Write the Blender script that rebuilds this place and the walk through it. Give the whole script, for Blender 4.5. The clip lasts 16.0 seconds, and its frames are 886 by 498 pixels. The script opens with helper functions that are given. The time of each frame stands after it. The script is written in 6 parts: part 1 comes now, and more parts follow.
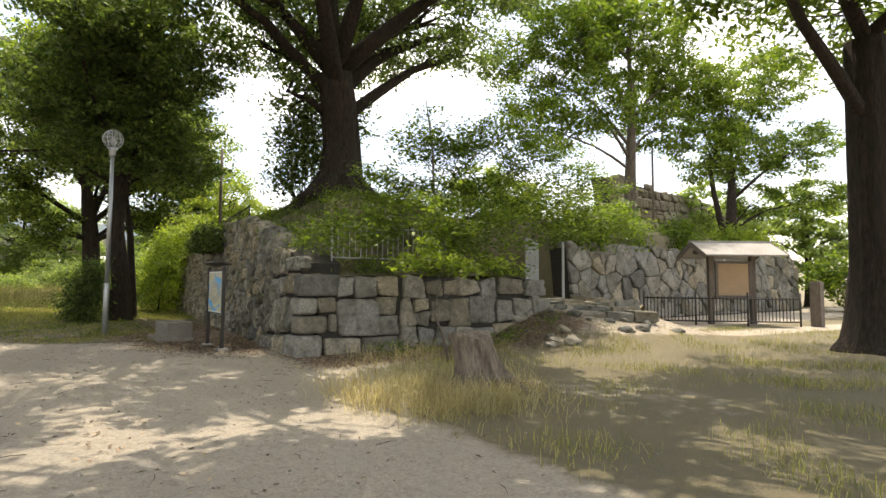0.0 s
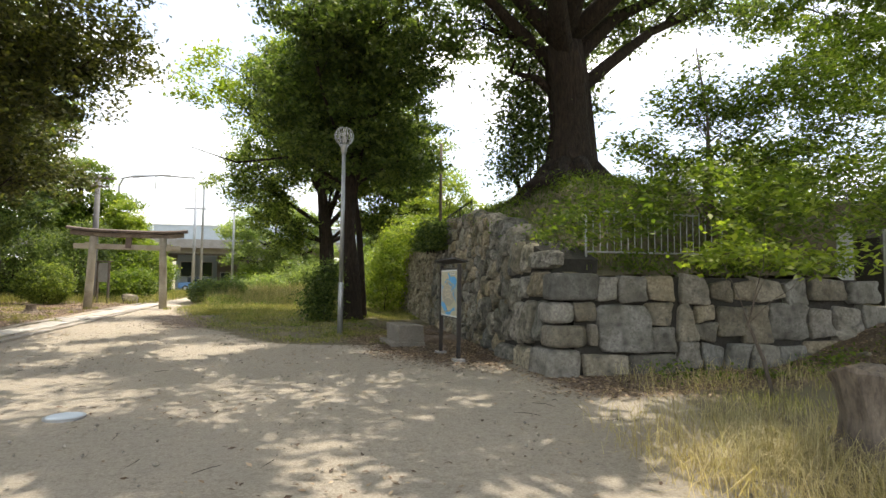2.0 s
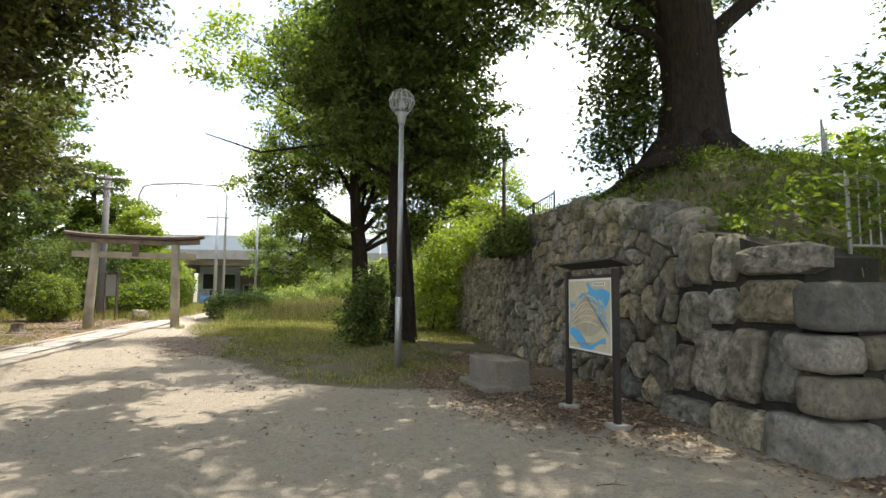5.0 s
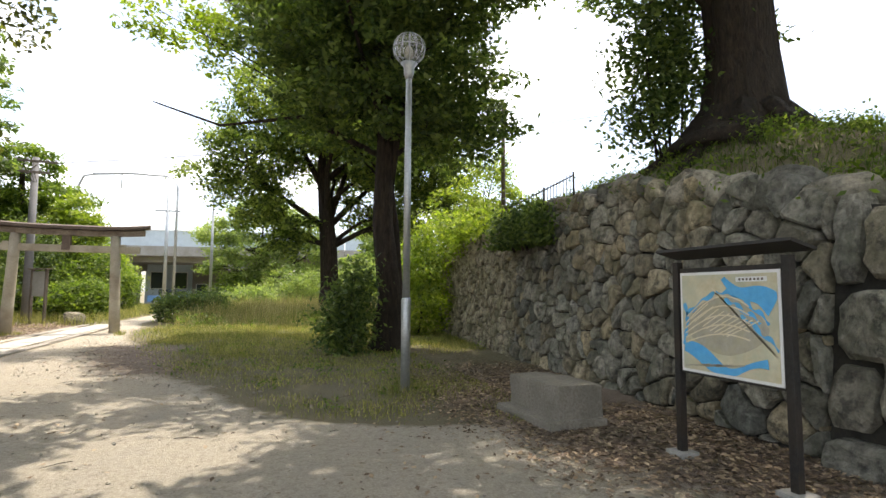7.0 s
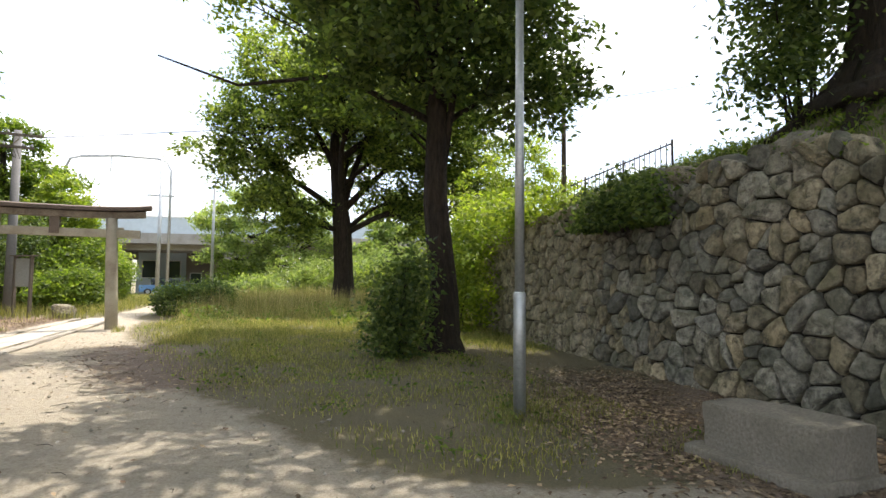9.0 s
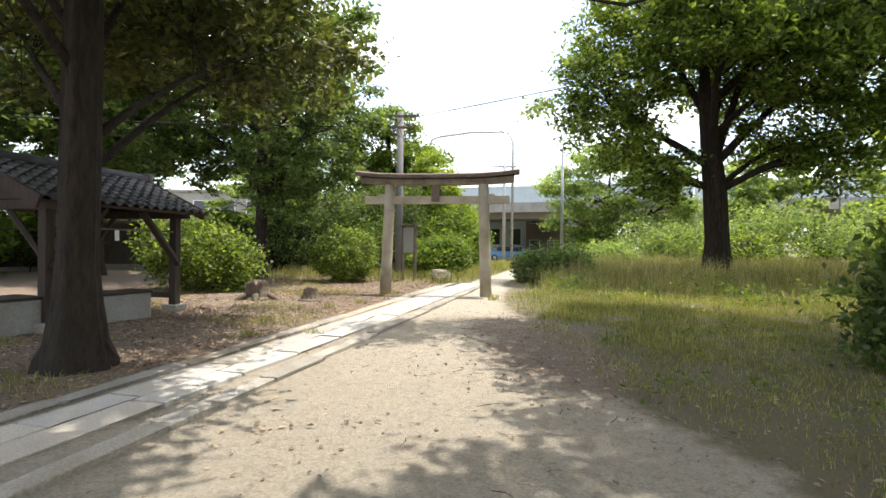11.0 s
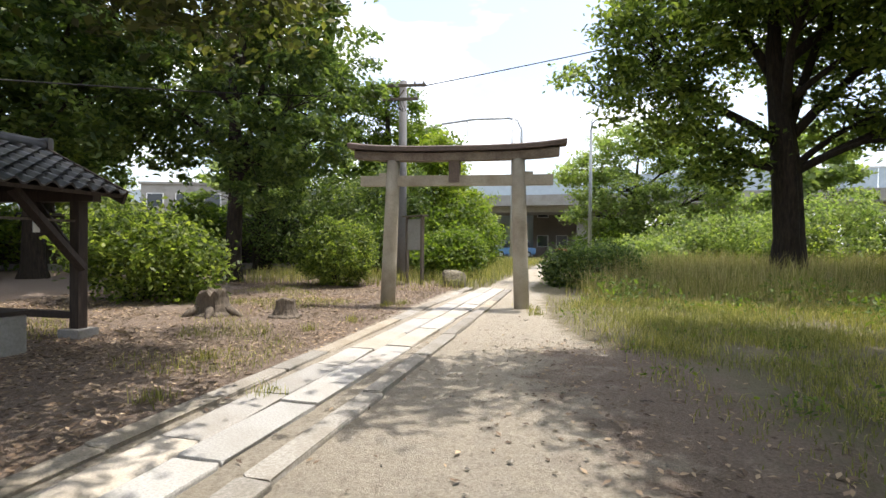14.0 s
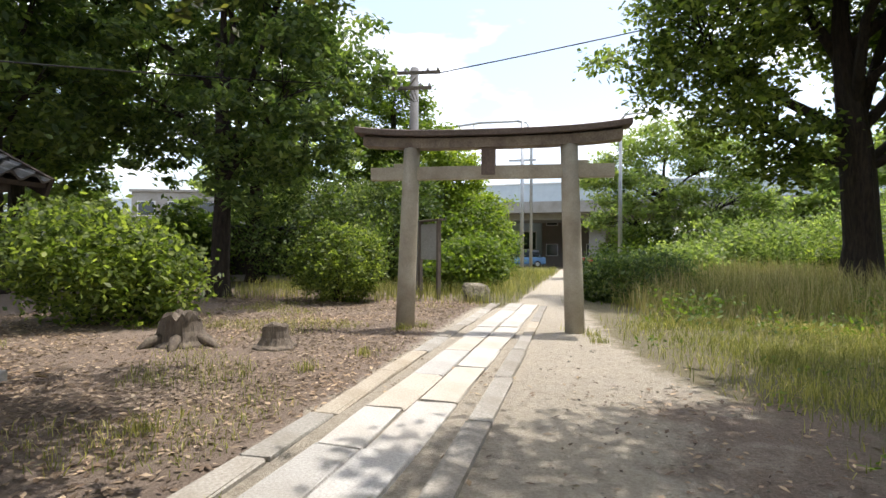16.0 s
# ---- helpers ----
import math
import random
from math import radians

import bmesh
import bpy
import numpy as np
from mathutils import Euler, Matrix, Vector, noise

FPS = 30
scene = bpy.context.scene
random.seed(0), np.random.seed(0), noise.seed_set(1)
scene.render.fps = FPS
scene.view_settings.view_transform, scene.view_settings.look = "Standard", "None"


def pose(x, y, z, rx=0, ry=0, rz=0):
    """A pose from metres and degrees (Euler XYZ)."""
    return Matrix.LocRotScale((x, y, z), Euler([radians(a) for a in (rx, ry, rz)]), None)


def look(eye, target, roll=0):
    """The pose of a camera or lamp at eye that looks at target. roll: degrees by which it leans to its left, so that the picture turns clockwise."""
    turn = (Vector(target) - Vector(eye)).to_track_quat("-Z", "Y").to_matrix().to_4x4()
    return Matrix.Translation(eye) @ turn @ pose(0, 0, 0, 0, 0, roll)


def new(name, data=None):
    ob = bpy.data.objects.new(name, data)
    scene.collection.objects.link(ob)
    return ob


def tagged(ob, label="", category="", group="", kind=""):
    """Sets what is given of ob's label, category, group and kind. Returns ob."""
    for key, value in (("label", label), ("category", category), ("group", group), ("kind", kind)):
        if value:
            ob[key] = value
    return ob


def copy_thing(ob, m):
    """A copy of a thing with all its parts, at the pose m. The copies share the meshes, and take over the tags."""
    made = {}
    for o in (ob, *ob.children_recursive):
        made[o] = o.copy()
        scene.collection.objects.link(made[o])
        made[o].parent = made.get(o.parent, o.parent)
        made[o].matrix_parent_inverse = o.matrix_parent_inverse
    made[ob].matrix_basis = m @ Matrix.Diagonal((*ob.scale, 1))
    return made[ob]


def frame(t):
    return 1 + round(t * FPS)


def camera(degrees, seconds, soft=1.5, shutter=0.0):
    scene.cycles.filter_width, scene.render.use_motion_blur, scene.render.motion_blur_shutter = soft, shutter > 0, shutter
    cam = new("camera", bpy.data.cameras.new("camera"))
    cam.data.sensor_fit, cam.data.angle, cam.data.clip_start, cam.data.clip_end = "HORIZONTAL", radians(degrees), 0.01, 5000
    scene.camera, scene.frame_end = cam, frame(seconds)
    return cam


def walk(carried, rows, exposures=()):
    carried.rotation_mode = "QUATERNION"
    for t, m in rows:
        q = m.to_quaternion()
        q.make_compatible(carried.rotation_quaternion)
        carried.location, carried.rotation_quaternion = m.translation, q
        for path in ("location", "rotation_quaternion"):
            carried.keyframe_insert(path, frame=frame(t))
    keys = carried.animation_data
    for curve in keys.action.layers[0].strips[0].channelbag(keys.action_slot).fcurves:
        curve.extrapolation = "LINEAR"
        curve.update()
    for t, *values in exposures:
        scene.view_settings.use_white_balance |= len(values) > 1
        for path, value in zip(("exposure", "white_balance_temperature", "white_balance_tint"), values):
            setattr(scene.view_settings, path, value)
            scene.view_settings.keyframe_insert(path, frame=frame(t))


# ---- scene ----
cam = camera(78.0, 16.0)
METRES, EYE, TILT, LEAN, TURN = 20.0, 1.5, 0.0, 0.0, -37.4
ROWS = [
    (0.0, 0.0, 0.0, 0.0, -0.02, 3.68, -0.29),
    (0.5, -0.0115, 0.0262, -0.0009, 5.48, 3.54, -0.36),
    (1.0, -0.0304, 0.0545, -0.001, 13.25, 3.57, -0.57),
    (1.5, -0.0463, 0.0789, -0.0007, 17.85, 3.41, -0.54),
    (2.0, -0.0662, 0.1027, 0.0001, 20.73, 3.54, -0.66),
    (2.5, -0.0881, 0.1266, -0.0013, 22.1, 4.55, -0.78),
    (3.0, -0.1137, 0.1534, -0.0017, 23.87, 4.56, -0.71),
    (3.5, -0.1361, 0.1778, -0.0003, 25.1, 4.7, -0.72),
    (6.0, -0.2357, 0.2963, 0.0023, 20.58, 4.71, -0.4),
    (6.5, -0.2584, 0.3167, 0.0027, 19.5, 4.66, -0.4),
    (7.0, -0.2803, 0.3368, 0.002, 18.67, 4.72, -0.41),
    (7.5, -0.3053, 0.357, 0.0028, 17.98, 4.47, -0.38),
    (8.0, -0.3273, 0.375, 0.0024, 16.21, 4.38, -0.37),
    (10.5, -0.4791, 0.4573, 0.0045, 37.5, 1.61, -0.59),
    (11.0, -0.5055, 0.4709, 0.0038, 50.42, -0.21, -0.72),
    (11.5, -0.5309, 0.4864, 0.0027, 53.96, -1.75, -0.73),
    (12.0, -0.5571, 0.4986, 0.0029, 56.52, -1.92, -0.78),
    (12.5, -0.5807, 0.5168, 0.0038, 56.31, -2.15, -0.68),
    (13.0, -0.6044, 0.5369, 0.0043, 53.67, -1.8, -0.49),
    (13.5, -0.6307, 0.5519, 0.0042, 50.03, -1.3, -0.59),
    (14.0, -0.6586, 0.5657, 0.003, 50.08, -0.6, -0.57),
    (14.5, -0.6828, 0.5792, 0.004, 50.42, -0.35, -0.55),
    (15.0, -0.7087, 0.5922, 0.0036, 50.16, -0.05, -0.48),
    (15.5, -0.7364, 0.6035, 0.003, 50.05, 0.18, -0.53),
    (16.0, -0.7605, 0.6172, 0.001, 50.01, 0.43, -0.35),
]
walk(cam, [(t, pose(0, 0, EYE, TILT, LEAN, TURN) @ pose(METRES * x, METRES * y, METRES * z, 90 + pitch, roll, yaw)) for t, x, y, z, yaw, pitch, roll in ROWS], [(0, 1.27, 7450, 13), (3, 1.18, 6950, 12), (8, 1.38, 6900, 12), (10.5, 1.37, 6750, 11), (13, 1.15, 6600, 13), (16, 1.0, 6450, 13)])

# ---- sky, sun ----
SUN_DIR = Vector((0.25, 0.19, 1.0)).normalized()
elev = math.asin(SUN_DIR.z)
world = bpy.data.worlds.new("sky")
scene.world = world
world.use_nodes = True
wn = world.node_tree.nodes
wl = world.node_tree.links
sky = wn.new("ShaderNodeTexSky")
sky.sky_type = "NISHITA"
sky.sun_disc = False
sky.sun_elevation = elev
sky.sun_rotation = math.atan2(SUN_DIR.x, SUN_DIR.y)
sky.dust_density = 2.5
coord = wn.new("ShaderNodeTexCoord")
stretch = wn.new("ShaderNodeMapping")
stretch.inputs["Scale"].default_value = (1.6, 1.6, 4.5)
cloud = wn.new("ShaderNodeTexNoise")
cloud.inputs["Scale"].default_value = 1.7
cloud.inputs["Detail"].default_value = 7
cloud_ramp = wn.new("ShaderNodeValToRGB")
cloud_ramp.color_ramp.elements[0].position = 0.46
cloud_ramp.color_ramp.elements[0].color = (0.08, 0.08, 0.08, 1)
cloud_ramp.color_ramp.elements[1].position = 0.67
cloud_mix = wn.new("ShaderNodeMix")
cloud_mix.data_type = "RGBA"
cloud_mix.inputs["B"].default_value = (10.0, 10.2, 10.4, 1)
wl.new(coord.outputs["Generated"], stretch.inputs["Vector"])
wl.new(stretch.outputs["Vector"], cloud.inputs["Vector"])
wl.new(cloud.outputs["Fac"], cloud_ramp.inputs["Fac"])
wl.new(cloud_ramp.outputs["Color"], cloud_mix.inputs["Factor"])
wl.new(sky.outputs["Color"], cloud_mix.inputs["A"])
wl.new(cloud_mix.outputs["Result"], wn["Background"].inputs["Color"])
wn["Background"].inputs["Strength"].default_value = 0.15

sun_data = bpy.data.lights.new("sun", "SUN")
sun_data.energy = 2.9
sun_data.angle = radians(0.53)
sun_data.color = (1.0, 0.95, 0.86)
sun = new("sun", sun_data)
sun.matrix_world = look(SUN_DIR * 60, (0, 0, 0))


# ---- materials ----
def base_nodes(name, rough=0.8, metal=0.0):
    m = bpy.data.materials.new(name)
    m.use_nodes = True
    n, l = m.node_tree.nodes, m.node_tree.links
    b = n["Principled BSDF"]
    b.inputs["Roughness"].default_value = rough
    b.inputs["Metallic"].default_value = metal
    return m, n, l, b


def noise_node(n, l, scale, detail=6.0, vec=None, rough=0.6):
    t = n.new("ShaderNodeTexNoise")
    t.inputs["Scale"].default_value = scale
    t.inputs["Detail"].default_value = detail
    t.inputs["Roughness"].default_value = rough
    if vec is not None:
        l.new(vec, t.inputs["Vector"])
    return t


def ramp_node(n, l, fac, stops):
    r = n.new("ShaderNodeValToRGB")
    e = r.color_ramp.elements
    while len(e) < len(stops):
        e.new(0.5)
    for s, (p, c) in zip(e, stops):
        s.position = p
        s.color = (*c, 1)
    l.new(fac, r.inputs["Fac"])
    return r


def mix_node(n, l, fac, a, b, mode="MIX"):
    x = n.new("ShaderNodeMix")
    x.data_type = "RGBA"
    x.blend_type = mode
    for key, v in (("Factor", fac), ("A", a), ("B", b)):
        if isinstance(v, (int, float)):
            x.inputs[key].default_value = v
        elif isinstance(v, tuple):
            x.inputs[key].default_value = (*v, 1)
        else:
            l.new(v, x.inputs[key])
    return x.outputs["Result"]


def bump_node(n, l, b, height, strength, dist=0.02):
    u = n.new("ShaderNodeBump")
    u.inputs["Strength"].default_value = strength
    u.inputs["Distance"].default_value = dist
    l.new(height, u.inputs["Height"])
    l.new(u.outputs["Normal"], b.inputs["Normal"])


def surface(name, dark, light, stain, grain=30.0, patch=2.0, rough=0.85, metal=0.0, bump=0.4, stretch=(1, 1, 1), vary=0.0, stain_amount=0.6, relief=0.02, lichen=None):
    """Two-scale mottled surface: fine grain between dark and light, large patches towards stain."""
    m, n, l, b = base_nodes(name, rough, metal)
    co = n.new("ShaderNodeTexCoord")
    mp = n.new("ShaderNodeMapping")
    mp.inputs["Scale"].default_value = stretch
    l.new(co.outputs["Object"], mp.inputs["Vector"])
    fine = noise_node(n, l, grain, 8, mp.outputs["Vector"], 0.7)
    big = noise_node(n, l, patch, 5, mp.outputs["Vector"])
    col = ramp_node(n, l, fine.outputs["Fac"], [(0.3, dark), (0.7, light)]).outputs["Color"]
    mask = ramp_node(n, l, big.outputs["Fac"], [(0.42, (0, 0, 0)), (0.68, (stain_amount,) * 3)]).outputs["Color"]
    col = mix_node(n, l, mask, col, stain)
    if vary:
        info = n.new("ShaderNodeObjectInfo")
        v = ramp_node(n, l, info.outputs["Random"], [(0.0, (1 - vary,) * 3), (1.0, (1 + vary * 0.6, 1 + vary * 0.5, 1 + vary * 0.4))])
        col = mix_node(n, l, 1.0, col, v.outputs["Color"], "MULTIPLY")
        hue = n.new("ShaderNodeMath")
        hue.operation = "MULTIPLY"
        hue.inputs[1].default_value = 7.13
        l.new(info.outputs["Random"], hue.inputs[0])
        part_of = n.new("ShaderNodeMath")
        part_of.operation = "FRACT"
        l.new(hue.outputs[0], part_of.inputs[0])
        tint = ramp_node(n, l, part_of.outputs[0], [(0.0, (0.93, 1.0, 1.05)), (0.55, (1.0, 1.0, 0.97)), (0.8, (1.08, 1.02, 0.86)), (1.0, (1.2, 1.07, 0.84))])
        col = mix_node(n, l, min(1.0, vary * 2), col, mix_node(n, l, 1.0, col, tint.outputs["Color"], "MULTIPLY"))
    if lichen:
        spots = noise_node(n, l, 5.5, 6, mp.outputs["Vector"], 0.75)
        mask = ramp_node(n, l, spots.outputs["Fac"], [(0.52, (0, 0, 0)), (0.64, (0.8,) * 3)]).outputs["Color"]
        col = mix_node(n, l, mask, col, lichen)
    l.new(col, b.inputs["Base Color"])
    bump_node(n, l, b, fine.outputs["Fac"], bump, relief)
    return m


def foliage(name, dark, mid, light, through_light=0.4, rough=0.55):
    """Leaves: a tone for each leaf, part of the light passing through."""
    m, n, l, b = base_nodes(name, rough)
    geo = n.new("ShaderNodeNewGeometry")
    col = ramp_node(n, l, geo.outputs["Random Per Island"], [(0.0, dark), (0.55, mid), (1.0, light)]).outputs["Color"]
    co = n.new("ShaderNodeTexCoord")
    big = noise_node(n, l, 0.55, 3, co.outputs["Object"])
    tone = ramp_node(n, l, big.outputs["Fac"], [(0.3, (0.7, 0.75, 0.7)), (0.7, (1.25, 1.2, 1.0))]).outputs["Color"]
    col = mix_node(n, l, 1.0, col, tone, "MULTIPLY")
    l.new(col, b.inputs["Base Color"])
    tr = n.new("ShaderNodeBsdfTranslucent")
    warm = mix_node(n, l, 1.0, col, (1.5, 1.6, 0.7), "MULTIPLY")
    l.new(warm, tr.inputs["Color"])
    mx = n.new("ShaderNodeMixShader")
    mx.inputs["Fac"].default_value = through_light
    l.new(b.outputs["BSDF"], mx.inputs[1])
    l.new(tr.outputs["BSDF"], mx.inputs[2])
    l.new(mx.outputs["Shader"], n["Material Output"].inputs["Surface"])
    return m


def ground_material():
    m, n, l, b = base_nodes("earth", 0.95)
    co = n.new("ShaderNodeTexCoord")
    vec = co.outputs["Object"]
    fine = noise_node(n, l, 45, 8, vec, 0.75)
    mid = noise_node(n, l, 3.0, 6, vec)
    big = noise_node(n, l, 0.35, 4, vec)
    sand = ramp_node(n, l, fine.outputs["Fac"], [(0.28, (0.22, 0.19, 0.145)), (0.72, (0.56, 0.50, 0.40))]).outputs["Color"]
    sand = mix_node(n, l, ramp_node(n, l, mid.outputs["Fac"], [(0.45, (0, 0, 0)), (0.75, (0.45,) * 3)]).outputs["Color"], sand, (0.36, 0.33, 0.285))
    sand = mix_node(n, l, ramp_node(n, l, big.outputs["Fac"], [(0.4, (0, 0, 0)), (0.7, (0.35,) * 3)]).outputs["Color"], sand, (0.33, 0.29, 0.22))
    grit = noise_node(n, l, 14, 8, vec, 0.85)
    sand = mix_node(n, l, ramp_node(n, l, grit.outputs["Fac"], [(0.5, (0, 0, 0)), (0.66, (0.8,) * 3)]).outputs["Color"], sand, (0.19, 0.16, 0.12))
    turf = ramp_node(n, l, fine.outputs["Fac"], [(0.3, (0.085, 0.076, 0.043)), (0.7, (0.21, 0.18, 0.11))]).outputs["Color"]
    turf = mix_node(n, l, ramp_node(n, l, mid.outputs["Fac"], [(0.4, (0, 0, 0)), (0.7, (0.7,) * 3)]).outputs["Color"], turf, (0.17, 0.145, 0.075))
    duff = ramp_node(n, l, fine.outputs["Fac"], [(0.3, (0.095, 0.07, 0.052)), (0.7, (0.30, 0.23, 0.175))]).outputs["Color"]
    for layer, key in ((turf, "grass"), (duff, "litter")):
        at = n.new("ShaderNodeAttribute")
        at.attribute_name = key
        rough_edge = n.new("ShaderNodeMath")
        rough_edge.operation = "MULTIPLY_ADD"
        l.new(mid.outputs["Fac"], rough_edge.inputs[0])
        rough_edge.inputs[1].default_value = 0.9
        l.new(at.outputs["Fac"], rough_edge.inputs[2])
        mask = ramp_node(n, l, rough_edge.outputs[0], [(0.72, (0, 0, 0)), (1.05, (1, 1, 1))]).outputs["Color"]
        sand = mix_node(n, l, mask, sand, layer)
    l.new(sand, b.inputs["Base Color"])
    mixed = n.new("ShaderNodeMath")
    mixed.operation = "ADD"
    l.new(fine.outputs["Fac"], mixed.inputs[0])
    l.new(grit.outputs["Fac"], mixed.inputs[1])
    bump_node(n, l, b, mixed.outputs[0], 0.9, 0.03)
    return m


M_EARTH = ground_material()
M_STONE = surface("wall_stone", (0.07, 0.066, 0.055), (0.44, 0.41, 0.34), (0.09, 0.095, 0.06), 10, 2.4, 0.92, bump=0.9, vary=0.45, stain_amount=0.75, relief=0.06, lichen=(0.035, 0.034, 0.028))
M_STONE_CUT = surface("cut_stone", (0.095, 0.092, 0.082), (0.36, 0.345, 0.305), (0.10, 0.093, 0.068), 22, 2.0, 0.92, bump=0.8, vary=0.42, stain_amount=0.7, relief=0.03, lichen=(0.05, 0.048, 0.04))
M_KERB = surface("kerb_stone", (0.20, 0.185, 0.16), (0.46, 0.43, 0.385), (0.22, 0.19, 0.145), 40, 2.2, 0.88, bump=0.5, vary=0.25, stain_amount=0.6)
M_MORTAR = surface("packed_soil", (0.012, 0.011, 0.009), (0.045, 0.04, 0.032), (0.025, 0.027, 0.018), 12, 2, 0.95, bump=0.8)
M_SLAB = surface("paving_stone", (0.30, 0.29, 0.27), (0.58, 0.56, 0.53), (0.30, 0.27, 0.22), 55, 1.6, 0.85, bump=0.35, vary=0.2, stain_amount=0.45)
M_BLOCK = surface("weathered_block_stone", (0.12, 0.108, 0.088), (0.27, 0.245, 0.2), (0.12, 0.11, 0.085), 40, 3.0, 0.92, bump=0.5, stain_amount=0.6)
M_TORII = surface("torii_stone", (0.27, 0.24, 0.18), (0.46, 0.42, 0.335), (0.16, 0.12, 0.085), 60, 1.7, 0.85, bump=0.3)
M_TORII_DARK = surface("torii_stained_stone", (0.075, 0.055, 0.045), (0.19, 0.145, 0.115), (0.05, 0.04, 0.035), 45, 2.5, 0.85, bump=0.35)
M_TORII_MID = surface("torii_streaked_stone", (0.12, 0.09, 0.07), (0.30, 0.25, 0.19), (0.07, 0.05, 0.04), 50, 3.0, 0.85, bump=0.35, stain_amount=0.85)
M_BARK = surface("bark", (0.004, 0.003, 0.0025), (0.068, 0.046, 0.031), (0.026, 0.021, 0.014), 15, 1.6, 0.97, bump=1.0, stretch=(1, 1, 0.22), relief=0.14)
M_BARK_PALE = surface("bark_pale", (0.05, 0.04, 0.032), (0.19, 0.155, 0.12), (0.09, 0.085, 0.06), 20, 1.5, 0.95, bump=1.0, stretch=(1, 1, 0.14), relief=0.05)
M_CUTWOOD = surface("weathered_stump", (0.045, 0.036, 0.028), (0.25, 0.205, 0.155), (0.06, 0.045, 0.034), 16, 3, 0.95, bump=1.0, stretch=(1, 1, 0.25))
M_METAL = surface("galvanised_steel", (0.33, 0.35, 0.36), (0.50, 0.52, 0.53), (0.30, 0.31, 0.30), 25, 2, 0.45, 0.7, 0.05)
M_IRON = surface("black_iron", (0.012, 0.012, 0.012), (0.035, 0.034, 0.033), (0.05, 0.035, 0.025), 30, 3, 0.5, 0.3, 0.1)
M_DARKWOOD = surface("dark_stained_wood", (0.017, 0.011, 0.008), (0.055, 0.037, 0.026), (0.022, 0.016, 0.012), 25, 2, 0.85, bump=0.3, stretch=(1, 1, 0.15))
M_OLDWOOD = surface("old_grey_wood", (0.075, 0.06, 0.048), (0.20, 0.165, 0.13), (0.06, 0.045, 0.036), 30, 2, 0.85, bump=0.5, stretch=(1, 1, 0.12))
M_CONCRETE = surface("concrete", (0.22, 0.215, 0.20), (0.38, 0.37, 0.345), (0.19, 0.175, 0.15), 30, 1.2, 0.9, bump=0.3)
M_TILE = surface("roof_tile", (0.018, 0.02, 0.026), (0.06, 0.064, 0.076), (0.09, 0.09, 0.095), 25, 2.5, 0.42, bump=0.2, vary=0.5)
M_LEAF = foliage("leaf_green", (0.048, 0.086, 0.016), (0.11, 0.165, 0.032), (0.205, 0.265, 0.058), 0.54)
M_LEAF_DARK = foliage("leaf_dark", (0.042, 0.074, 0.033), (0.1, 0.145, 0.054), (0.2, 0.255, 0.095), 0.52)
M_LEAF_DULL = foliage("leaf_dull_olive", (0.028, 0.038, 0.012), (0.078, 0.092, 0.03), (0.175, 0.18, 0.06), 0.4)
M_LEAF_OLIVE = foliage("leaf_olive", (0.045, 0.072, 0.02), (0.13, 0.178, 0.05), (0.29, 0.34, 0.1), 0.58)
M_LEAF_LIGHT = foliage("leaf_light", (0.10, 0.155, 0.025), (0.20, 0.265, 0.046), (0.32, 0.37, 0.085), 0.55)
# far leaves: distance haze is mixed into the colour, paler and bluer
M_LEAF_HAZE = foliage("leaf_far_haze", (0.11, 0.165, 0.07), (0.20, 0.26, 0.11), (0.31, 0.36, 0.165), 0.55)
M_GRASS = foliage("grass_blade", (0.105, 0.12, 0.04), (0.225, 0.225, 0.082), (0.42, 0.375, 0.2), 0.42, 0.7)
# greener mound blades, darkened in colour for the big tree's shade
M_GREEN_SHADED = foliage("green_blade_shaded", (0.05, 0.075, 0.02), (0.105, 0.14, 0.042), (0.20, 0.22, 0.085), 0.42, 0.7)
M_STRAW = foliage("dry_grass", (0.23, 0.185, 0.11), (0.40, 0.33, 0.21), (0.58, 0.50, 0.35), 0.35, 0.7)
M_DEAD = foliage("fallen_leaf", (0.065, 0.042, 0.032), (0.20, 0.138, 0.104), (0.46, 0.35, 0.27), 0.1, 0.8)


# ---- building tools ----
def smooth(a, b, v):
    k = np.clip((np.asarray(v, float) - a) / (b - a), 0, 1)
    return k * k * (3 - 2 * k)


def ground_z(x, y):
    """Height of the open ground: a gentle rise to the torii, and a hump up to the old gate."""
    h = 0.01 * np.clip(y, -20, 34)
    return h + 0.9 * smooth(6.5, 11.3, y) * smooth(8.2, 11.2, x) * (1 - smooth(14.5, 16.5, x))


def gz(x, y):
    return float(ground_z(x, y))


def mesh_object(name, verts, faces, material, parent=None, label="", shade=False):
    me = bpy.data.meshes.new(name)
    me.from_pydata([tuple(v) for v in verts], [], faces)
    me.update()
    if material:
        me.materials.append(material)
    if shade:
        me.polygons.foreach_set("use_smooth", [True] * len(me.polygons))
    ob = new(name, me)
    if parent:
        ob.parent = parent
    if label:
        ob["label"] = label
    return ob


def part(name, bm, material, parent, label="", shade=False):
    me = bpy.data.meshes.new(name)
    bm.normal_update()
    bm.to_mesh(me)
    bm.free()
    me.materials.append(material)
    if shade:
        me.polygons.foreach_set("use_smooth", [True] * len(me.polygons))
    ob = new(name, me)
    ob.parent = parent
    if label:
        ob["label"] = label
    return ob


def thing(name, m, label, category, group="", kind=""):
    ob = new(name)
    ob.matrix_world = m
    ob.empty_display_size = 0.2
    return tagged(ob, label, category, group, kind)


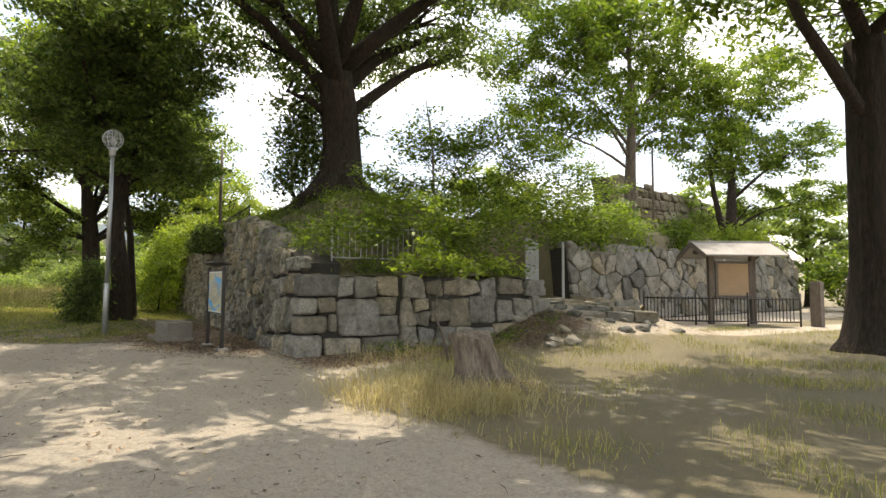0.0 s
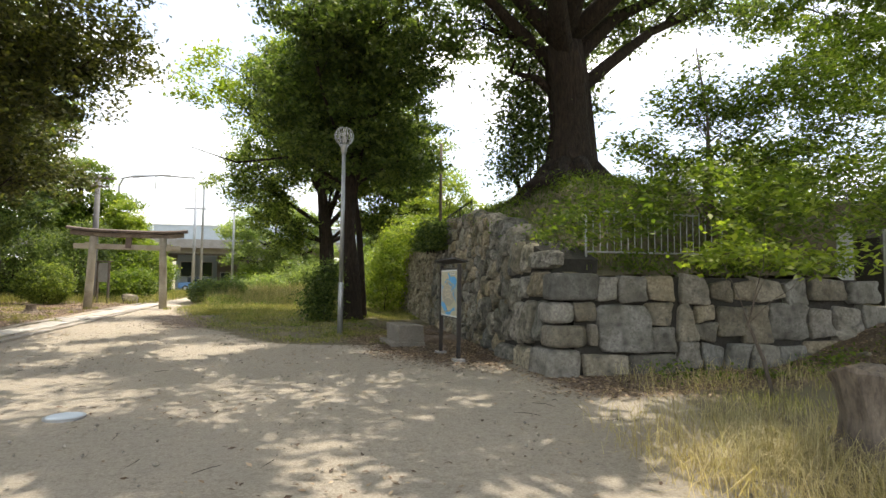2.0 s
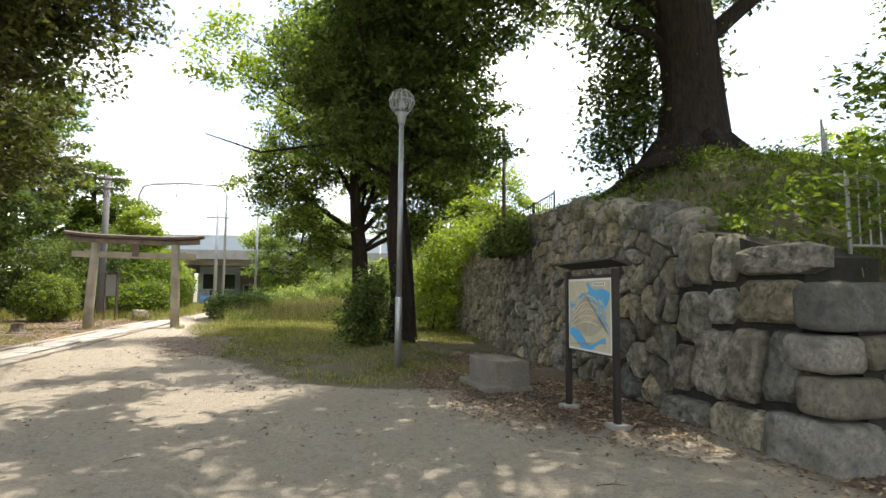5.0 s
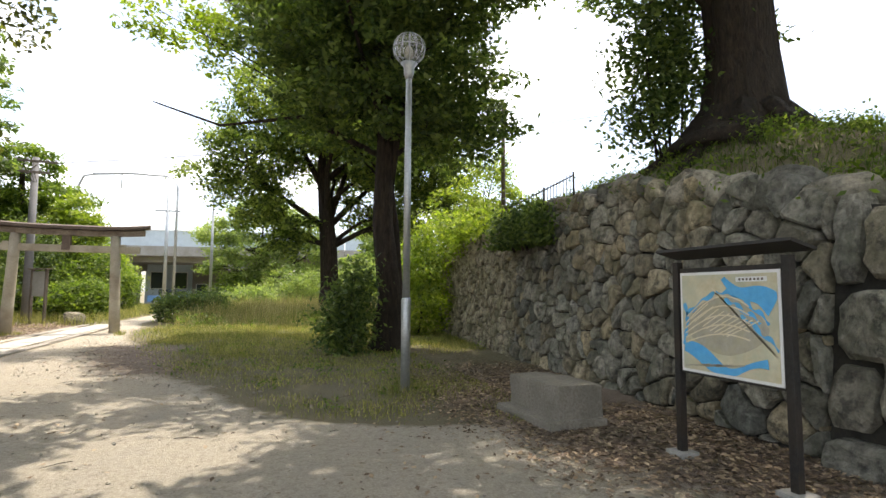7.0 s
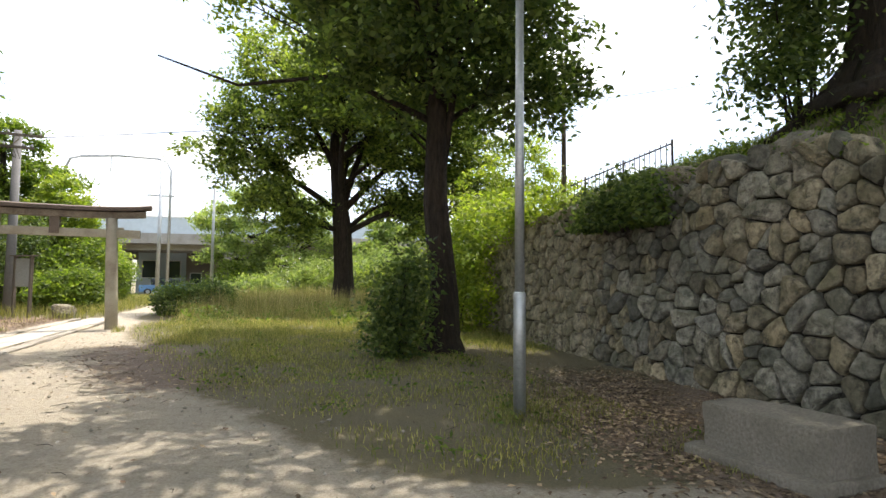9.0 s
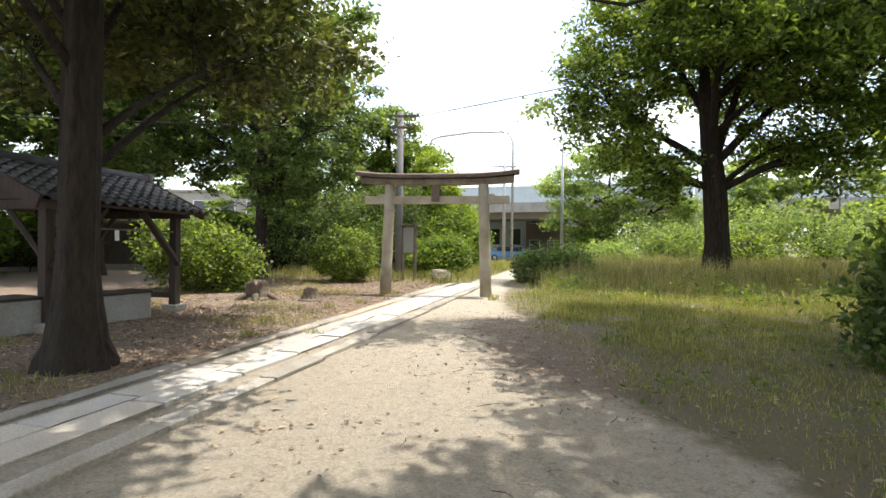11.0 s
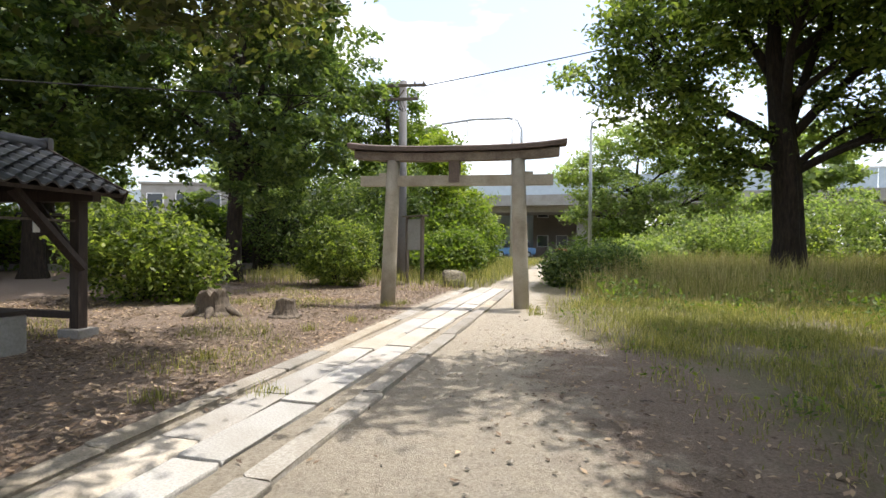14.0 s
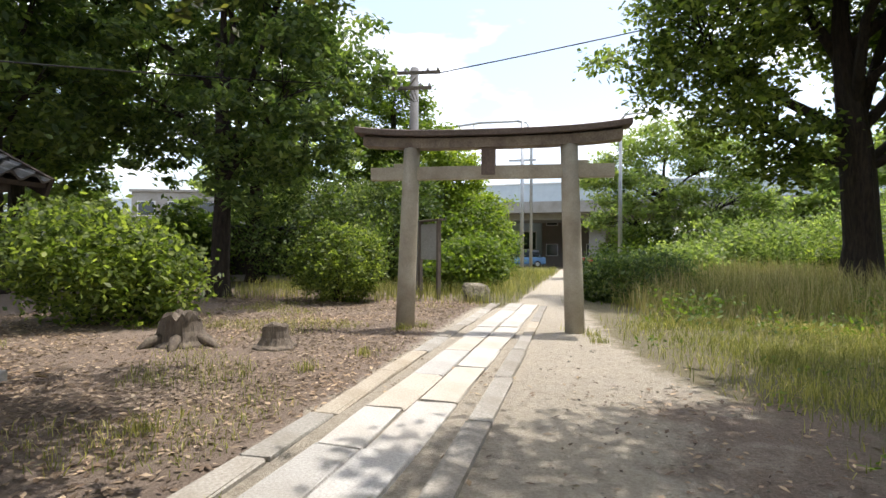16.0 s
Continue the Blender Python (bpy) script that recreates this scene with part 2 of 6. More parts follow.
def box(bm, x0, x1, y0, y1, z0, z1, bevel=0.0, m=None):
    """A bevelled block added to bm."""
    r = bmesh.ops.create_cube(bm, size=1)
    vs = r["verts"]
    bmesh.ops.scale(bm, vec=(x1 - x0, y1 - y0, z1 - z0), verts=vs)
    bmesh.ops.translate(bm, vec=((x0 + x1) / 2, (y0 + y1) / 2, (z0 + z1) / 2), verts=vs)
    if m is not None:
        bmesh.ops.transform(bm, matrix=m, verts=vs)
    if bevel:
        es = list({e for v in vs for e in v.link_edges})
        bmesh.ops.bevel(bm, geom=es, offset=bevel, segments=2, affect="EDGES", profile=0.7)
    return bm


def block(*a, **k):
    return box(bmesh.new(), *a, **k)


def tube(points, radii, sides=8, jitter=0.0, rng=None, cap=True, ridge=0.0):
    """Verts and faces of a tapered tube along points."""
    pts = [Vector(p) for p in points]
    verts, faces = [], []
    ref = Vector((0.31, 0.95, 0.05))
    lobes = [1 + (rng.uniform(-ridge, ridge) if rng and ridge else 0) for _ in range(sides)]
    for i, p in enumerate(pts):
        d = (pts[min(i + 1, len(pts) - 1)] - pts[max(i - 1, 0)]).normalized()
        a = d.cross(ref)
        a = (a if a.length > 0.05 else d.cross(Vector((1, 0, 0)))).normalized()
        b = d.cross(a)
        for s in range(sides):
            w = 2 * math.pi * s / sides
            r = radii[i] * lobes[s] * (1 + (rng.uniform(-jitter, jitter) if rng and jitter else 0))
            verts.append(p + (a * math.cos(w) + b * math.sin(w)) * r)
    for i in range(len(pts) - 1):
        for s in range(sides):
            s2 = (s + 1) % sides
            faces.append((i * sides + s, (i + 1) * sides + s, (i + 1) * sides + s2, i * sides + s2))
    if cap:
        faces.append(tuple(range(sides)))
        faces.append(tuple(range((len(pts) - 1) * sides + sides - 1, (len(pts) - 1) * sides - 1, -1)))
    return verts, faces


def tube_object(name, points, radii, material, parent=None, sides=10, label="", jitter=0.0, rng=None):
    v, f = tube(points, radii, sides, jitter, rng)
    return mesh_object(name, v, f, material, parent, label, True)


def leaf_mesh(name, centres, normals_up, length, width, material, rng, parent=None, fold=0.0):
    """Many small pointed leaves, one quad each, at centres; normals_up: 0 any way, 1 flat."""
    n = len(centres)
    nor = rng.normal(size=(n, 3))
    nor /= np.linalg.norm(nor, axis=1)[:, None]
    nor[:, 2] = np.abs(nor[:, 2]) + normals_up
    nor /= np.linalg.norm(nor, axis=1)[:, None]
    a = np.cross(nor, rng.normal(size=(n, 3)))
    a /= np.linalg.norm(a, axis=1)[:, None]
    b = np.cross(nor, a)
    s = rng.uniform(0.65, 1.3, n)[:, None]
    L, W = length * s / 2, width * s / 2
    v = np.empty((n, 4, 3))
    v[:, 0] = centres - a * L
    v[:, 1] = centres + b * W - a * L * 0.15 + nor * L * 0.12
    v[:, 2] = centres + a * L
    v[:, 3] = centres - b * W - a * L * 0.15 + nor * L * 0.12
    return quads(name, v.reshape(-1, 3), n, material, parent)


def quads(name, verts, n, material, parent=None):
    me = bpy.data.meshes.new(name)
    me.vertices.add(4 * n)
    me.vertices.foreach_set("co", np.asarray(verts, np.float32).ravel())
    me.loops.add(4 * n)
    me.loops.foreach_set("vertex_index", np.arange(4 * n, dtype=np.int32))
    me.polygons.add(n)
    me.polygons.foreach_set("loop_start", np.arange(0, 4 * n, 4, dtype=np.int32))
    me.update(calc_edges=True)
    me.validate()
    me.materials.append(material)
    ob = new(name, me)
    if parent:
        ob.parent = parent
    return ob


def blades(name, roots, height, width, material, rng, parent=None, lean=0.5):
    """Grass: a narrow tapering blade of two quads, bent at its middle, at each root. height: one value or one a root."""
    n = len(roots)
    w = rng.uniform(0, 2 * math.pi, n)
    side = np.stack([np.cos(w), np.sin(w), np.zeros(n)], 1)
    w2 = rng.uniform(0, 2 * math.pi, n)
    out = np.stack([np.cos(w2), np.sin(w2), np.zeros(n)], 1)
    h = (height * rng.uniform(0.45, 1.25, n))[:, None]
    k = np.abs(rng.normal(0, lean, n))[:, None]
    up = np.array([0, 0, 1.0])
    mid = roots + up * h * 0.6 + out * h * k * 0.3
    tip = roots + up * h * (1 - 0.3 * np.minimum(k, 1.6)) + out * h * k
    v = np.empty((n, 6, 3))
    v[:, 0], v[:, 1] = roots - side * width / 2, roots + side * width / 2
    v[:, 2], v[:, 3] = mid + side * width * 0.4, mid - side * width * 0.4
    v[:, 4], v[:, 5] = tip + side * width * 0.06, tip - side * width * 0.06
    me = bpy.data.meshes.new(name)
    me.vertices.add(6 * n)
    me.vertices.foreach_set("co", v.astype(np.float32).ravel())
    loops = (np.arange(n)[:, None] * 6 + np.array([0, 1, 2, 3, 3, 2, 4, 5])[None, :]).ravel()
    me.loops.add(8 * n)
    me.loops.foreach_set("vertex_index", loops.astype(np.int32))
    me.polygons.add(2 * n)
    me.polygons.foreach_set("loop_start", np.arange(0, 8 * n, 4, dtype=np.int32))
    me.update(calc_edges=True)
    me.validate()
    me.materials.append(material)
    ob = new(name, me)
    if parent:
        ob.parent = parent
    return ob


def in_blob(rng, n, blob, hollow=0.45):
    d = rng.normal(size=(n, 3))
    d /= np.linalg.norm(d, axis=1)[:, None]
    r = (hollow + (1 - hollow) * rng.uniform(0, 1, n) ** 0.6)[:, None]
    return np.array(blob[:3]) + d * r * np.array(blob[3:6])


def tree(name, label, base, trunk, blobs, leaves, leaf=0.16, leaf_mat=None, bark=None, seed=1, clump=0.55, limb_r=0.12, flare=1.6, fork=None, group="", limbs=(), flat=0.35, hollow=0.45, sides=14, per_clump=66):
    """A tree: trunk points (dx, dy, dz, r), a limb to each blob of the crown (dx, dy, dz, rx, ry, rz), twigs, and leaves in clumps round the twigs."""
    rng = np.random.default_rng(seed)
    pyr = random.Random(seed)
    leaf_mat, bark = leaf_mat or M_LEAF, bark or M_BARK
    t = thing(name, pose(*base), label, "tree", group)
    pts = [(p[0], p[1], p[2]) for p in trunk]
    rad = [p[3] for p in trunk]
    if flare > 1:
        x0, y0, z0 = pts[0]
        pts = [(x0, y0, z0 - 0.15), (x0, y0, z0 + 0.08), (x0 + (pts[1][0] - x0) * 0.1, y0, z0 + 0.28), (x0 + (pts[1][0] - x0) * 0.2, y0, z0 + 0.7)] + pts[1:]
        rad = [rad[0] * flare * 1.12, rad[0] * flare, rad[0] * (1 + (flare - 1) * 0.45), rad[0] * 1.05] + rad[1:]
    v, f = tube(pts, rad, sides + 12, 0.04, pyr, ridge=0.085)
    mesh_object("trunk", v, f, bark, t, "", True)
    fork_at = Vector(pts[-1]) if fork is None else Vector(fork)
    for extra in limbs:
        tube_object("limb", [p[:3] for p in extra], [p[3] for p in extra], bark, t, 8, "", 0.06, pyr)
    tv, tf = [], []
    cents = []
    weight = np.array([b[3] * b[4] * b[5] for b in blobs]) ** 0.75
    weight /= weight.sum()
    for b, w in zip(blobs, weight):
        c = Vector(b[:3])
        start = Vector(pts[-1]).lerp(fork_at, pyr.uniform(0.2, 1))
        want = b[2] - 0.7 * math.hypot(b[0], b[1])
        if want < start.z:
            heights = [p[2] for p in pts]
            zz = max(want, pts[-1][2] * 0.35)
            start = Vector((float(np.interp(zz, heights, [p[0] for p in pts])), float(np.interp(zz, heights, [p[1] for p in pts])), zz))
        mid = start.lerp(c, 0.5) + Vector((pyr.uniform(-0.3, 0.3), pyr.uniform(-0.3, 0.3), pyr.uniform(0.0, 0.5))) * (c - start).length * 0.25
        lr = limb_r * min(1.0, 0.25 + 0.3 * (b[3] + b[4] + b[5]) / 3)
        tube_object("limb", [start, start.lerp(mid, 0.5) + Vector((0, 0, 0.05)), mid, mid.lerp(c, 0.55), c], [lr, lr * 0.85, lr * 0.65, lr * 0.45, lr * 0.22], bark, t, 7, "", 0.06, pyr)
        n_leaf = int(leaves * w)
        n_clump = max(4, n_leaf // per_clump)
        cc = in_blob(rng, n_clump, b, hollow)
        for k in range(0, n_clump, 3):
            e = Vector(cc[k])
            s = mid.lerp(c, pyr.uniform(0.1, 1.0))
            j = s.lerp(e, 0.5) + Vector((0, 0, 0.12 * (e - s).length))
            r = limb_r * 0.16
            a, q = tube([s, j, e], [r, r * 0.6, r * 0.25], 4, cap=False)
            off = len(tv)
            tv += a
            tf += [tuple(i + off for i in face) for face in q]
        pick = rng.integers(0, n_clump, n_leaf)
        spread = rng.normal(0, clump * 0.4, (n_leaf, 3)) * np.array([1, 1, 0.5])
        cents.append(cc[pick] + spread)
    if tv:
        mesh_object("twig_mass", tv, tf, bark, t)["kind"] = "stuff"
    crown = leaf_mesh("crown", np.concatenate(cents), flat, leaf, leaf * 0.5, leaf_mat, rng, t)
    crown["kind"] = "stuff"
    return t


def shrub(name, label, base, blobs, leaves, leaf=0.09, leaf_mat=None, seed=1, clump=0.2, stems=6, hollow=0.6, group="", flat=0.3, category="shrub"):
    """A bush: several stems from the ground and a dense shell of small leaves."""
    rng = np.random.default_rng(seed)
    pyr = random.Random(seed)
    t = thing(name, pose(*base), label, category, group)
    for k in range(stems):
        b = blobs[k % len(blobs)]
        e = Vector(b[:3]) + Vector((pyr.uniform(-0.6, 0.6) * b[3], pyr.uniform(-0.6, 0.6) * b[4], pyr.uniform(-0.2, 0.6) * b[5]))
        s = Vector((b[0] * 0.5 + pyr.uniform(-0.12, 0.12), b[1] * 0.5 + pyr.uniform(-0.12, 0.12), -0.08))
        tube_object("stem", [s, s.lerp(e, 0.5) + Vector((0, 0, 0.1)), e], [0.03, 0.02, 0.008], M_BARK, t, 5)
    weight = np.array([b[3] * b[4] * b[5] for b in blobs]) ** 0.7
    weight /= weight.sum()
    cents = []
    for b, w in zip(blobs, weight):
        n_leaf = int(leaves * w)
        n_clump = max(5, n_leaf // 25)
        cc = in_blob(rng, n_clump, b, hollow)
        cents.append(cc[rng.integers(0, n_clump, n_leaf)] + rng.normal(0, clump * 0.5, (n_leaf, 3)))
    c = np.concatenate(cents)
    c[:, 2] = np.maximum(c[:, 2], 0.03)
    crown = leaf_mesh("crown", c, flat, leaf, leaf * 0.5, leaf_mat or M_LEAF, rng, t)
    crown["kind"] = "stuff"
    return t


# ---- ground ----
GRASS_EDGE_Y = [13.0, 14.1, 14.4, 15.2, 17.3, 19.2, 20.6, 22.4, 24.0, 25.6, 26.8, 30.0, 40.0]
GRASS_EDGE_X = [4.5, 2.4, 1.1, -0.4, -1.3, -2.2, -2.7, -3.2, -3.4, -3.9, -4.2, -4.4, -4.4]


def zones(x, y):
    """How far grass and fallen leaves cover the ground at x, y (about 0 to 1)."""
    x, y = np.asarray(x, float), np.asarray(y, float)
    field = smooth(-0.35, 1.1, x - np.interp(y, GRASS_EDGE_Y, GRASS_EDGE_X)) * (y > 13.0)
    front = smooth(0, 1.0, x - np.interp(y, [-6, 2, 5, 8.3, 9.0], [3.4, 3.0, 3.0, 4.7, 6.0])) * smooth(9.7, 8.2, y)
    front *= 1 - 0.75 * smooth(1.2, 0.4, np.abs(y - (9.2 - 0.15 * (x - 8))))  * smooth(9, 12, x)
    front *= 1 - 0.5 * smooth(2.2, 0.4, np.hypot(x - 6.6, (y - 4.2) * 0.7))
    west = smooth(-7.2, -8.5, x) * 0.45
    far = smooth(30.5, 32.5, y) * smooth(0.4, 0.9, np.abs(x + 5.2 - (y - 31) * 0.03))
    grass = np.maximum.reduce([field, front, west, far])
    litter = np.maximum.reduce([
        smooth(-6.3, -6.95, x) * smooth(36, 33, y) * 0.95,
        smooth(1.5, 0.4, np.hypot((x - 3.7) * 0.6, (y - 14.9) * 0.3)) * 0.95,
        smooth(1.9, 0.2, np.abs(x - 0.3 - np.interp(y, GRASS_EDGE_Y, GRASS_EDGE_X))) * smooth(17.5, 20, y) * smooth(25.5, 23.5, y) * 0.56,
        smooth(1.5, 0.4, np.abs(y - 9.5)) * smooth(3.4, 4.6, x) * smooth(12.5, 10.5, x) * 0.8])
    return grass, litter


def axis_steps(lo, hi, step, far):
    inner = list(np.arange(lo, hi + 1e-6, step))
    out, d = [], step
    while d < far:
        d *= 1.5
        out.append(d)
    return np.array([lo - o for o in reversed(out)] + inner + [hi + o for o in out])


gx, gy = axis_steps(-18, 26, 0.25, 2500), axis_steps(-6, 40, 0.25, 2500)
X, Y = np.meshgrid(gx, gy)
Z = ground_z(X, Y)
wob = np.array([noise.noise((a * 0.55, b * 0.55, 0.3)) + 0.5 * noise.noise((a * 1.7, b * 1.7, 4.1)) for a, b in zip(X.ravel(), Y.ravel())]).reshape(X.shape)
GR, LI = zones(X, Y)
Z = Z + wob * (0.018 + 0.03 * GR) * ((np.abs(X) < 60) & (np.abs(Y) < 80))
nx, ny = len(gx), len(gy)
gv = np.stack([X.ravel(), Y.ravel(), Z.ravel()], 1)
gf = [(j * nx + i, j * nx + i + 1, (j + 1) * nx + i + 1, (j + 1) * nx + i) for j in range(ny - 1) for i in range(nx - 1)]
ground = mesh_object("ground", gv, gf, M_EARTH, None, "", True)
tagged(ground, "sandy trodden park ground with dry grass and fallen leaves", "ground", kind="structure")
for key, val in (("grass", GR), ("litter", LI)):
    at = ground.data.attributes.new(key, "FLOAT", "POINT")
    at.data.foreach_set("value", val.ravel().astype(np.float32))


# ---- stone walls ----
def clip_cell(poly, p, q):
    """Keep the side of poly nearer to p than to q."""
    m = ((p[0] + q[0]) / 2, (p[1] + q[1]) / 2)
    d = (q[0] - p[0], q[1] - p[1])
    side = [(v[0] - m[0]) * d[0] + (v[1] - m[1]) * d[1] for v in poly]
    out = []
    for i, v in enumerate(poly):
        w, s, s2 = poly[(i + 1) % len(poly)], side[i], side[(i + 1) % len(poly)]
        if s <= 0:
            out.append(v)
        if s * s2 < 0:
            k = s / (s - s2)
            out.append((v[0] + (w[0] - v[0]) * k, v[1] + (w[1] - v[1]) * k))
    return out


def rubble_cells(length, height, size, rng, u0=0.0):
    """Irregular cells that fill a length by height face."""
    rows = max(2, round(height / (size * 0.85)))
    cols = max(2, round((length - u0) / size))
    seeds = []
    for r in range(-1, rows + 1):
        for c in range(-1, cols + 1):
            seeds.append((u0 + (c + 0.5 + 0.5 * (r % 2) + rng.uniform(-0.5, 0.5)) * (length - u0) / cols, (r + 0.5 + rng.uniform(-0.46, 0.46)) * height / rows))
    seeds = [q for q in seeds if rng.random() > 0.14]
    for q in rng.sample(seeds, len(seeds) // 4):
        seeds.append((q[0] + rng.uniform(0.4, 0.55) * size * rng.choice((-1, 1)), q[1] + rng.uniform(-0.4, 0.4) * size))
    cells = []
    for p in seeds:
        poly = [(u0, 0), (length, 0), (length, height), (u0, height)]
        for q in seeds:
            if q is not p and abs(q[0] - p[0]) < 3.2 * size and abs(q[1] - p[1]) < 3.2 * size:
                poly = clip_cell(poly, p, q)
                if len(poly) < 3:
                    break
        if len(poly) >= 3:
            cells.append(poly)
    return cells


def coursed_cells(length, height, course, rng):
    """Roughly squared stones in uneven courses."""
    cells, v = [], 0.0
    while v < height:
        h = course * rng.uniform(0.75, 1.25)
        u = -rng.uniform(0, 0.4)
        while u < length:
            w = course * rng.uniform(0.7, 1.6)
            if rng.random() < 0.25 and h > 0.5:
                k = rng.uniform(0.4, 0.6)
                cells += [rect(max(u, 0), u + w - 0.03, v, v + h * k - 0.03, rng, 0.08), rect(max(u, 0), u + w - 0.03, v + h * k, v + h - 0.03, rng, 0.08)]
            else:
                cells.append(rect(max(u, 0), u + w - 0.03, v, v + h - 0.03, rng, 0.1))
            u += w
        v += h
    return [c for c in cells if max(p[0] for p in c) - min(p[0] for p in c) > 0.12]


def soften(poly, keep):
    """Cut each corner of poly, so that the outline turns round; keep: how much of each side stays straight."""
    out = []
    for i, p in enumerate(poly):
        q = poly[(i + 1) % len(poly)]
        a = (1 - keep) / 2
        out += [(p[0] + (q[0] - p[0]) * a, p[1] + (q[1] - p[1]) * a), (q[0] + (p[0] - q[0]) * a, q[1] + (p[1] - q[1]) * a)]
    return out


def stone_geometry(poly, place, rng, joint=0.018, bulge=0.07, depth=0.16, keep=0.5):
    """One stone: a rough rounded block whose outline is poly; place(u, v, w) puts it on the wall."""
    ring = soften(poly, keep + rng.uniform(-0.08, 0.08))
    full = []
    for i, p in enumerate(ring):
        q = ring[(i + 1) % len(ring)]
        gap = math.hypot(q[0] - p[0], q[1] - p[1])
        steps = max(1, min(4, round(gap / 0.1)))
        full += [(p[0] + (q[0] - p[0]) * k / steps, p[1] + (q[1] - p[1]) * k / steps) for k in range(steps)]
    ring = full
    cu = sum(p[0] for p in ring) / len(ring)
    cv = sum(p[1] for p in ring) / len(ring)
    size = max(math.hypot(p[0] - cu, p[1] - cv) for p in ring)
    shrink = max(0.55, 1 - (joint * rng.uniform(0.5, 1.7)) / max(size, 0.05))
    n = len(ring)
    swell = bulge * min(1.5, 0.5 + size * 1.6)
    tilt_u, tilt_v, lift = rng.uniform(-0.2, 0.2), rng.uniform(-0.16, 0.16), rng.uniform(-0.03, 0.05)
    off = Vector((rng.uniform(0, 90), rng.uniform(0, 90), rng.uniform(0, 90)))
    verts = []
    crisp = smooth(0.6, 0.85, keep)
    levels = ((0.95, -depth), (1.0, -0.03), (0.955 + 0.03 * crisp, swell * (0.5 + 0.2 * crisp)), (0.78 + 0.12 * crisp, swell * (0.88 + 0.1 * crisp)), (0.45, swell))
    for scale, w in levels:
        for u, v in ring:
            k = shrink * scale
            du, dv = (u - cu) * k, (v - cv) * k
            rough = noise.noise(Vector((du * 5, dv * 5, scale)) + off) * 0.05 + noise.noise(Vector((du * 14, dv * 14, scale)) + off) * 0.018
            edge = 1 + 0.35 * rough / max(size, 0.1)
            verts.append(place(cu + du * edge, cv + dv * edge, w + (lift + du * tilt_u + dv * tilt_v + rough * min(1.0, size * 3.2) if w > -0.1 else 0)))
    verts.append(place(cu, cv, swell + lift + noise.noise(off) * 0.02))
    faces = []
    top = len(levels) - 1
    for k in range(top):
        for i in range(n):
            j = (i + 1) % n
            faces.append((k * n + i, k * n + j, (k + 1) * n + j, (k + 1) * n + i))
    faces += [(top * n + i, top * n + (i + 1) % n, (top + 1) * n) for i in range(n)]
    return verts, faces


def wall_frame(p0, p1, batter):
    """A mapping from (along, up, out) to the world for a leaning wall; outside lies to the right of p0 to p1."""
    a, b = Vector((p0[0], p0[1], 0)), Vector((p1[0], p1[1], 0))
    d = (b - a).normalized()
    out = Vector((d.y, -d.x, 0))
    z0 = p0[2]
    return lambda u, v, w: a + d * u + out * (w - batter * v) + Vector((0, 0, z0 + v)), (b - a).length


def stone_wall(name, label, p0, p1, batter, top, cells, material, seed, thick=0.8, joined=False, bulge=0.07, joint=0.018, inset=(0.0, 0.0), keep=0.5):
    """A dry-stone wall: a dark core, and stones set in front of it up to the line top(u)."""
    rng = random.Random(seed)
    place, length = wall_frame(p0, p1, batter)
    root = thing(name, Matrix.Identity(4), label, "stone wall", kind="structure")
    us = np.linspace(inset[0], length - inset[1], max(6, int(length / 0.5)))
    verts, faces = [], []
    for u in us:
        h = top(u) - 0.12
        verts += [place(u, -0.3, -0.05), place(u, h, -0.05), place(u, h, -0.05 - thick), place(u, -0.3, -0.05 - thick)]
    for i in range(len(us) - 1):
        for k in range(4):
            faces.append((4 * i + k, 4 * i + (k + 1) % 4, 4 * i + 4 + (k + 1) % 4, 4 * i + 4 + k))
    faces += [(3, 2, 1, 0), tuple(4 * (len(us) - 1) + k for k in range(4))]
    mesh_object("wall_core", verts, [f[::-1] for f in faces], M_MORTAR, root)
    jv, jf, made = [], [], 0
    for poly in cells:
        cu = sum(p[0] for p in poly) / len(poly)
        cv = sum(p[1] for p in poly) / len(poly)
        if cv > top(cu) + 0.02:
            continue
        v, f = stone_geometry(poly, place, rng, joint, bulge, 0.42 if min(p[0] for p in poly) < 0.1 or max(p[0] for p in poly) > length - 0.1 else 0.16, keep)
        f = [q[::-1] for q in f]
        made += 1
        if joined or made > 300:
            off = len(jv)
            jv += v
            jf += [tuple(i + off for i in q) for q in f]
        else:
            mesh_object("stone", v, f, material, root, "", keep > 0.7)
    if jv:
        ob = mesh_object("stones", jv, jf, material, root, "", True)
        ob["kind"] = "stuff"
    return root


def rect(u0, u1, v0, v1, rng, j=0.03):
    q = [(u + rng.uniform(-j, j), v + rng.uniform(-j, j)) for u, v in ((u0, v0), (u1, v0), (u1, v1), (u0, v1))]
    return [(0.12 * v - 0.03, v) if u < 0.08 else (u, v) for u, v in q]


# the bastion's front: large cut blocks
FOOT = (4.15, 9.94)
FRONT = [(0.42, 0.79, 0.80, 1.12), (0.83, 1.72, 0.34, 1.10), (0.86, 1.2, 1.14, 1.56), (1.22, 1.74, 1.12, 1.55), (0.66, 0.81, 0.42, 0.78), (0.56, 1.36, -0.15, 0.33), (1.4, 2.2, -0.15, 0.31), (1.75, 2.22, 0.34, 0.72), (1.75, 2.25, 0.75, 1.1), (1.77, 2.28, 1.13, 1.56)]
rw = random.Random(5)
front_cells = [rect(*r, rw) for r in FRONT] + [[(p[0] + 2.3, p[1]) for p in c] for c in coursed_cells(4.35, 1.55, 0.6, random.Random(14))]
